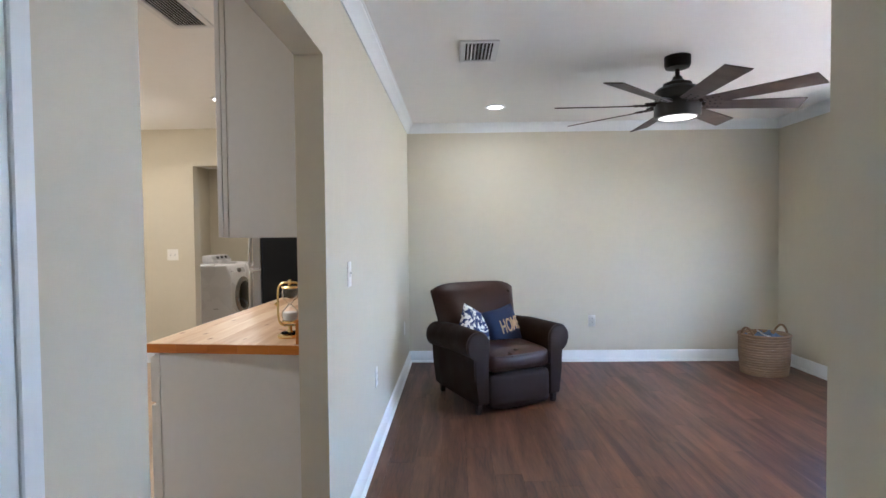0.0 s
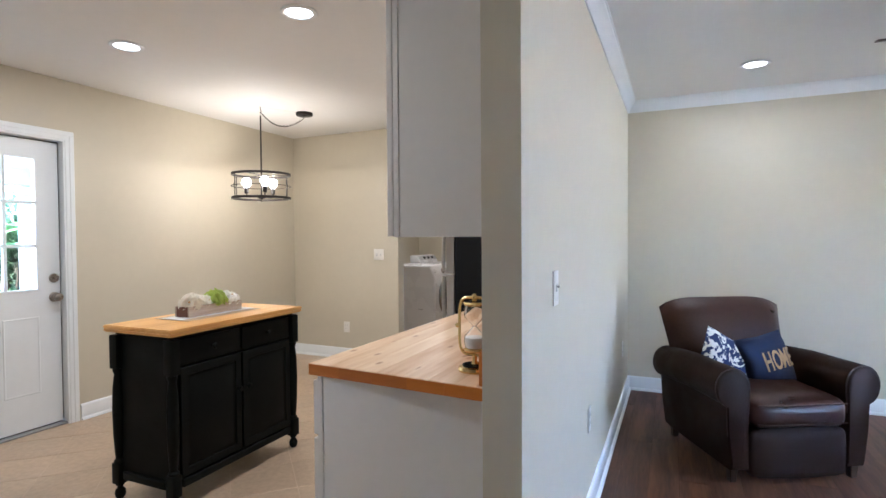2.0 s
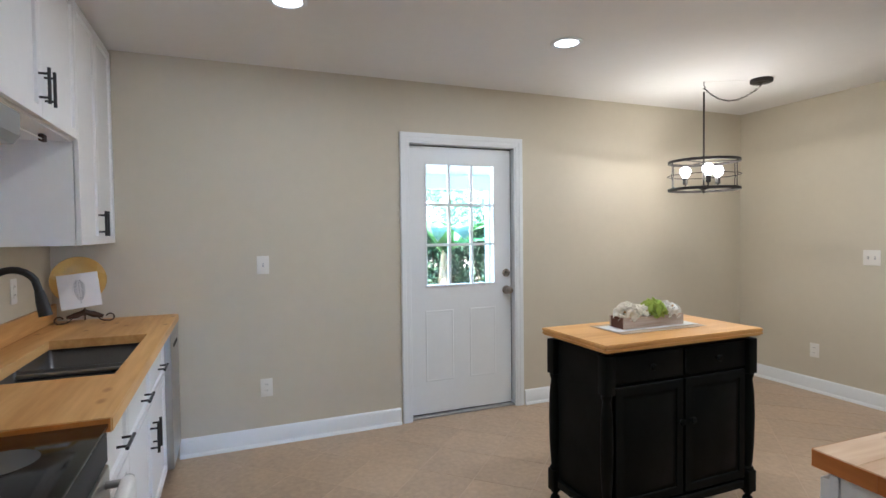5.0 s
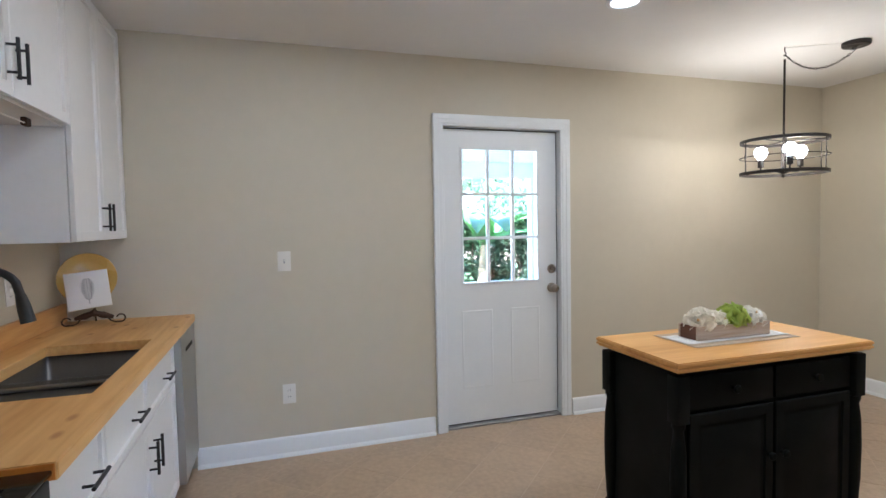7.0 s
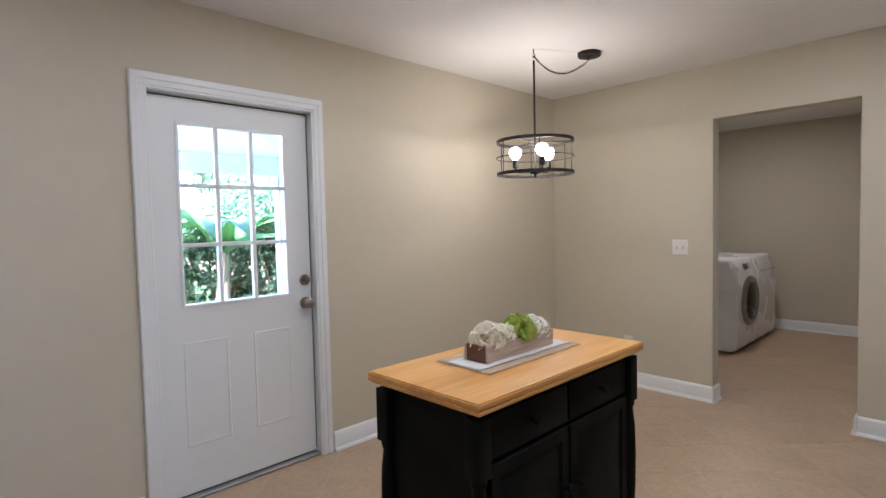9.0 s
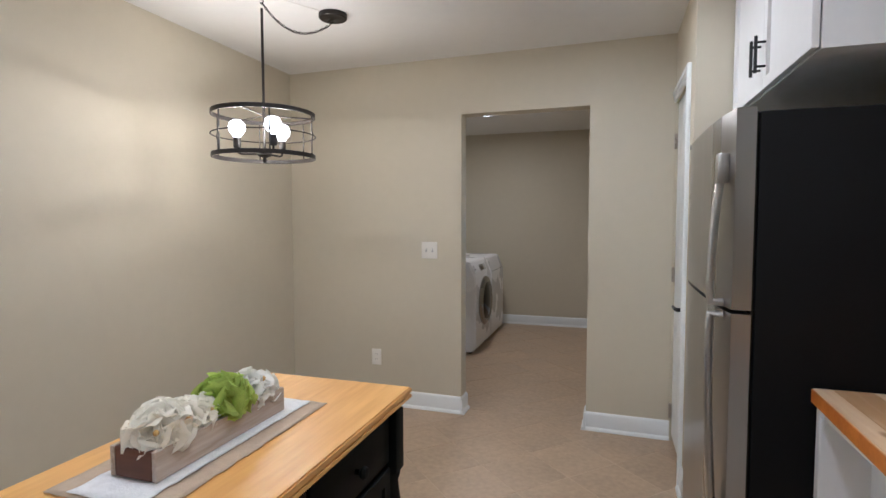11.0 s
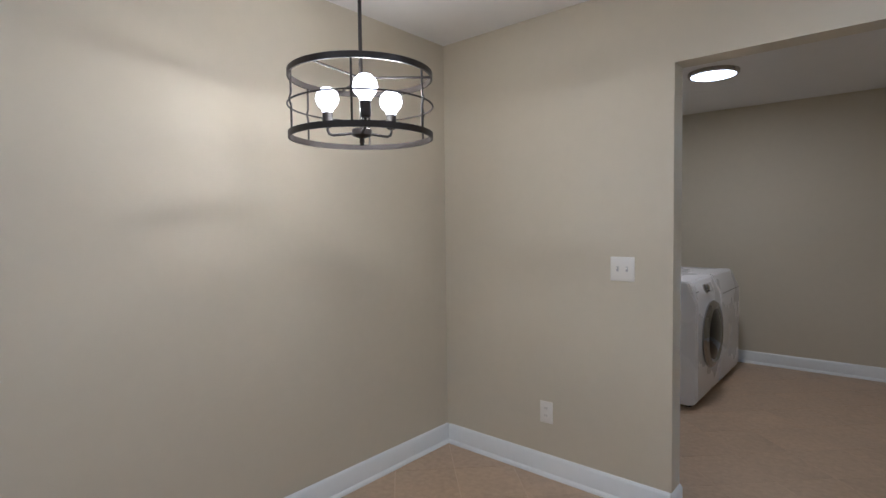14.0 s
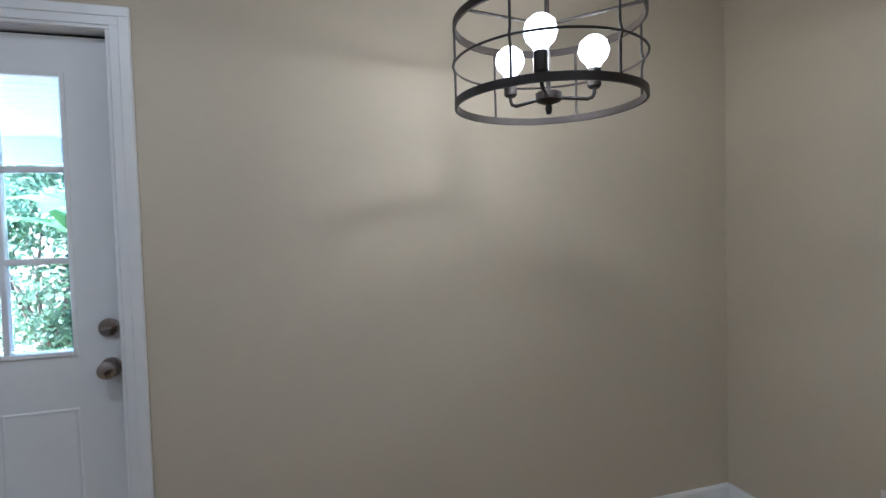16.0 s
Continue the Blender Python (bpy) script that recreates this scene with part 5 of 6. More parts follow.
part("bottom_ring", band(R, Z0, 0.020, 0.007), BRONZE, t)
part("middle_ring", tube(B(), [(R * math.cos(a), R * math.sin(a), (Z0 + Z1) / 2) for a in [2 * math.pi * k / 64 for k in range(64)]], 0.0032, 6, True), BRONZE, t)
for k in range(6):
    a = radians(12 + 60 * k)
    c, s = math.cos(a), math.sin(a)
    r = R - 0.004
    zm = (Z0 + Z1) / 2
    part("strut", tube(B(), [(r * c, r * s, Z0), (r * c, r * s, zm - 0.02), ((r + 0.006) * c, (r + 0.006) * s, zm), (r * c, r * s, zm + 0.02), (r * c, r * s, Z1)], 0.0035, 6), BRONZE, t)
for k in range(3):
    a = radians(40 + 120 * k)
    part("spoke", tube(B(), [(0.01 * math.cos(a), 0.01 * math.sin(a), Z1 - 0.004), ((R - 0.004) * math.cos(a), (R - 0.004) * math.sin(a), Z1 - 0.004)], 0.004, 6), BRONZE, t)
part("rod", tube(B(), [(0, 0, Z0 + 0.02), (0, 0, -0.075)], 0.0065, 10), BRONZE, t)
part("hub", lathe(B(), [(0, Z0 - 0.032), (0.006, Z0 - 0.030), (0.009, Z0 - 0.018), (0.008, Z0 - 0.006), (0.030, Z0 + 0.002), (0.034, Z0 + 0.006), (0.034, Z0 + 0.024), (0.028, Z0 + 0.028), (0, Z0 + 0.028)], segs=24), BRONZE, t)
for k in range(3):
    a = radians(84.5 + 120 * k)
    c, s, r = math.cos(a), math.sin(a), 0.130
    pts = [(0.03 * c, 0.03 * s, Z0 + 0.014), ((r - 0.02) * c, (r - 0.02) * s, Z0 + 0.012), ((r - 0.005) * c, (r - 0.005) * s, Z0 + 0.018), (r * c, r * s, Z0 + 0.03), (r * c, r * s, Z0 + 0.045)]
    arm = part("arm", tube(B(), pts, 0.005, 8), BRONZE, t)
    part("socket", lathe(B(), [(0, Z0 + 0.04), (0.012, Z0 + 0.04), (0.018, Z0 + 0.046), (0.018, Z0 + 0.092), (0, Z0 + 0.092)], (r * c, r * s, 0), 18), BRONZE, arm)
    bl = part("bulb", lathe(B(), [(0, Z0 + 0.0925), (0.016, Z0 + 0.0925), (0.020, Z0 + 0.103), (0.034, Z0 + 0.118), (0.041, Z0 + 0.138), (0.035, Z0 + 0.162), (0.019, Z0 + 0.176), (0, Z0 + 0.180)], (r * c, r * s, 0), 24), BULB, arm, "glowing white globe bulb")
    bl.visible_shadow = False
part("ceiling_hook", tube(B(), [(0, 0, -0.001), (0, 0, -0.03), (0.012, 0, -0.042), (0, 0, -0.056), (-0.008, 0, -0.046)], 0.003, 6), BRONZE, t)
dx, dy = -3.279 - px, 4.69 - py
part("canopy", lathe(B(), [(0, -0.0005), (0.075, -0.0005), (0.075, -0.022), (0.070, -0.027), (0.01, -0.028), (0, -0.034)], (dx, dy, 0), 32), BRONZE, t)
N = 26
for k in range(N):
    s = (k + 0.5) / N
    sag = -0.045 - 0.115 * 4 * s * (1 - s) * (1 - 0.25 * s)
    pos = Vector((dx * s, dy * s, sag if s < 0.93 else -0.04))
    bm = tube(B(), [(0.011 * math.cos(a), 0.006 * math.sin(a), 0) for a in [2 * math.pi * j / 10 for j in range(10)]], 0.0016, 5, True)
    slope = 0.115 * 4 * (1 - 2 * s) / math.hypot(dx, dy)
    bmesh.ops.transform(bm, matrix=Matrix.Translation(pos) @ pose(0, 0, 0, 0, math.degrees(math.atan(slope)), math.degrees(math.atan2(dy, dx))) @ pose(0, 0, 0, 90 * (k % 2), 0, 0), verts=bm.verts)
    part("chain_link", bm, BRONZE, t, smooth=60)
part("cord", tube(B(), [(dx * s, dy * s, -0.047 - 0.115 * 4 * s * (1 - s) * (1 - 0.25 * s) + 0.004 * math.sin(40 * s)) for s in [k / 24 for k in range(25)]], 0.0022, 6), BRONZE, t)
part("wire", tube(B(), [(0, 0, -0.002), (dx * 0.5, dy * 0.5, -0.0025), (dx, dy, -0.002)], 0.0012, 5), LINEN, t)

# washer and dryer
WX, WY = -3.110, 7.17


def machine(name, y0, label, washer):
    t = thing(name, (WX - 0.375, y0 + 0.343, FZ), label, "washing machine" if washer else "dryer")
    x1, hy = 0.375, 0.342
    bm = B()
    prof = [(-0.375, 0.02), (x1 - 0.045, 0.02), (x1 - 0.012, 0.04), (x1, 0.09), (x1, 0.77), (x1 - 0.07, 0.935), (-0.375, 0.935)]
    lo = [bm.verts.new((x, -hy, z)) for x, z in prof]
    hi = [bm.verts.new((x, hy, z)) for x, z in prof]
    bm.faces.new(lo), bm.faces.new(hi[::-1])
    for k in range(len(prof)):
        j = (k + 1) % len(prof)
        bm.faces.new([lo[k], lo[j], hi[j], hi[k]])
    bmesh.ops.bevel(bm, geom=bm.edges[:], offset=0.012, segments=3, affect="EDGES")
    part("body", bm, APPLIANCE, t)
    for x in (-0.3, 0.3):
        for y in (-0.28, 0.28):
            part("foot", lathe(B(), [(0, 0), (0.022, 0), (0.022, 0.022), (0, 0.022)], (x, y, 0), 12), GASKET, t)
    if washer:
        q = Matrix.Rotation(radians(90), 4, "Y")
        dd = part("door_ring", lathe(B(), [(0.198, 0.0), (0.254, 0.0), (0.260, 0.012), (0.247, 0.032), (0.218, 0.042), (0.198, 0.032)], (x1, 0.025, 0.505), 48, q), CHROME, t, "chrome porthole ring")
        part("door_glass", lathe(B(), [(0, 0.062), (0.10, 0.056), (0.165, 0.042), (0.202, 0.030), (0.202, 0.02), (0, 0.02)], (x1, 0.025, 0.505), 40, q), DARKGLASS, dd, "dark bulging glass")
        tilt = Matrix.Translation((x1 - 0.0375, 0.0, 0.853)) @ pose(0, 0, 0, 0, 67.9, 0)
        bm = lathe(B(), [(0, 0.0), (0.036, 0.0), (0.036, 0.012), (0.028, 0.016), (0.026, 0.034), (0, 0.036)], (0, 0, 0), 28)
        bmesh.ops.transform(bm, matrix=tilt @ Matrix.Translation((0, -0.02, 0.001)), verts=bm.verts)
        part("dial", bm, CHROME, t, "chrome programme dial")
        bm = box(B(), -0.035, 0.035, 0.06, 0.20, 0.001, 0.004)
        bmesh.ops.transform(bm, matrix=tilt, verts=bm.verts)
        part("display", bm, APPL_GREY, t)
        bm = box(B(), -0.055, 0.03, -0.31, -0.10, 0.001, 0.006, 0.002)
        bmesh.ops.transform(bm, matrix=tilt, verts=bm.verts)
        part("detergent_drawer", bm, APPLIANCE, t)
        bm = B()
        for k in range(3):
            box(bm, 0.0, 0.006, -0.29 + 0.03 * k, -0.275 + 0.03 * k, 0.006, 0.0075)
        bmesh.ops.transform(bm, matrix=tilt, verts=bm.verts)
        part("button", bm, SLOT, t)
        part("side_mark", box(B(), 0.12, 0.19, -hy - 0.0012, -hy - 0.0002, 0.34, 0.352), APPL_GREY, t)
    else:
        bm = B()
        prof = [(-0.375, 0.936), (-0.19, 0.936), (-0.21, 0.98), (-0.25, 1.035), (-0.30, 1.05), (-0.375, 1.05)]
        lo = [bm.verts.new((x, -hy + 0.02, z)) for x, z in prof]
        hi = [bm.verts.new((x, hy - 0.02, z)) for x, z in prof]
        bm.faces.new(lo), bm.faces.new(hi[::-1])
        for k in range(len(prof)):
            j = (k + 1) % len(prof)
            bm.faces.new([lo[k], lo[j], hi[j], hi[k]])
        bmesh.ops.bevel(bm, geom=bm.edges[:], offset=0.012, segments=3, affect="EDGES")
        part("console", bm, APPLIANCE, t)
        tl = Matrix.Translation((-0.226, 0, 1.006)) @ pose(0, 0, 0, 0, 54, 0)
        bm = box(B(), -0.034, 0.034, -0.30, 0.30, 0.002, 0.005)
        bmesh.ops.transform(bm, matrix=tl, verts=bm.verts)
        part("console_face", bm, APPL_GREY, t)
        for y in (-0.14, 0.0, 0.14):
            bm = lathe(B(), [(0, 0.005), (0.022, 0.005), (0.018, 0.024), (0, 0.025)], (0, y, 0), 20)
            bmesh.ops.transform(bm, matrix=tl, verts=bm.verts)
            part("knob", bm, GASKET, t, "dark control knob")
        part("door_seam", box(B(), x1 + 0.0003, x1 + 0.0015, -0.30, 0.30, 0.775, 0.779), SLOT, t)
    return t


machine("washing_machine", WY, "white front-loading washing machine with a chrome porthole", True)
machine("dryer", WY + 0.70, "white dryer with a rear control console", False)


# ---- living room ----
def cushion_box(bm, x0, x1, y0, y1, z0, z1, r, seg=4, puff=0.0):
    """A padded block with rounded edges and softly bulging faces."""
    cx, cy, cz = (x0 + x1) / 2, (y0 + y1) / 2, (z0 + z1) / 2
    hx, hy, hz = (x1 - x0) / 2, (y1 - y0) / 2, (z1 - z0) / 2
    a = B()
    bmesh.ops.create_cube(a, size=2)
    bmesh.ops.subdivide_edges(a, edges=a.edges[:], cuts=9, use_grid_fill=True)
    for v in a.verts:
        c = v.co.copy()
        p = Vector((c.x * hx, c.y * hy, c.z * hz))
        core = Vector((max(-hx + r, min(hx - r, p.x)), max(-hy + r, min(hy - r, p.y)), max(-hz + r, min(hz - r, p.z))))
        d = p - core
        if d.length > 1e-6:
            p = core + d.normalized() * min(d.length, r) if d.length > r else p
            outs = [abs(p.x) > hx - r, abs(p.y) > hy - r, abs(p.z) > hz - r]
            if sum(outs) > 1:
                p = core + d.normalized() * r
        w = (1 - c.x ** 2) * (1 - c.y ** 2) if abs(c.z) > 0.99 else (1 - c.x ** 2) * (1 - c.z ** 2) if abs(c.y) > 0.99 else (1 - c.y ** 2) * (1 - c.z ** 2)
        nrm = Vector((c.x if abs(c.x) > 0.99 else 0, c.y if abs(c.y) > 0.99 else 0, c.z if abs(c.z) > 0.99 else 0))
        p += nrm * puff * w
        p += 0.003 * nrm * noise.noise(p * 9)
        v.co = p + Vector((cx, cy, cz))
    me = bpy.data.meshes.new("tmp")
    a.to_mesh(me)
    a.free()
    bm.from_mesh(me)
    bpy.data.meshes.remove(me)
    return bm


# armchair: own space faces -y
CH = thing("armchair", (0.242, 4.437, FZ), "dark brown leather club armchair with rolled arms", "armchair", turn=27)
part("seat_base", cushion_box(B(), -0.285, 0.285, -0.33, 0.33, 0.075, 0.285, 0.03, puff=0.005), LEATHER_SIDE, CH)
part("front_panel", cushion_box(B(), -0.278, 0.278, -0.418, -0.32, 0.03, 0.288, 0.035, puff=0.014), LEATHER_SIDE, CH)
part("seat_cushion", cushion_box(B(), -0.278, 0.278, -0.43, 0.18, 0.285, 0.445, 0.055, puff=0.022), LEATHER, CH, "plump worn leather seat cushion")
bm = B()
for z in (0.318, 0.418):
    tube(bm, [(-0.262, -0.428, z), (-0.14, -0.436, z - 0.002), (0, -0.44, z), (0.14, -0.436, z + 0.002), (0.262, -0.428, z)], 0.0045, 6)
part("cushion_piping", bm, PIPING, CH)
for s in (-1, 1):
    # rolled arm: a scroll section drawn front to back
    sec = []
    for k in range(17):
        a = radians(-70 + 250 * k / 16)
        sec.append((s * (0.385 + 0.102 * math.cos(a)), 0.505 + 0.102 * math.sin(a)))
    sec = [(s * 0.35, 0.07), (s * 0.388, 0.07), (s * 0.412, 0.25)] + sec + [(s * 0.290, 0.36), (s * 0.287, 0.07)]
    bm = B()
    rows = []
    ys = [-0.405, -0.395, -0.375, -0.2, 0.0, 0.2, 0.345, 0.36]
    ins = [0.90, 0.975, 1.0, 1.0, 1.0, 0.99, 0.97, 0.9]
    cxm, czm = s * 0.37, 0.35
    for y, f in zip(ys, ins):
        drop = -0.02 * max(0, y) / 0.36
        rows.append([bm.verts.new((cxm + (x - cxm) * f, y, czm + (z - czm) * f + (drop if z > 0.3 else 0))) for x, z in sec])
    for a, b in zip(rows, rows[1:]):
        for k in range(len(sec)):
            bm.faces.new([a[k], a[(k + 1) % len(sec)], b[(k + 1) % len(sec)], b[k]])
    bm.faces.new(rows[0]), bm.faces.new(rows[-1])
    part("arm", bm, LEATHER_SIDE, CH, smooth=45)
    part("arm_piping", tube(B(), [(cxm + (x - cxm) * 0.985, -0.392, czm + (z - czm) * 0.985) for x, z in sec[2:-1]], 0.0045, 6), PIPING, CH)
# backrest leans back, with a rounded shaped top
bm = B()
nx, nz = 16, 14
grid = {}
for side in (0, 1):
    for i in range(nx + 1):
        for k in range(nz + 1):
            u, w = -1 + 2 * i / nx, k / nz
            hw = 0.385 + 0.05 * w ** 1.2
            ztop = 0.892 - 0.06 * abs(u) ** 5
            z = 0.40 + (ztop - 0.40) * w
            lean = 0.20 + 0.155 * w
            th = 0.095 * (1 - 0.2 * w)
            edge = (1 - abs(u) ** 6) ** 0.5 * (1 - w ** 8) ** 0.5
            puff = 0.035 * (1 - u * u) * math.sin(math.pi * min(1, w * 1.02)) if side == 0 else 0
            y = lean + (-1 if side == 0 else 1) * th * edge - puff
            grid[side, i, k] = bm.verts.new((u * hw, y, z))
for side in (0, 1):
    for i in range(nx):
        for k in range(nz):
            bm.faces.new([grid[side, i, k], grid[side, i + 1, k], grid[side, i + 1, k + 1], grid[side, i, k + 1]])
bmesh.ops.remove_doubles(bm, verts=bm.verts, dist=0.0015)
part("backrest", bm, LEATHER, CH, "tall padded leather back with a rounded top", smooth=60)
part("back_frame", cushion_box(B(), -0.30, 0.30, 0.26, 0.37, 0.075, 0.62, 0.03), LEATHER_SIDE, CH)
for x, y in ((-0.36, -0.35), (0.36, -0.35), (-0.34, 0.31), (0.34, 0.31)):
    bm = B()
    box(bm, x - 0.025, x + 0.025, y - 0.025, y + 0.025, 0.0, 0.085, 0.004)
    for v in bm.verts:
        if v.co.z < 0.03:
            v.co.x, v.co.y = x + (v.co.x - x) * 0.72, y + (v.co.y - y) * 0.72
    part("foot", bm, DARKWOOD, CH, "dark tapered wooden foot")


for ob in CH.children:
    ob.data.transform(Matrix.Diagonal((0.944, 0.98, 1.026, 1)))


def pillow_mesh(size, thick, seed):
    bm = B()
    n = 16
    g = {}
    for s in (-1, 1):
        for i in range(n + 1):
            for k in range(n + 1):
                u, v = -1 + 2 * i / n, -1 + 2 * k / n
                b = ((1 - u * u) * (1 - v * v)) ** 0.42
                pinch = 1 - 0.07 * (1 - abs(u)) * abs(v) - 0.07 * (1 - abs(v)) * abs(u)
                wr = 0.006 * noise.noise(Vector((u * 2.2, v * 2.2, seed))) * b
                g[s, i, k] = bm.verts.new((u * size / 2 * pinch, s * (thick / 2 * b + wr), v * size / 2 * pinch))
    for s in (-1, 1):
        for i in range(n):
            for k in range(n):
                bm.faces.new([g[s, i, k], g[s, i + 1, k], g[s, i + 1, k + 1], g[s, i, k + 1]])
    bmesh.ops.remove_doubles(bm, verts=bm.verts, dist=0.0004)
    return bm


CM = pose(0.242, 4.437, FZ, 0, 0, 27) @ Matrix.Scale(1.026, 4)
ob = single("throw_pillow", pillow_mesh(0.32, 0.12, 2), PRINT, "square white throw pillow with a dark blue scroll print", "pillow", "pillows on the armchair", smooth=70)
ob.matrix_world = CM @ pose(-0.165, 0.0, 0.545, -20, 28, -4)
t = thing("throw_pillow", (0, 0, 0), "navy blue throw pillow with tan letters", "pillow", "pillows on the armchair")
part("cover", pillow_mesh(0.325, 0.14, 6), NAVY, t, smooth=70)
cu = bpy.data.curves.new("word", "FONT")
cu.body, cu.size, cu.align_x, cu.align_y, cu.extrude, cu.offset = "HOME", 0.145, "CENTER", "CENTER", 0.0015, 0.002
tmp = new("word", cu)
bpy.context.view_layer.update()
me = bpy.data.meshes.new_from_object(tmp.evaluated_get(bpy.context.evaluated_depsgraph_get()))
bpy.data.objects.remove(tmp)
for v in me.vertices:
    x, z, e = v.co.x * 0.50 + 0.034, v.co.y * 1.05, v.co.z
    u, w = x / 0.1525, z / 0.1525
    b = max(0, (1 - u * u) * (1 - w * w)) ** 0.42
    v.co = (x, -(0.07 * b + 0.006) - e, z)
me.materials.clear()
me.materials.append(TAN)
word = new("lettering", me)
word.parent = t
tagged(word, "tan stitched word HOME")
t.matrix_world = CM @ pose(0.075, -0.02, 0.545, -17, -9, 10)

# basket
t = thing("storage_basket", (2.83, 5.09, FZ), "round woven seagrass basket with two loop handles", "basket")
R0, R1, HB2, ROWS_N = 0.180, 0.205, 0.365, 16
bm = B()
for k in range(ROWS_N):
    f = k / (ROWS_N - 1)
    r = R0 + (R1 - R0) * math.sin(f * math.pi * 0.55) / math.sin(math.pi * 0.55) - 0.01 * f * f
    z = 0.008 + (HB2 - 0.016) * f
    seg = 40
    tube(bm, [((r + 0.005 * math.sin(seg * 0.5 * 2 * math.pi * j / seg + math.pi * k)) * math.cos(2 * math.pi * j / seg) * 1.06, (r + 0.005 * math.sin(math.pi * j + math.pi * k)) * math.sin(2 * math.pi * j / seg) * 0.97, z + 0.005 * noise.noise(Vector((j * 0.7, k * 3.1, 0)))) for j in range(seg)], 0.0125, 6, True)
part("weave", bm, RATTAN, t, smooth=60)
part("bottom", lathe(B(), [(0, 0.003), (R0 - 0.004, 0.003), (R0 - 0.004, 0.012), (0, 0.012)], segs=32), RATTAN, t)
part("rim", tube(B(), [(R1 * 1.05 * math.cos(a), R1 * 0.965 * math.sin(a), HB2) for a in [2 * math.pi * k / 40 for k in range(40)]], 0.013, 8, True), RATTAN, t)
for a0 in (200, 20):
    pts = []
    for k in range(13):
        f = k / 12
        a = radians(a0 - 20 + 40 * f)
        pts.append((R1 * 1.05 * math.cos(a), R1 * 0.97 * math.sin(a), HB2 - 0.01 + 0.085 * math.sin(math.pi * f) ** 0.7))
    part("handle", tube(B(), pts, 0.010, 8), RATTAN, t, "twisted loop handle")
bm = B()
n = 22
rows = []
for i in range(n + 1):
    row = []
    for k in range(n + 1):
        u, v = -1 + 2 * i / n, -1 + 2 * k / n
        rr = math.hypot(u, v)
        s = max(1, rr)
        z = 0.33 + 0.075 * noise.noise(Vector((u * 1.9, v * 1.9, 3))) + 0.05 * noise.noise(Vector((u * 5, v * 5, 9))) + 0.05 * (1 - min(1, rr))
        row.append(bm.verts.new((u / s * 0.172, v / s * 0.165, z - 0.02)))
    rows.append(row)
for a, b in zip(rows, rows[1:]):
    for k in range(n):
        bm.faces.new([a[k], a[k + 1], b[k + 1], b[k]])
ob = single("folded_blanket", bm, BLUECLOTH, "crumpled blue-grey blanket inside the basket", "blanket", smooth=70)
ob.location = (2.83, 5.09, FZ)
ob = single("white_cloth", sheet(-0.07, 0.07, -0.05, 0.05, 0.0, 0.03, seed=7), LINEN, "white cloth lying on the blanket in the basket", "cloth", smooth=70)
ob.matrix_world = pose(2.805, 5.045, FZ + 0.352, 10, 20, 30)

# ceiling fan
t = thing("ceiling_fan", (FAN[0], FAN[1], CEIL_L), "dark bronze ceiling fan with eight brown blades and a lit lamp", "ceiling fan")
part("canopy", lathe(B(), [(0, -0.0005), (0.078, -0.0005), (0.078, -0.052), (0.070, -0.068), (0.02, -0.075), (0, -0.075)], segs=32), BRONZE, t)
part("downrod", lathe(B(), [(0, -0.07), (0.014, -0.07), (0.014, -0.135), (0, -0.135)], segs=16), BRONZE, t)
part("motor", lathe(B(), [(0, -0.118), (0.026, -0.118), (0.032, -0.135), (0.055, -0.152), (0.085, -0.160), (0.088, -0.178), (0.118, -0.188), (0.134, -0.205), (0.134, -0.255), (0.10, -0.275), (0.10, -0.30), (0, -0.30)], segs=44), BRONZE, t)
part("light_housing", lathe(B(), [(0.10, -0.275), (0.138, -0.283), (0.140, -0.345), (0.132, -0.362), (0.112, -0.364), (0.112, -0.352), (0.10, -0.352)], segs=44), BRONZE, t)
part("lamp_lens", lathe(B(), [(0, -0.353), (0.111, -0.353), (0.111, -0.360), (0.07, -0.368), (0, -0.372)], segs=40), LED_WARM, t, "glowing warm white lens")
for k in range(8):
    a = -2 + 45 * k
    bm = B()
    x0, x1, n = 0.165, 0.775, 10
    lo, hi = [], []
    for j in range(n + 1):
        f = j / n
        x = x0 + (x1 - x0) * f
        w = 0.048 + 0.017 * f
        cut = 0.02 if j == n else 0
        for s, arr in ((-1, lo), (1, hi)):
            arr.append((x - (cut if s < 0 else 0), s * w))
    prism(bm, lo + hi[::-1], -0.003, 0.003)
    bmesh.ops.transform(bm, matrix=pose(0, 0, -0.288, 0, 0, a) @ pose(0, 0, 0, -13, 0, 0), verts=bm.verts)
    bd = part("blade", bm, BLADE, t, "brown wood-grain blade", smooth=0)
    bm = B()
    tube(bm, [(0.09, 0, 0.012), (0.15, 0, 0.008), (0.20, 0, 0.008)], [0.018, 0.014, 0.01], 8)
    box(bm, 0.175, 0.27, -0.034, 0.034, 0.0035, 0.0085, 0.002)
    for x in (0.19, 0.222, 0.255):
        for y in (-0.02, 0.02):
            lathe(bm, [(0, -0.007), (0.005, -0.006), (0.006, -0.0032), (0, -0.0032)], (x, y, 0), 8)
    bmesh.ops.transform(bm, matrix=pose(0, 0, -0.288, 0, 0, a) @ pose(0, 0, 0, -13, 0, 0), verts=bm.verts)
    part("blade_iron", bm, BRONZE, bd)
for ob in t.children_recursive:
    ob.data.transform(Matrix.Diagonal((1.03, 1.03, 1.09, 1)))

# living-room window
t = thing("window_1", (LX, (WIN_Y[0] + WIN_Y[1]) / 2, WIN_Z[0]), "white double-hung window with an unseen, part-drawn blind", "window")
tagged(t, kind="structure")
wy, wz = (WIN_Y[1] - WIN_Y[0]) / 2, WIN_Z[1] - WIN_Z[0]
bm = B()
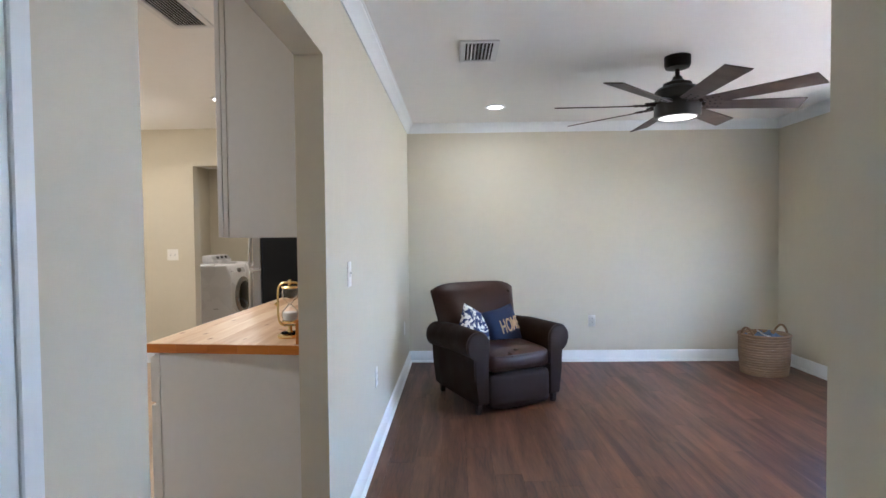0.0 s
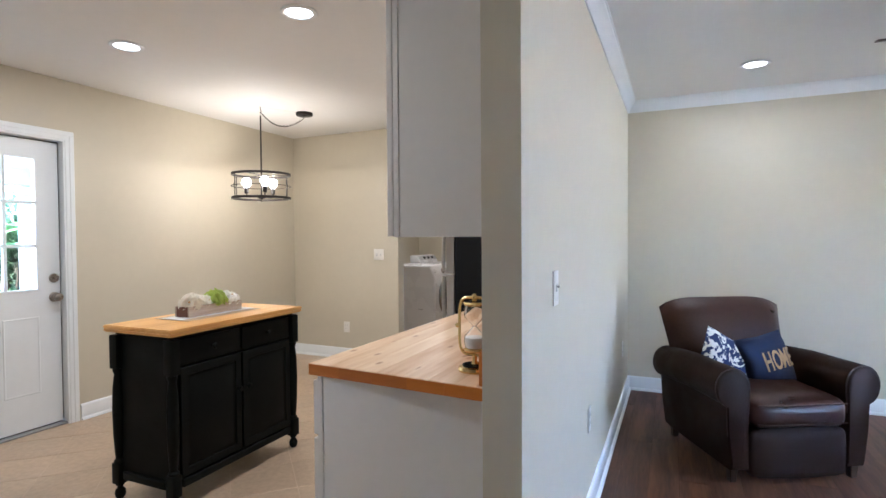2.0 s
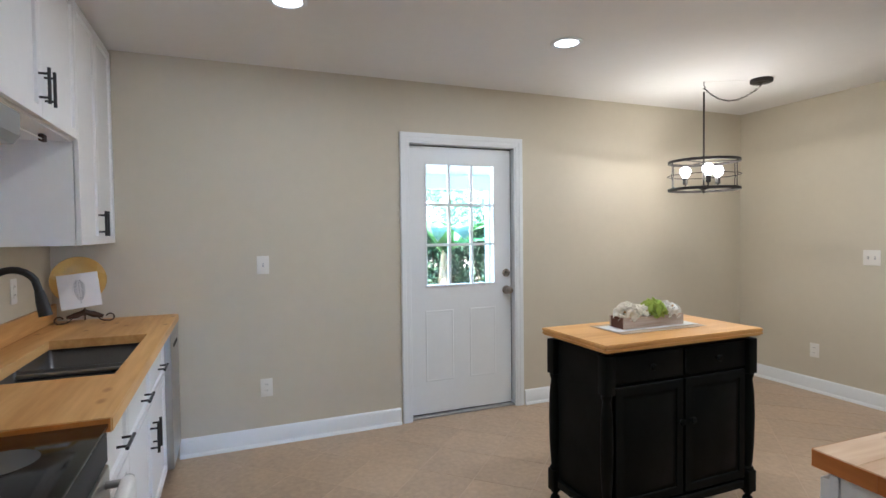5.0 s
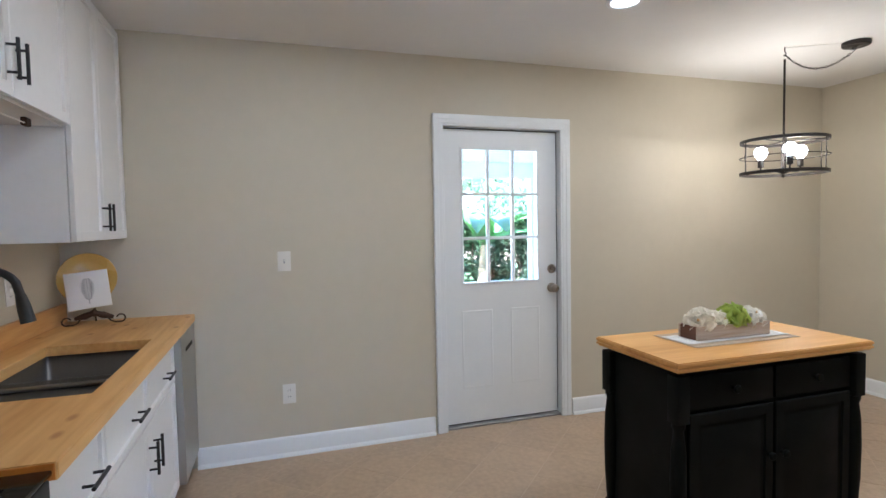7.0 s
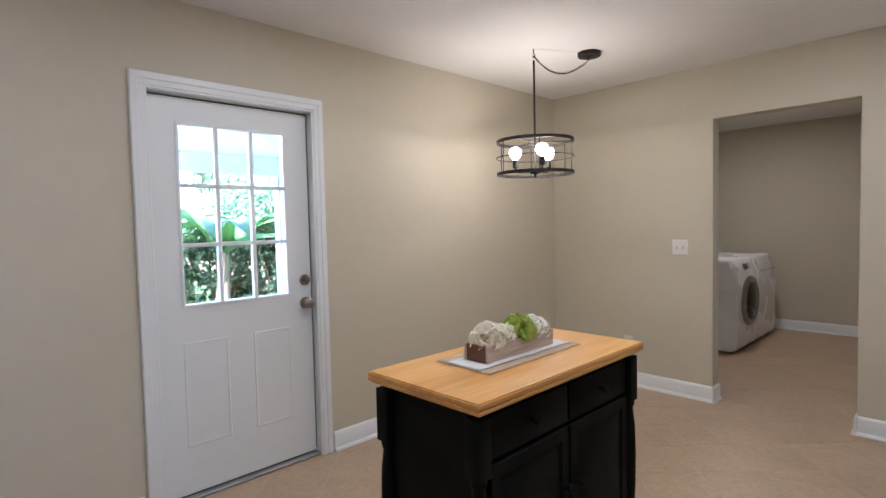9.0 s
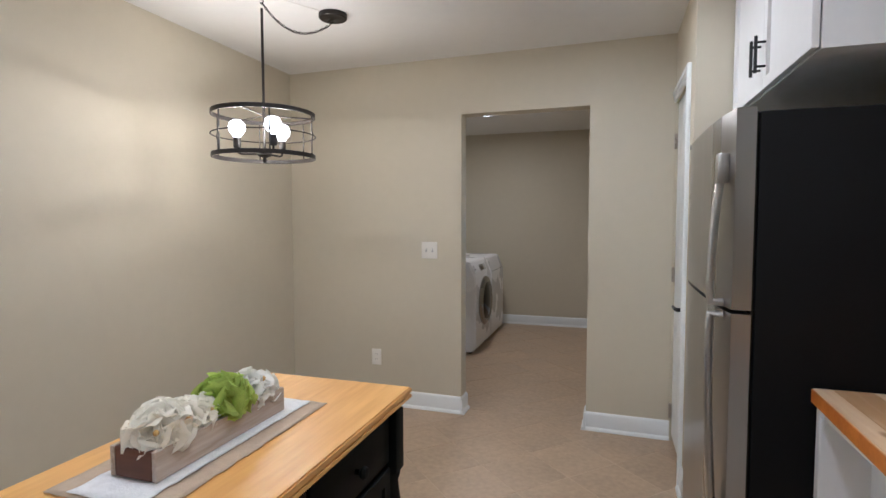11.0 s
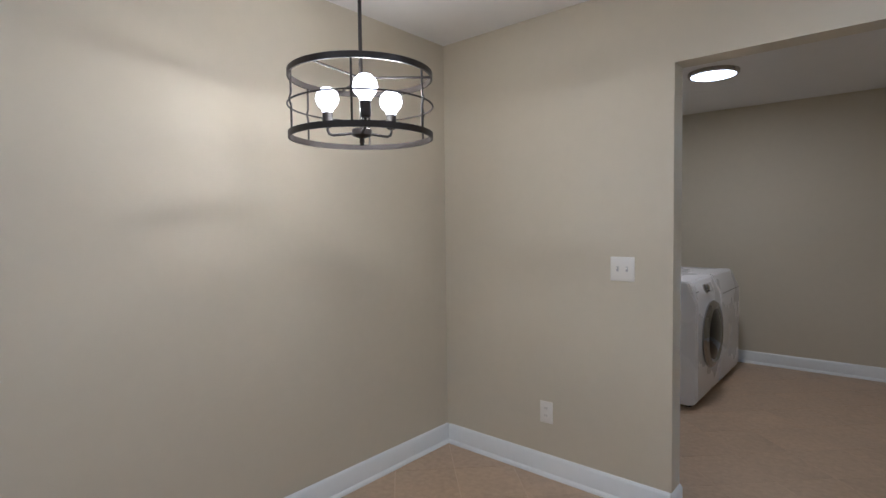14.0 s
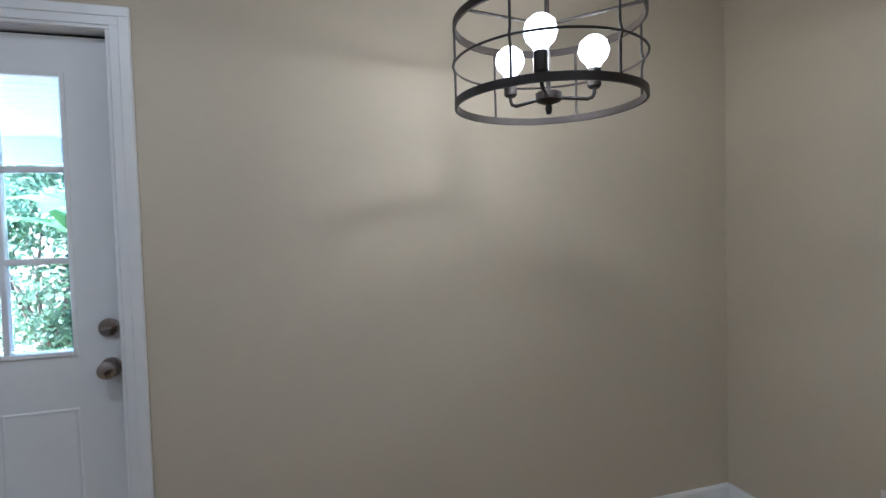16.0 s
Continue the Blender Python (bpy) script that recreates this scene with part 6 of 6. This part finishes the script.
for y0, y1, z0, z1 in ((-wy, -wy + 0.045, 0, wz), (wy - 0.045, wy, 0, wz), (-wy + 0.045, wy - 0.045, 0, 0.045), (-wy + 0.045, wy - 0.045, wz - 0.045, wz), (-0.03, 0.03, 0.045, wz - 0.045)):
    box(bm, 0.05, 0.10, y0, y1, z0, z1, 0.002)
part("window_frame", bm, TRIM, t)
for y0, y1 in ((-wy + 0.045, -0.03), (0.03, wy - 0.045)):
    part("sash_rail", box(B(), 0.058, 0.092, y0, y1, wz / 2 - 0.02, wz / 2 + 0.02, 0.002), TRIM, t)
    for z0, z1 in ((0.045, wz / 2 - 0.02), (wz / 2 + 0.02, wz - 0.045)):
        p = part("pane", box(B(), 0.073, 0.077, y0, y1, z0, z1), CLEAR, t, smooth=0)
        p.visible_shadow = False
part("window_sill", box(B(), -0.045, 0.05, -wy - 0.04, wy + 0.04, -0.022, 0.0, 0.004, 2), TRIM, t)
part("apron_board", box(B(), -0.014, -0.001, -wy, wy, -0.075, -0.023, 0.003), TRIM, t)
part("reveal", box(B(), 0.001, 0.05, wy - 0.006, wy - 0.001, 0.001, wz), TRIM, t)
b = thing("window_blind", (LX + 0.022, (WIN_Y[0] + WIN_Y[1]) / 2, WIN_Z[1]), "white slatted blind, unseen, drawn down to hold back daylight", "blind")
part("head_rail", box(B(), -0.02, 0.02, -wy + 0.012, wy - 0.012, -0.04, -0.001, 0.003), BLIND, b)
# How far the blind hangs is unseen; set to hold back sky light.
DROP, SLATS = 0.33, 11
for k in range(SLATS):
    bm = box(B(), -0.022, 0.022, -wy + 0.014, wy - 0.014, -0.0014, 0.0014, 0.001)
    bmesh.ops.transform(bm, matrix=pose(0, 0, -0.06 - (DROP - 0.05) * k / (SLATS - 1), 0, 52, 0), verts=bm.verts)
    part("slat", bm, BLIND, b)
part("bottom_rail", box(B(), -0.02, 0.02, -wy + 0.014, wy - 0.014, -DROP - 0.045, -DROP - 0.031, 0.003), BLIND, b)
part("cord", tube(B(), [(-0.027, wy - 0.09, -0.04), (-0.027, wy - 0.09, -0.80)], 0.0018, 5), BLIND, b)


# ---- outside the back door ----
GROUND = material("leaf_litter_ground", (0.34, 0.27, 0.20), 0.95, vary=0.5, scale=6, bump=0.6, bump_scale=40)
CONCRETE = material("pale_concrete", (0.34, 0.335, 0.32), 0.85, vary=0.12, scale=4, bump=0.2)
PORCH = material("porch_white_paint", (0.50, 0.64, 0.69), 0.5, vary=0.03, scale=3)
FENCE = wood("weathered_fence_board", (0.42, 0.33, 0.25), (0.26, 0.19, 0.14), 0.8, "Z", 6.0, per_piece=0.4)
LEAF = material("broad_green_leaf", (0.10, 0.20, 0.07), 0.45, vary=0.35, scale=3, island=0.8)
LEAF_D = material("shrub_leaf", (0.115, 0.18, 0.10), 0.5, vary=0.45, scale=4, island=1.0)
for leafy in (LEAF, LEAF_D):
    translucent(leafy, 0.6)
STALK = material("banana_stalk", (0.17, 0.13, 0.075), 0.8, vary=0.4, scale=9, stretch=(1, 1, 0.2), bump=0.4, bump_scale=30)
BARK = material("shrub_bark", (0.10, 0.07, 0.045), 0.9, vary=0.3, scale=10, bump=0.5)
bm = B()
G = 260.0
prism(bm, [(-G, -G), (G, -G), (G, G), (-G, G)], -0.30, -0.16)
structure("ground", bm, GROUND, "bare garden soil with leaf litter", "ground")
structure("patio", box(B(), -7.2, X_W - 0.14, -0.6, 6.4, -0.159, -0.05), CONCRETE, "pale concrete porch slab", "pavement")
t = thing("porch_roof", (-5.4, 2.9, 2.2), "white boarded porch ceiling on a painted beam", "porch")
tagged(t, kind="structure")
part("beam", box(B(), -1.70, -1.58, -3.6, 3.6, -0.28, -0.05, 0.004), PORCH, t)
part("fascia", box(B(), -1.76, -1.705, -3.6, 3.6, -0.20, 0.12, 0.004), PORCH, t)
part("roof_deck", box(B(), -1.70, 1.06, -3.6, 3.6, -0.045, 0.03), PORCH, t)
for k in range(18):
    part("ceiling_board", box(B(), -1.578 + 0.146 * k, -1.578 + 0.146 * k + 0.142, -3.6, 3.6, -0.085, -0.06, 0.003), PORCH, t)
for y in (4.41, 0.2):
    p = thing("porch_post", (-7.04, y, -0.05), "square white painted porch post", "post", "porch posts")
    part("shaft", box(B(), -0.055, 0.055, -0.055, 0.055, 0.12, 1.85, 0.006), PORCH, p)
    part("base", box(B(), -0.075, 0.075, -0.075, 0.075, 0.0, 0.12, 0.008), PORCH, p)
    part("capital", box(B(), -0.072, 0.072, -0.072, 0.072, 1.85, 1.968, 0.008), PORCH, p)

t = thing("garden_fence", (-11.2, 4.5, -0.16), "weathered vertical board garden fence", "fence")
first = None
for k in range(56):
    y = -7.0 + 0.25 * k
    if first is None:
        first = part("board", box(B(), -0.011, 0.011, -0.121, 0.121, 0.04, 1.68, 0.003), FENCE, t, smooth=0)
        first.location = (0, y, 0)
    else:
        ob = new("board", first.data)
        ob.parent, ob.location = t, (0.004 * math.sin(k * 2.3), y, 0.012 * math.sin(k * 1.7))
for z in (0.35, 1.35):
    part("rail", box(B(), -0.06, -0.02, -7.1, 7.0, z, z + 0.09), FENCE, t, smooth=0)


def leaf_blade(bm, base, tip_dir, length, width, droop, fold=0.25, n=7):
    """A long arching leaf: a midrib with two folded halves."""
    d = Vector(tip_dir).normalized()
    side = d.cross(Vector((0, 0, 1)))
    side = side.normalized() if side.length > 0.05 else Vector((1, 0, 0))
    mids, ls, rs = [], [], []
    p = Vector(base)
    for k in range(n + 1):
        f = k / n
        w = width * (math.sin(math.pi * min(1, f * 0.93 + 0.07)) ** 0.7) * 0.5
        mids.append(bm.verts.new(p))
        up = side.cross(d).normalized() if side.cross(d).length > 0 else Vector((0, 0, 1))
        rag = 1 + 0.12 * noise.noise(p * 11)
        ls.append(bm.verts.new(p + side * w * rag + up * w * fold))
        rs.append(bm.verts.new(p - side * w * rag + up * w * fold))
        p = p + d * length / n
        d = (d - Vector((0, 0, droop / n * (0.5 + f)))).normalized()
    for k in range(n):
        bm.faces.new([mids[k], mids[k + 1], ls[k + 1], ls[k]])
        bm.faces.new([mids[k + 1], mids[k], rs[k], rs[k + 1]])


def banana(x, y, height, seed, leaves=9):
    rnd = random.Random(seed)
    t = thing("banana_plant", (x, y, -0.16), "banana plant with broad arching green leaves", "plant", "banana plants")
    part("trunk", tube(B(), [(0, 0, 0), (0.03, 0.01, height * 0.5), (0.02, 0.05, height)], [0.11, 0.085, 0.055], 12), STALK, t, "ragged brown stalk")
    bm = B()
    for k in range(leaves):
        a = 2 * math.pi * (k / leaves) + rnd.uniform(-0.25, 0.25)
        up = rnd.uniform(0.5, 1.5)
        leaf_blade(bm, (0.02, 0.05, height - 0.08), (math.cos(a), math.sin(a), up), rnd.uniform(1.1, 1.6), rnd.uniform(0.32, 0.46), rnd.uniform(1.4, 2.4), n=9)
    part("crown", bm, LEAF, t, smooth=50)


def spiky(x, y, seed, count=34, length=0.8):
    rnd = random.Random(seed)
    t = thing("spiky_plant", (x, y, -0.16), "clump of long narrow strap leaves", "plant", "strap-leaf plants")
    bm = B()
    for k in range(count):
        a = rnd.uniform(0, 2 * math.pi)
        leaf_blade(bm, (0.05 * math.cos(a), 0.05 * math.sin(a), 0.02), (math.cos(a), math.sin(a), rnd.uniform(0.7, 3.0)), length * rnd.uniform(0.6, 1.1), 0.045, rnd.uniform(0.6, 1.8), n=6)
    part("leaves", bm, LEAF, t, smooth=50)


def shrub(x, y, height, width, seed, count=6500):
    rnd = random.Random(seed)
    t = thing("garden_shrub", (x, y, -0.16), "dense leafy green garden shrub", "shrub", "garden shrubs")
    bm = B()
    for k in range(7):
        a = 2 * math.pi * k / 7
        tube(bm, [(0, 0, 0), (0.18 * width * math.cos(a), 0.18 * width * math.sin(a), height * 0.4), (0.34 * width * math.cos(a + 0.3), 0.34 * width * math.sin(a + 0.3), height * 0.75)], [0.035, 0.022, 0.008], 6)
    part("trunk", bm, BARK, t)
    verts, faces = [], []
    clumps = [(rnd.uniform(-0.42, 0.42) * width, rnd.uniform(-0.42, 0.42) * width, rnd.uniform(0.15, 0.92) * height, rnd.uniform(0.14, 0.30) * width) for _ in range(26)]
    for k in range(count):
        cx, cy, cz, cr = rnd.choice(clumps)
        v = Vector((rnd.gauss(0, 1), rnd.gauss(0, 1), rnd.gauss(0, 1))).normalized() * cr * rnd.uniform(0.6, 1.05)
        p = Vector((cx, cy, cz)) + v
        if p.z < 0.05:
            continue
        q = (v.normalized() + Vector((rnd.uniform(-0.7, 0.7), rnd.uniform(-0.7, 0.7), rnd.uniform(-0.2, 0.9)))).normalized()
        s = q.orthogonal().normalized()
        s = Matrix.Rotation(rnd.uniform(0, 6.28), 3, q) @ s
        u = q.cross(s)
        ln, w = rnd.uniform(0.06, 0.12), rnd.uniform(0.018, 0.034)
        b = len(verts)
        verts += [p - u * ln / 2, p + s * w + q * 0.006, p + u * ln / 2 - q * 0.012, p - s * w + q * 0.006]
        faces.append((b, b + 1, b + 2, b + 3))
    me = bpy.data.meshes.new("crown")
    me.from_pydata([tuple(v) for v in verts], [], faces)
    me.materials.append(LEAF_D)
    ob = new("crown", me)
    ob.parent = t
    return t


banana(-8.2, 4.15, 1.25, 3)
banana(-9.0, 3.5, 1.3, 12)
banana(-9.4, 6.1, 1.6, 5, 8)
banana(-8.8, 1.6, 1.5, 9, 8)
spiky(-7.7, 3.9, 4)
spiky(-7.7, 4.9, 6, 40, 0.9)
spiky(-7.6, 2.4, 7)
for x, y, h, w, s in ((-8.9, 5.4, 2.05, 1.6, 21), (-9.6, 6.9, 2.2, 1.9, 22), (-8.4, 6.4, 1.7, 1.4, 23), (-9.4, 4.6, 1.75, 1.5, 24), (-10.0, 2.6, 2.1, 1.9, 25), (-9.7, 0.9, 2.2, 1.9, 26), (-9.8, 8.8, 2.8, 2.0, 27), (-9.9, 3.7, 2.0, 1.6, 28)):
    shrub(x, y, h, w, s)

# far trees behind the fence
for k, (x, y) in enumerate(((-17, 3), (-18.5, 8.5), (-16.5, 13.5), (-19, -3))):
    rnd = random.Random(40 + k)
    t = thing("garden_tree", (x, y, -0.16), "leafy tree standing beyond the garden fence", "tree", "trees beyond the fence")
    bm = tube(B(), [(0, 0, 0), (0.1, 0.05, 1.6), (0.05, 0.1, 3.4)], [0.2, 0.15, 0.07], 10)
    for j in range(6):
        a = 2 * math.pi * j / 6
        tube(bm, [(0.08, 0.06, 1.8 + 0.2 * j), (1.0 * math.cos(a), 1.0 * math.sin(a), 3.0 + 0.15 * j)], [0.07, 0.02], 6)
    part("trunk", bm, BARK, t)
    verts, faces = [], []
    clumps = [(rnd.gauss(0, 0.9), rnd.gauss(0, 0.9), 3.6 + rnd.gauss(0, 0.8), rnd.uniform(0.4, 0.8)) for _ in range(22)]
    for j in range(2600):
        cx, cy, cz, cr = rnd.choice(clumps)
        v = Vector((rnd.gauss(0, 1), rnd.gauss(0, 1), rnd.gauss(0, 1))).normalized() * cr * rnd.uniform(0.5, 1.05)
        p = Vector((cx, cy, cz)) + v
        s = v.orthogonal().normalized() * rnd.uniform(0.05, 0.10)
        u = v.cross(s).normalized() * rnd.uniform(0.08, 0.15)
        b = len(verts)
        verts += [p - u, p + s, p + u, p - s]
        faces.append((b, b + 1, b + 2, b + 3))
    me = bpy.data.meshes.new("crown")
    me.from_pydata([tuple(v) for v in verts], [], faces)
    me.materials.append(LEAF_D)
    ob = new("crown", me)
    ob.parent = t


# ---- floor pieces ----
def piece(name, poly, z0, z1, mat, parent, whole=None, at=None):
    if whole is not None:
        ob = new(name, whole)
        ob.location = at
    else:
        cx, cy = sum(p[0] for p in poly) / len(poly), sum(p[1] for p in poly) / len(poly)
        bm = prism(B(), [(x - cx, y - cy) for x, y in poly], z0, z1)
        ob = new(name, mesh_of(name, bm, mat, 0))
        ob.location = (cx, cy, 0)
    ob.parent = parent
    return ob


FK, FL = bpy.data.objects["floor_kitchen"], bpy.data.objects["floor_living"]
S, J = 0.333, 0.0055
keep_k = [(-1, 0, -(X_W - 0.001)), (1, -D1, D0 - TH + 0.001), (0, -1, -Y_S), (0, 1, Y_N + 0.06)]
keep_o = [(-1, D1, -D0 + TH - 0.0015), (1, -D1, D0 - 0.012), (0, -1, -JY0 - 0.004), (0, 1, JY1 - 0.004)]
keep_l = [(-1, 0, -(X_W + 0.001)), (1, 0, -1.425), (0, -1, -(Y_N + 0.0645)), (0, 1, 8.875)]
c45 = math.sqrt(0.5)
half = S / 2 - J / 2
bm = prism(B(), [(-half * 2 * c45, 0), (0, -half * 2 * c45), (half * 2 * c45, 0), (0, half * 2 * c45)], FZ - 0.012, FZ)
WHOLE = mesh_of("floor_tile", bm, TILE, 0)
ox, oy = -2.50, 5.60
for region in (keep_k, keep_o, keep_l):
    for i in range(-40, 41):
        for j in range(-40, 41):
            u, v = i * S, j * S
            x, y = ox + (u - v) * c45, oy + (u + v) * c45
            if not (-5 < x < 0 and -0.5 < y < 9.5):
                continue
            q = half * 2 * c45
            poly = [(x - q, y), (x, y - q), (x + q, y), (x, y + q)]
            cut = clip(poly, region)
            if not cut:
                continue
            inside = all(a * px + b * py < c - 1e-6 for a, b, c in region for px, py in poly)
            area2 = abs(sum(cut[k][0] * cut[(k + 1) % len(cut)][1] - cut[(k + 1) % len(cut)][0] * cut[k][1] for k in range(len(cut))))
            if area2 < 0.0006:
                continue
            piece("floor_tile", cut, FZ - 0.012, FZ, TILE, FK, WHOLE if inside else None, (x, y, 0))

PW, PL = 0.152, 1.22
rnd = random.Random(77)
keep_p = [(-1, D1, -D0 - 0.001), (1, 0, LX - 0.001), (0, -1, 1.3), (0, 1, LY - 0.001)]
whole_plank = mesh_of("plank", prism(B(), [(-PW / 2 + 0.0006, -PL / 2 + 0.0006), (PW / 2 - 0.0006, -PL / 2 + 0.0006), (PW / 2 - 0.0006, PL / 2 - 0.0006), (-PW / 2 + 0.0006, PL / 2 - 0.0006)], FZ - 0.008, FZ), PLANK, 0)
x = -0.62
while x < LX:
    y = -1.3 - rnd.uniform(0.1, 1.1)
    while y < LY:
        poly = [(x + 0.0006, y + 0.0006), (x + PW - 0.0006, y + 0.0006), (x + PW - 0.0006, y + PL - 0.0006), (x + 0.0006, y + PL - 0.0006)]
        cut = clip(poly, keep_p)
        if cut:
            inside = all(a * px + b * py < c - 1e-6 for a, b, c in keep_p for px, py in poly)
            piece("plank", cut, FZ - 0.008, FZ, PLANK, FL, whole_plank if inside else None, (x + PW / 2, y + PL / 2, 0))
        y += PL
    x += PW
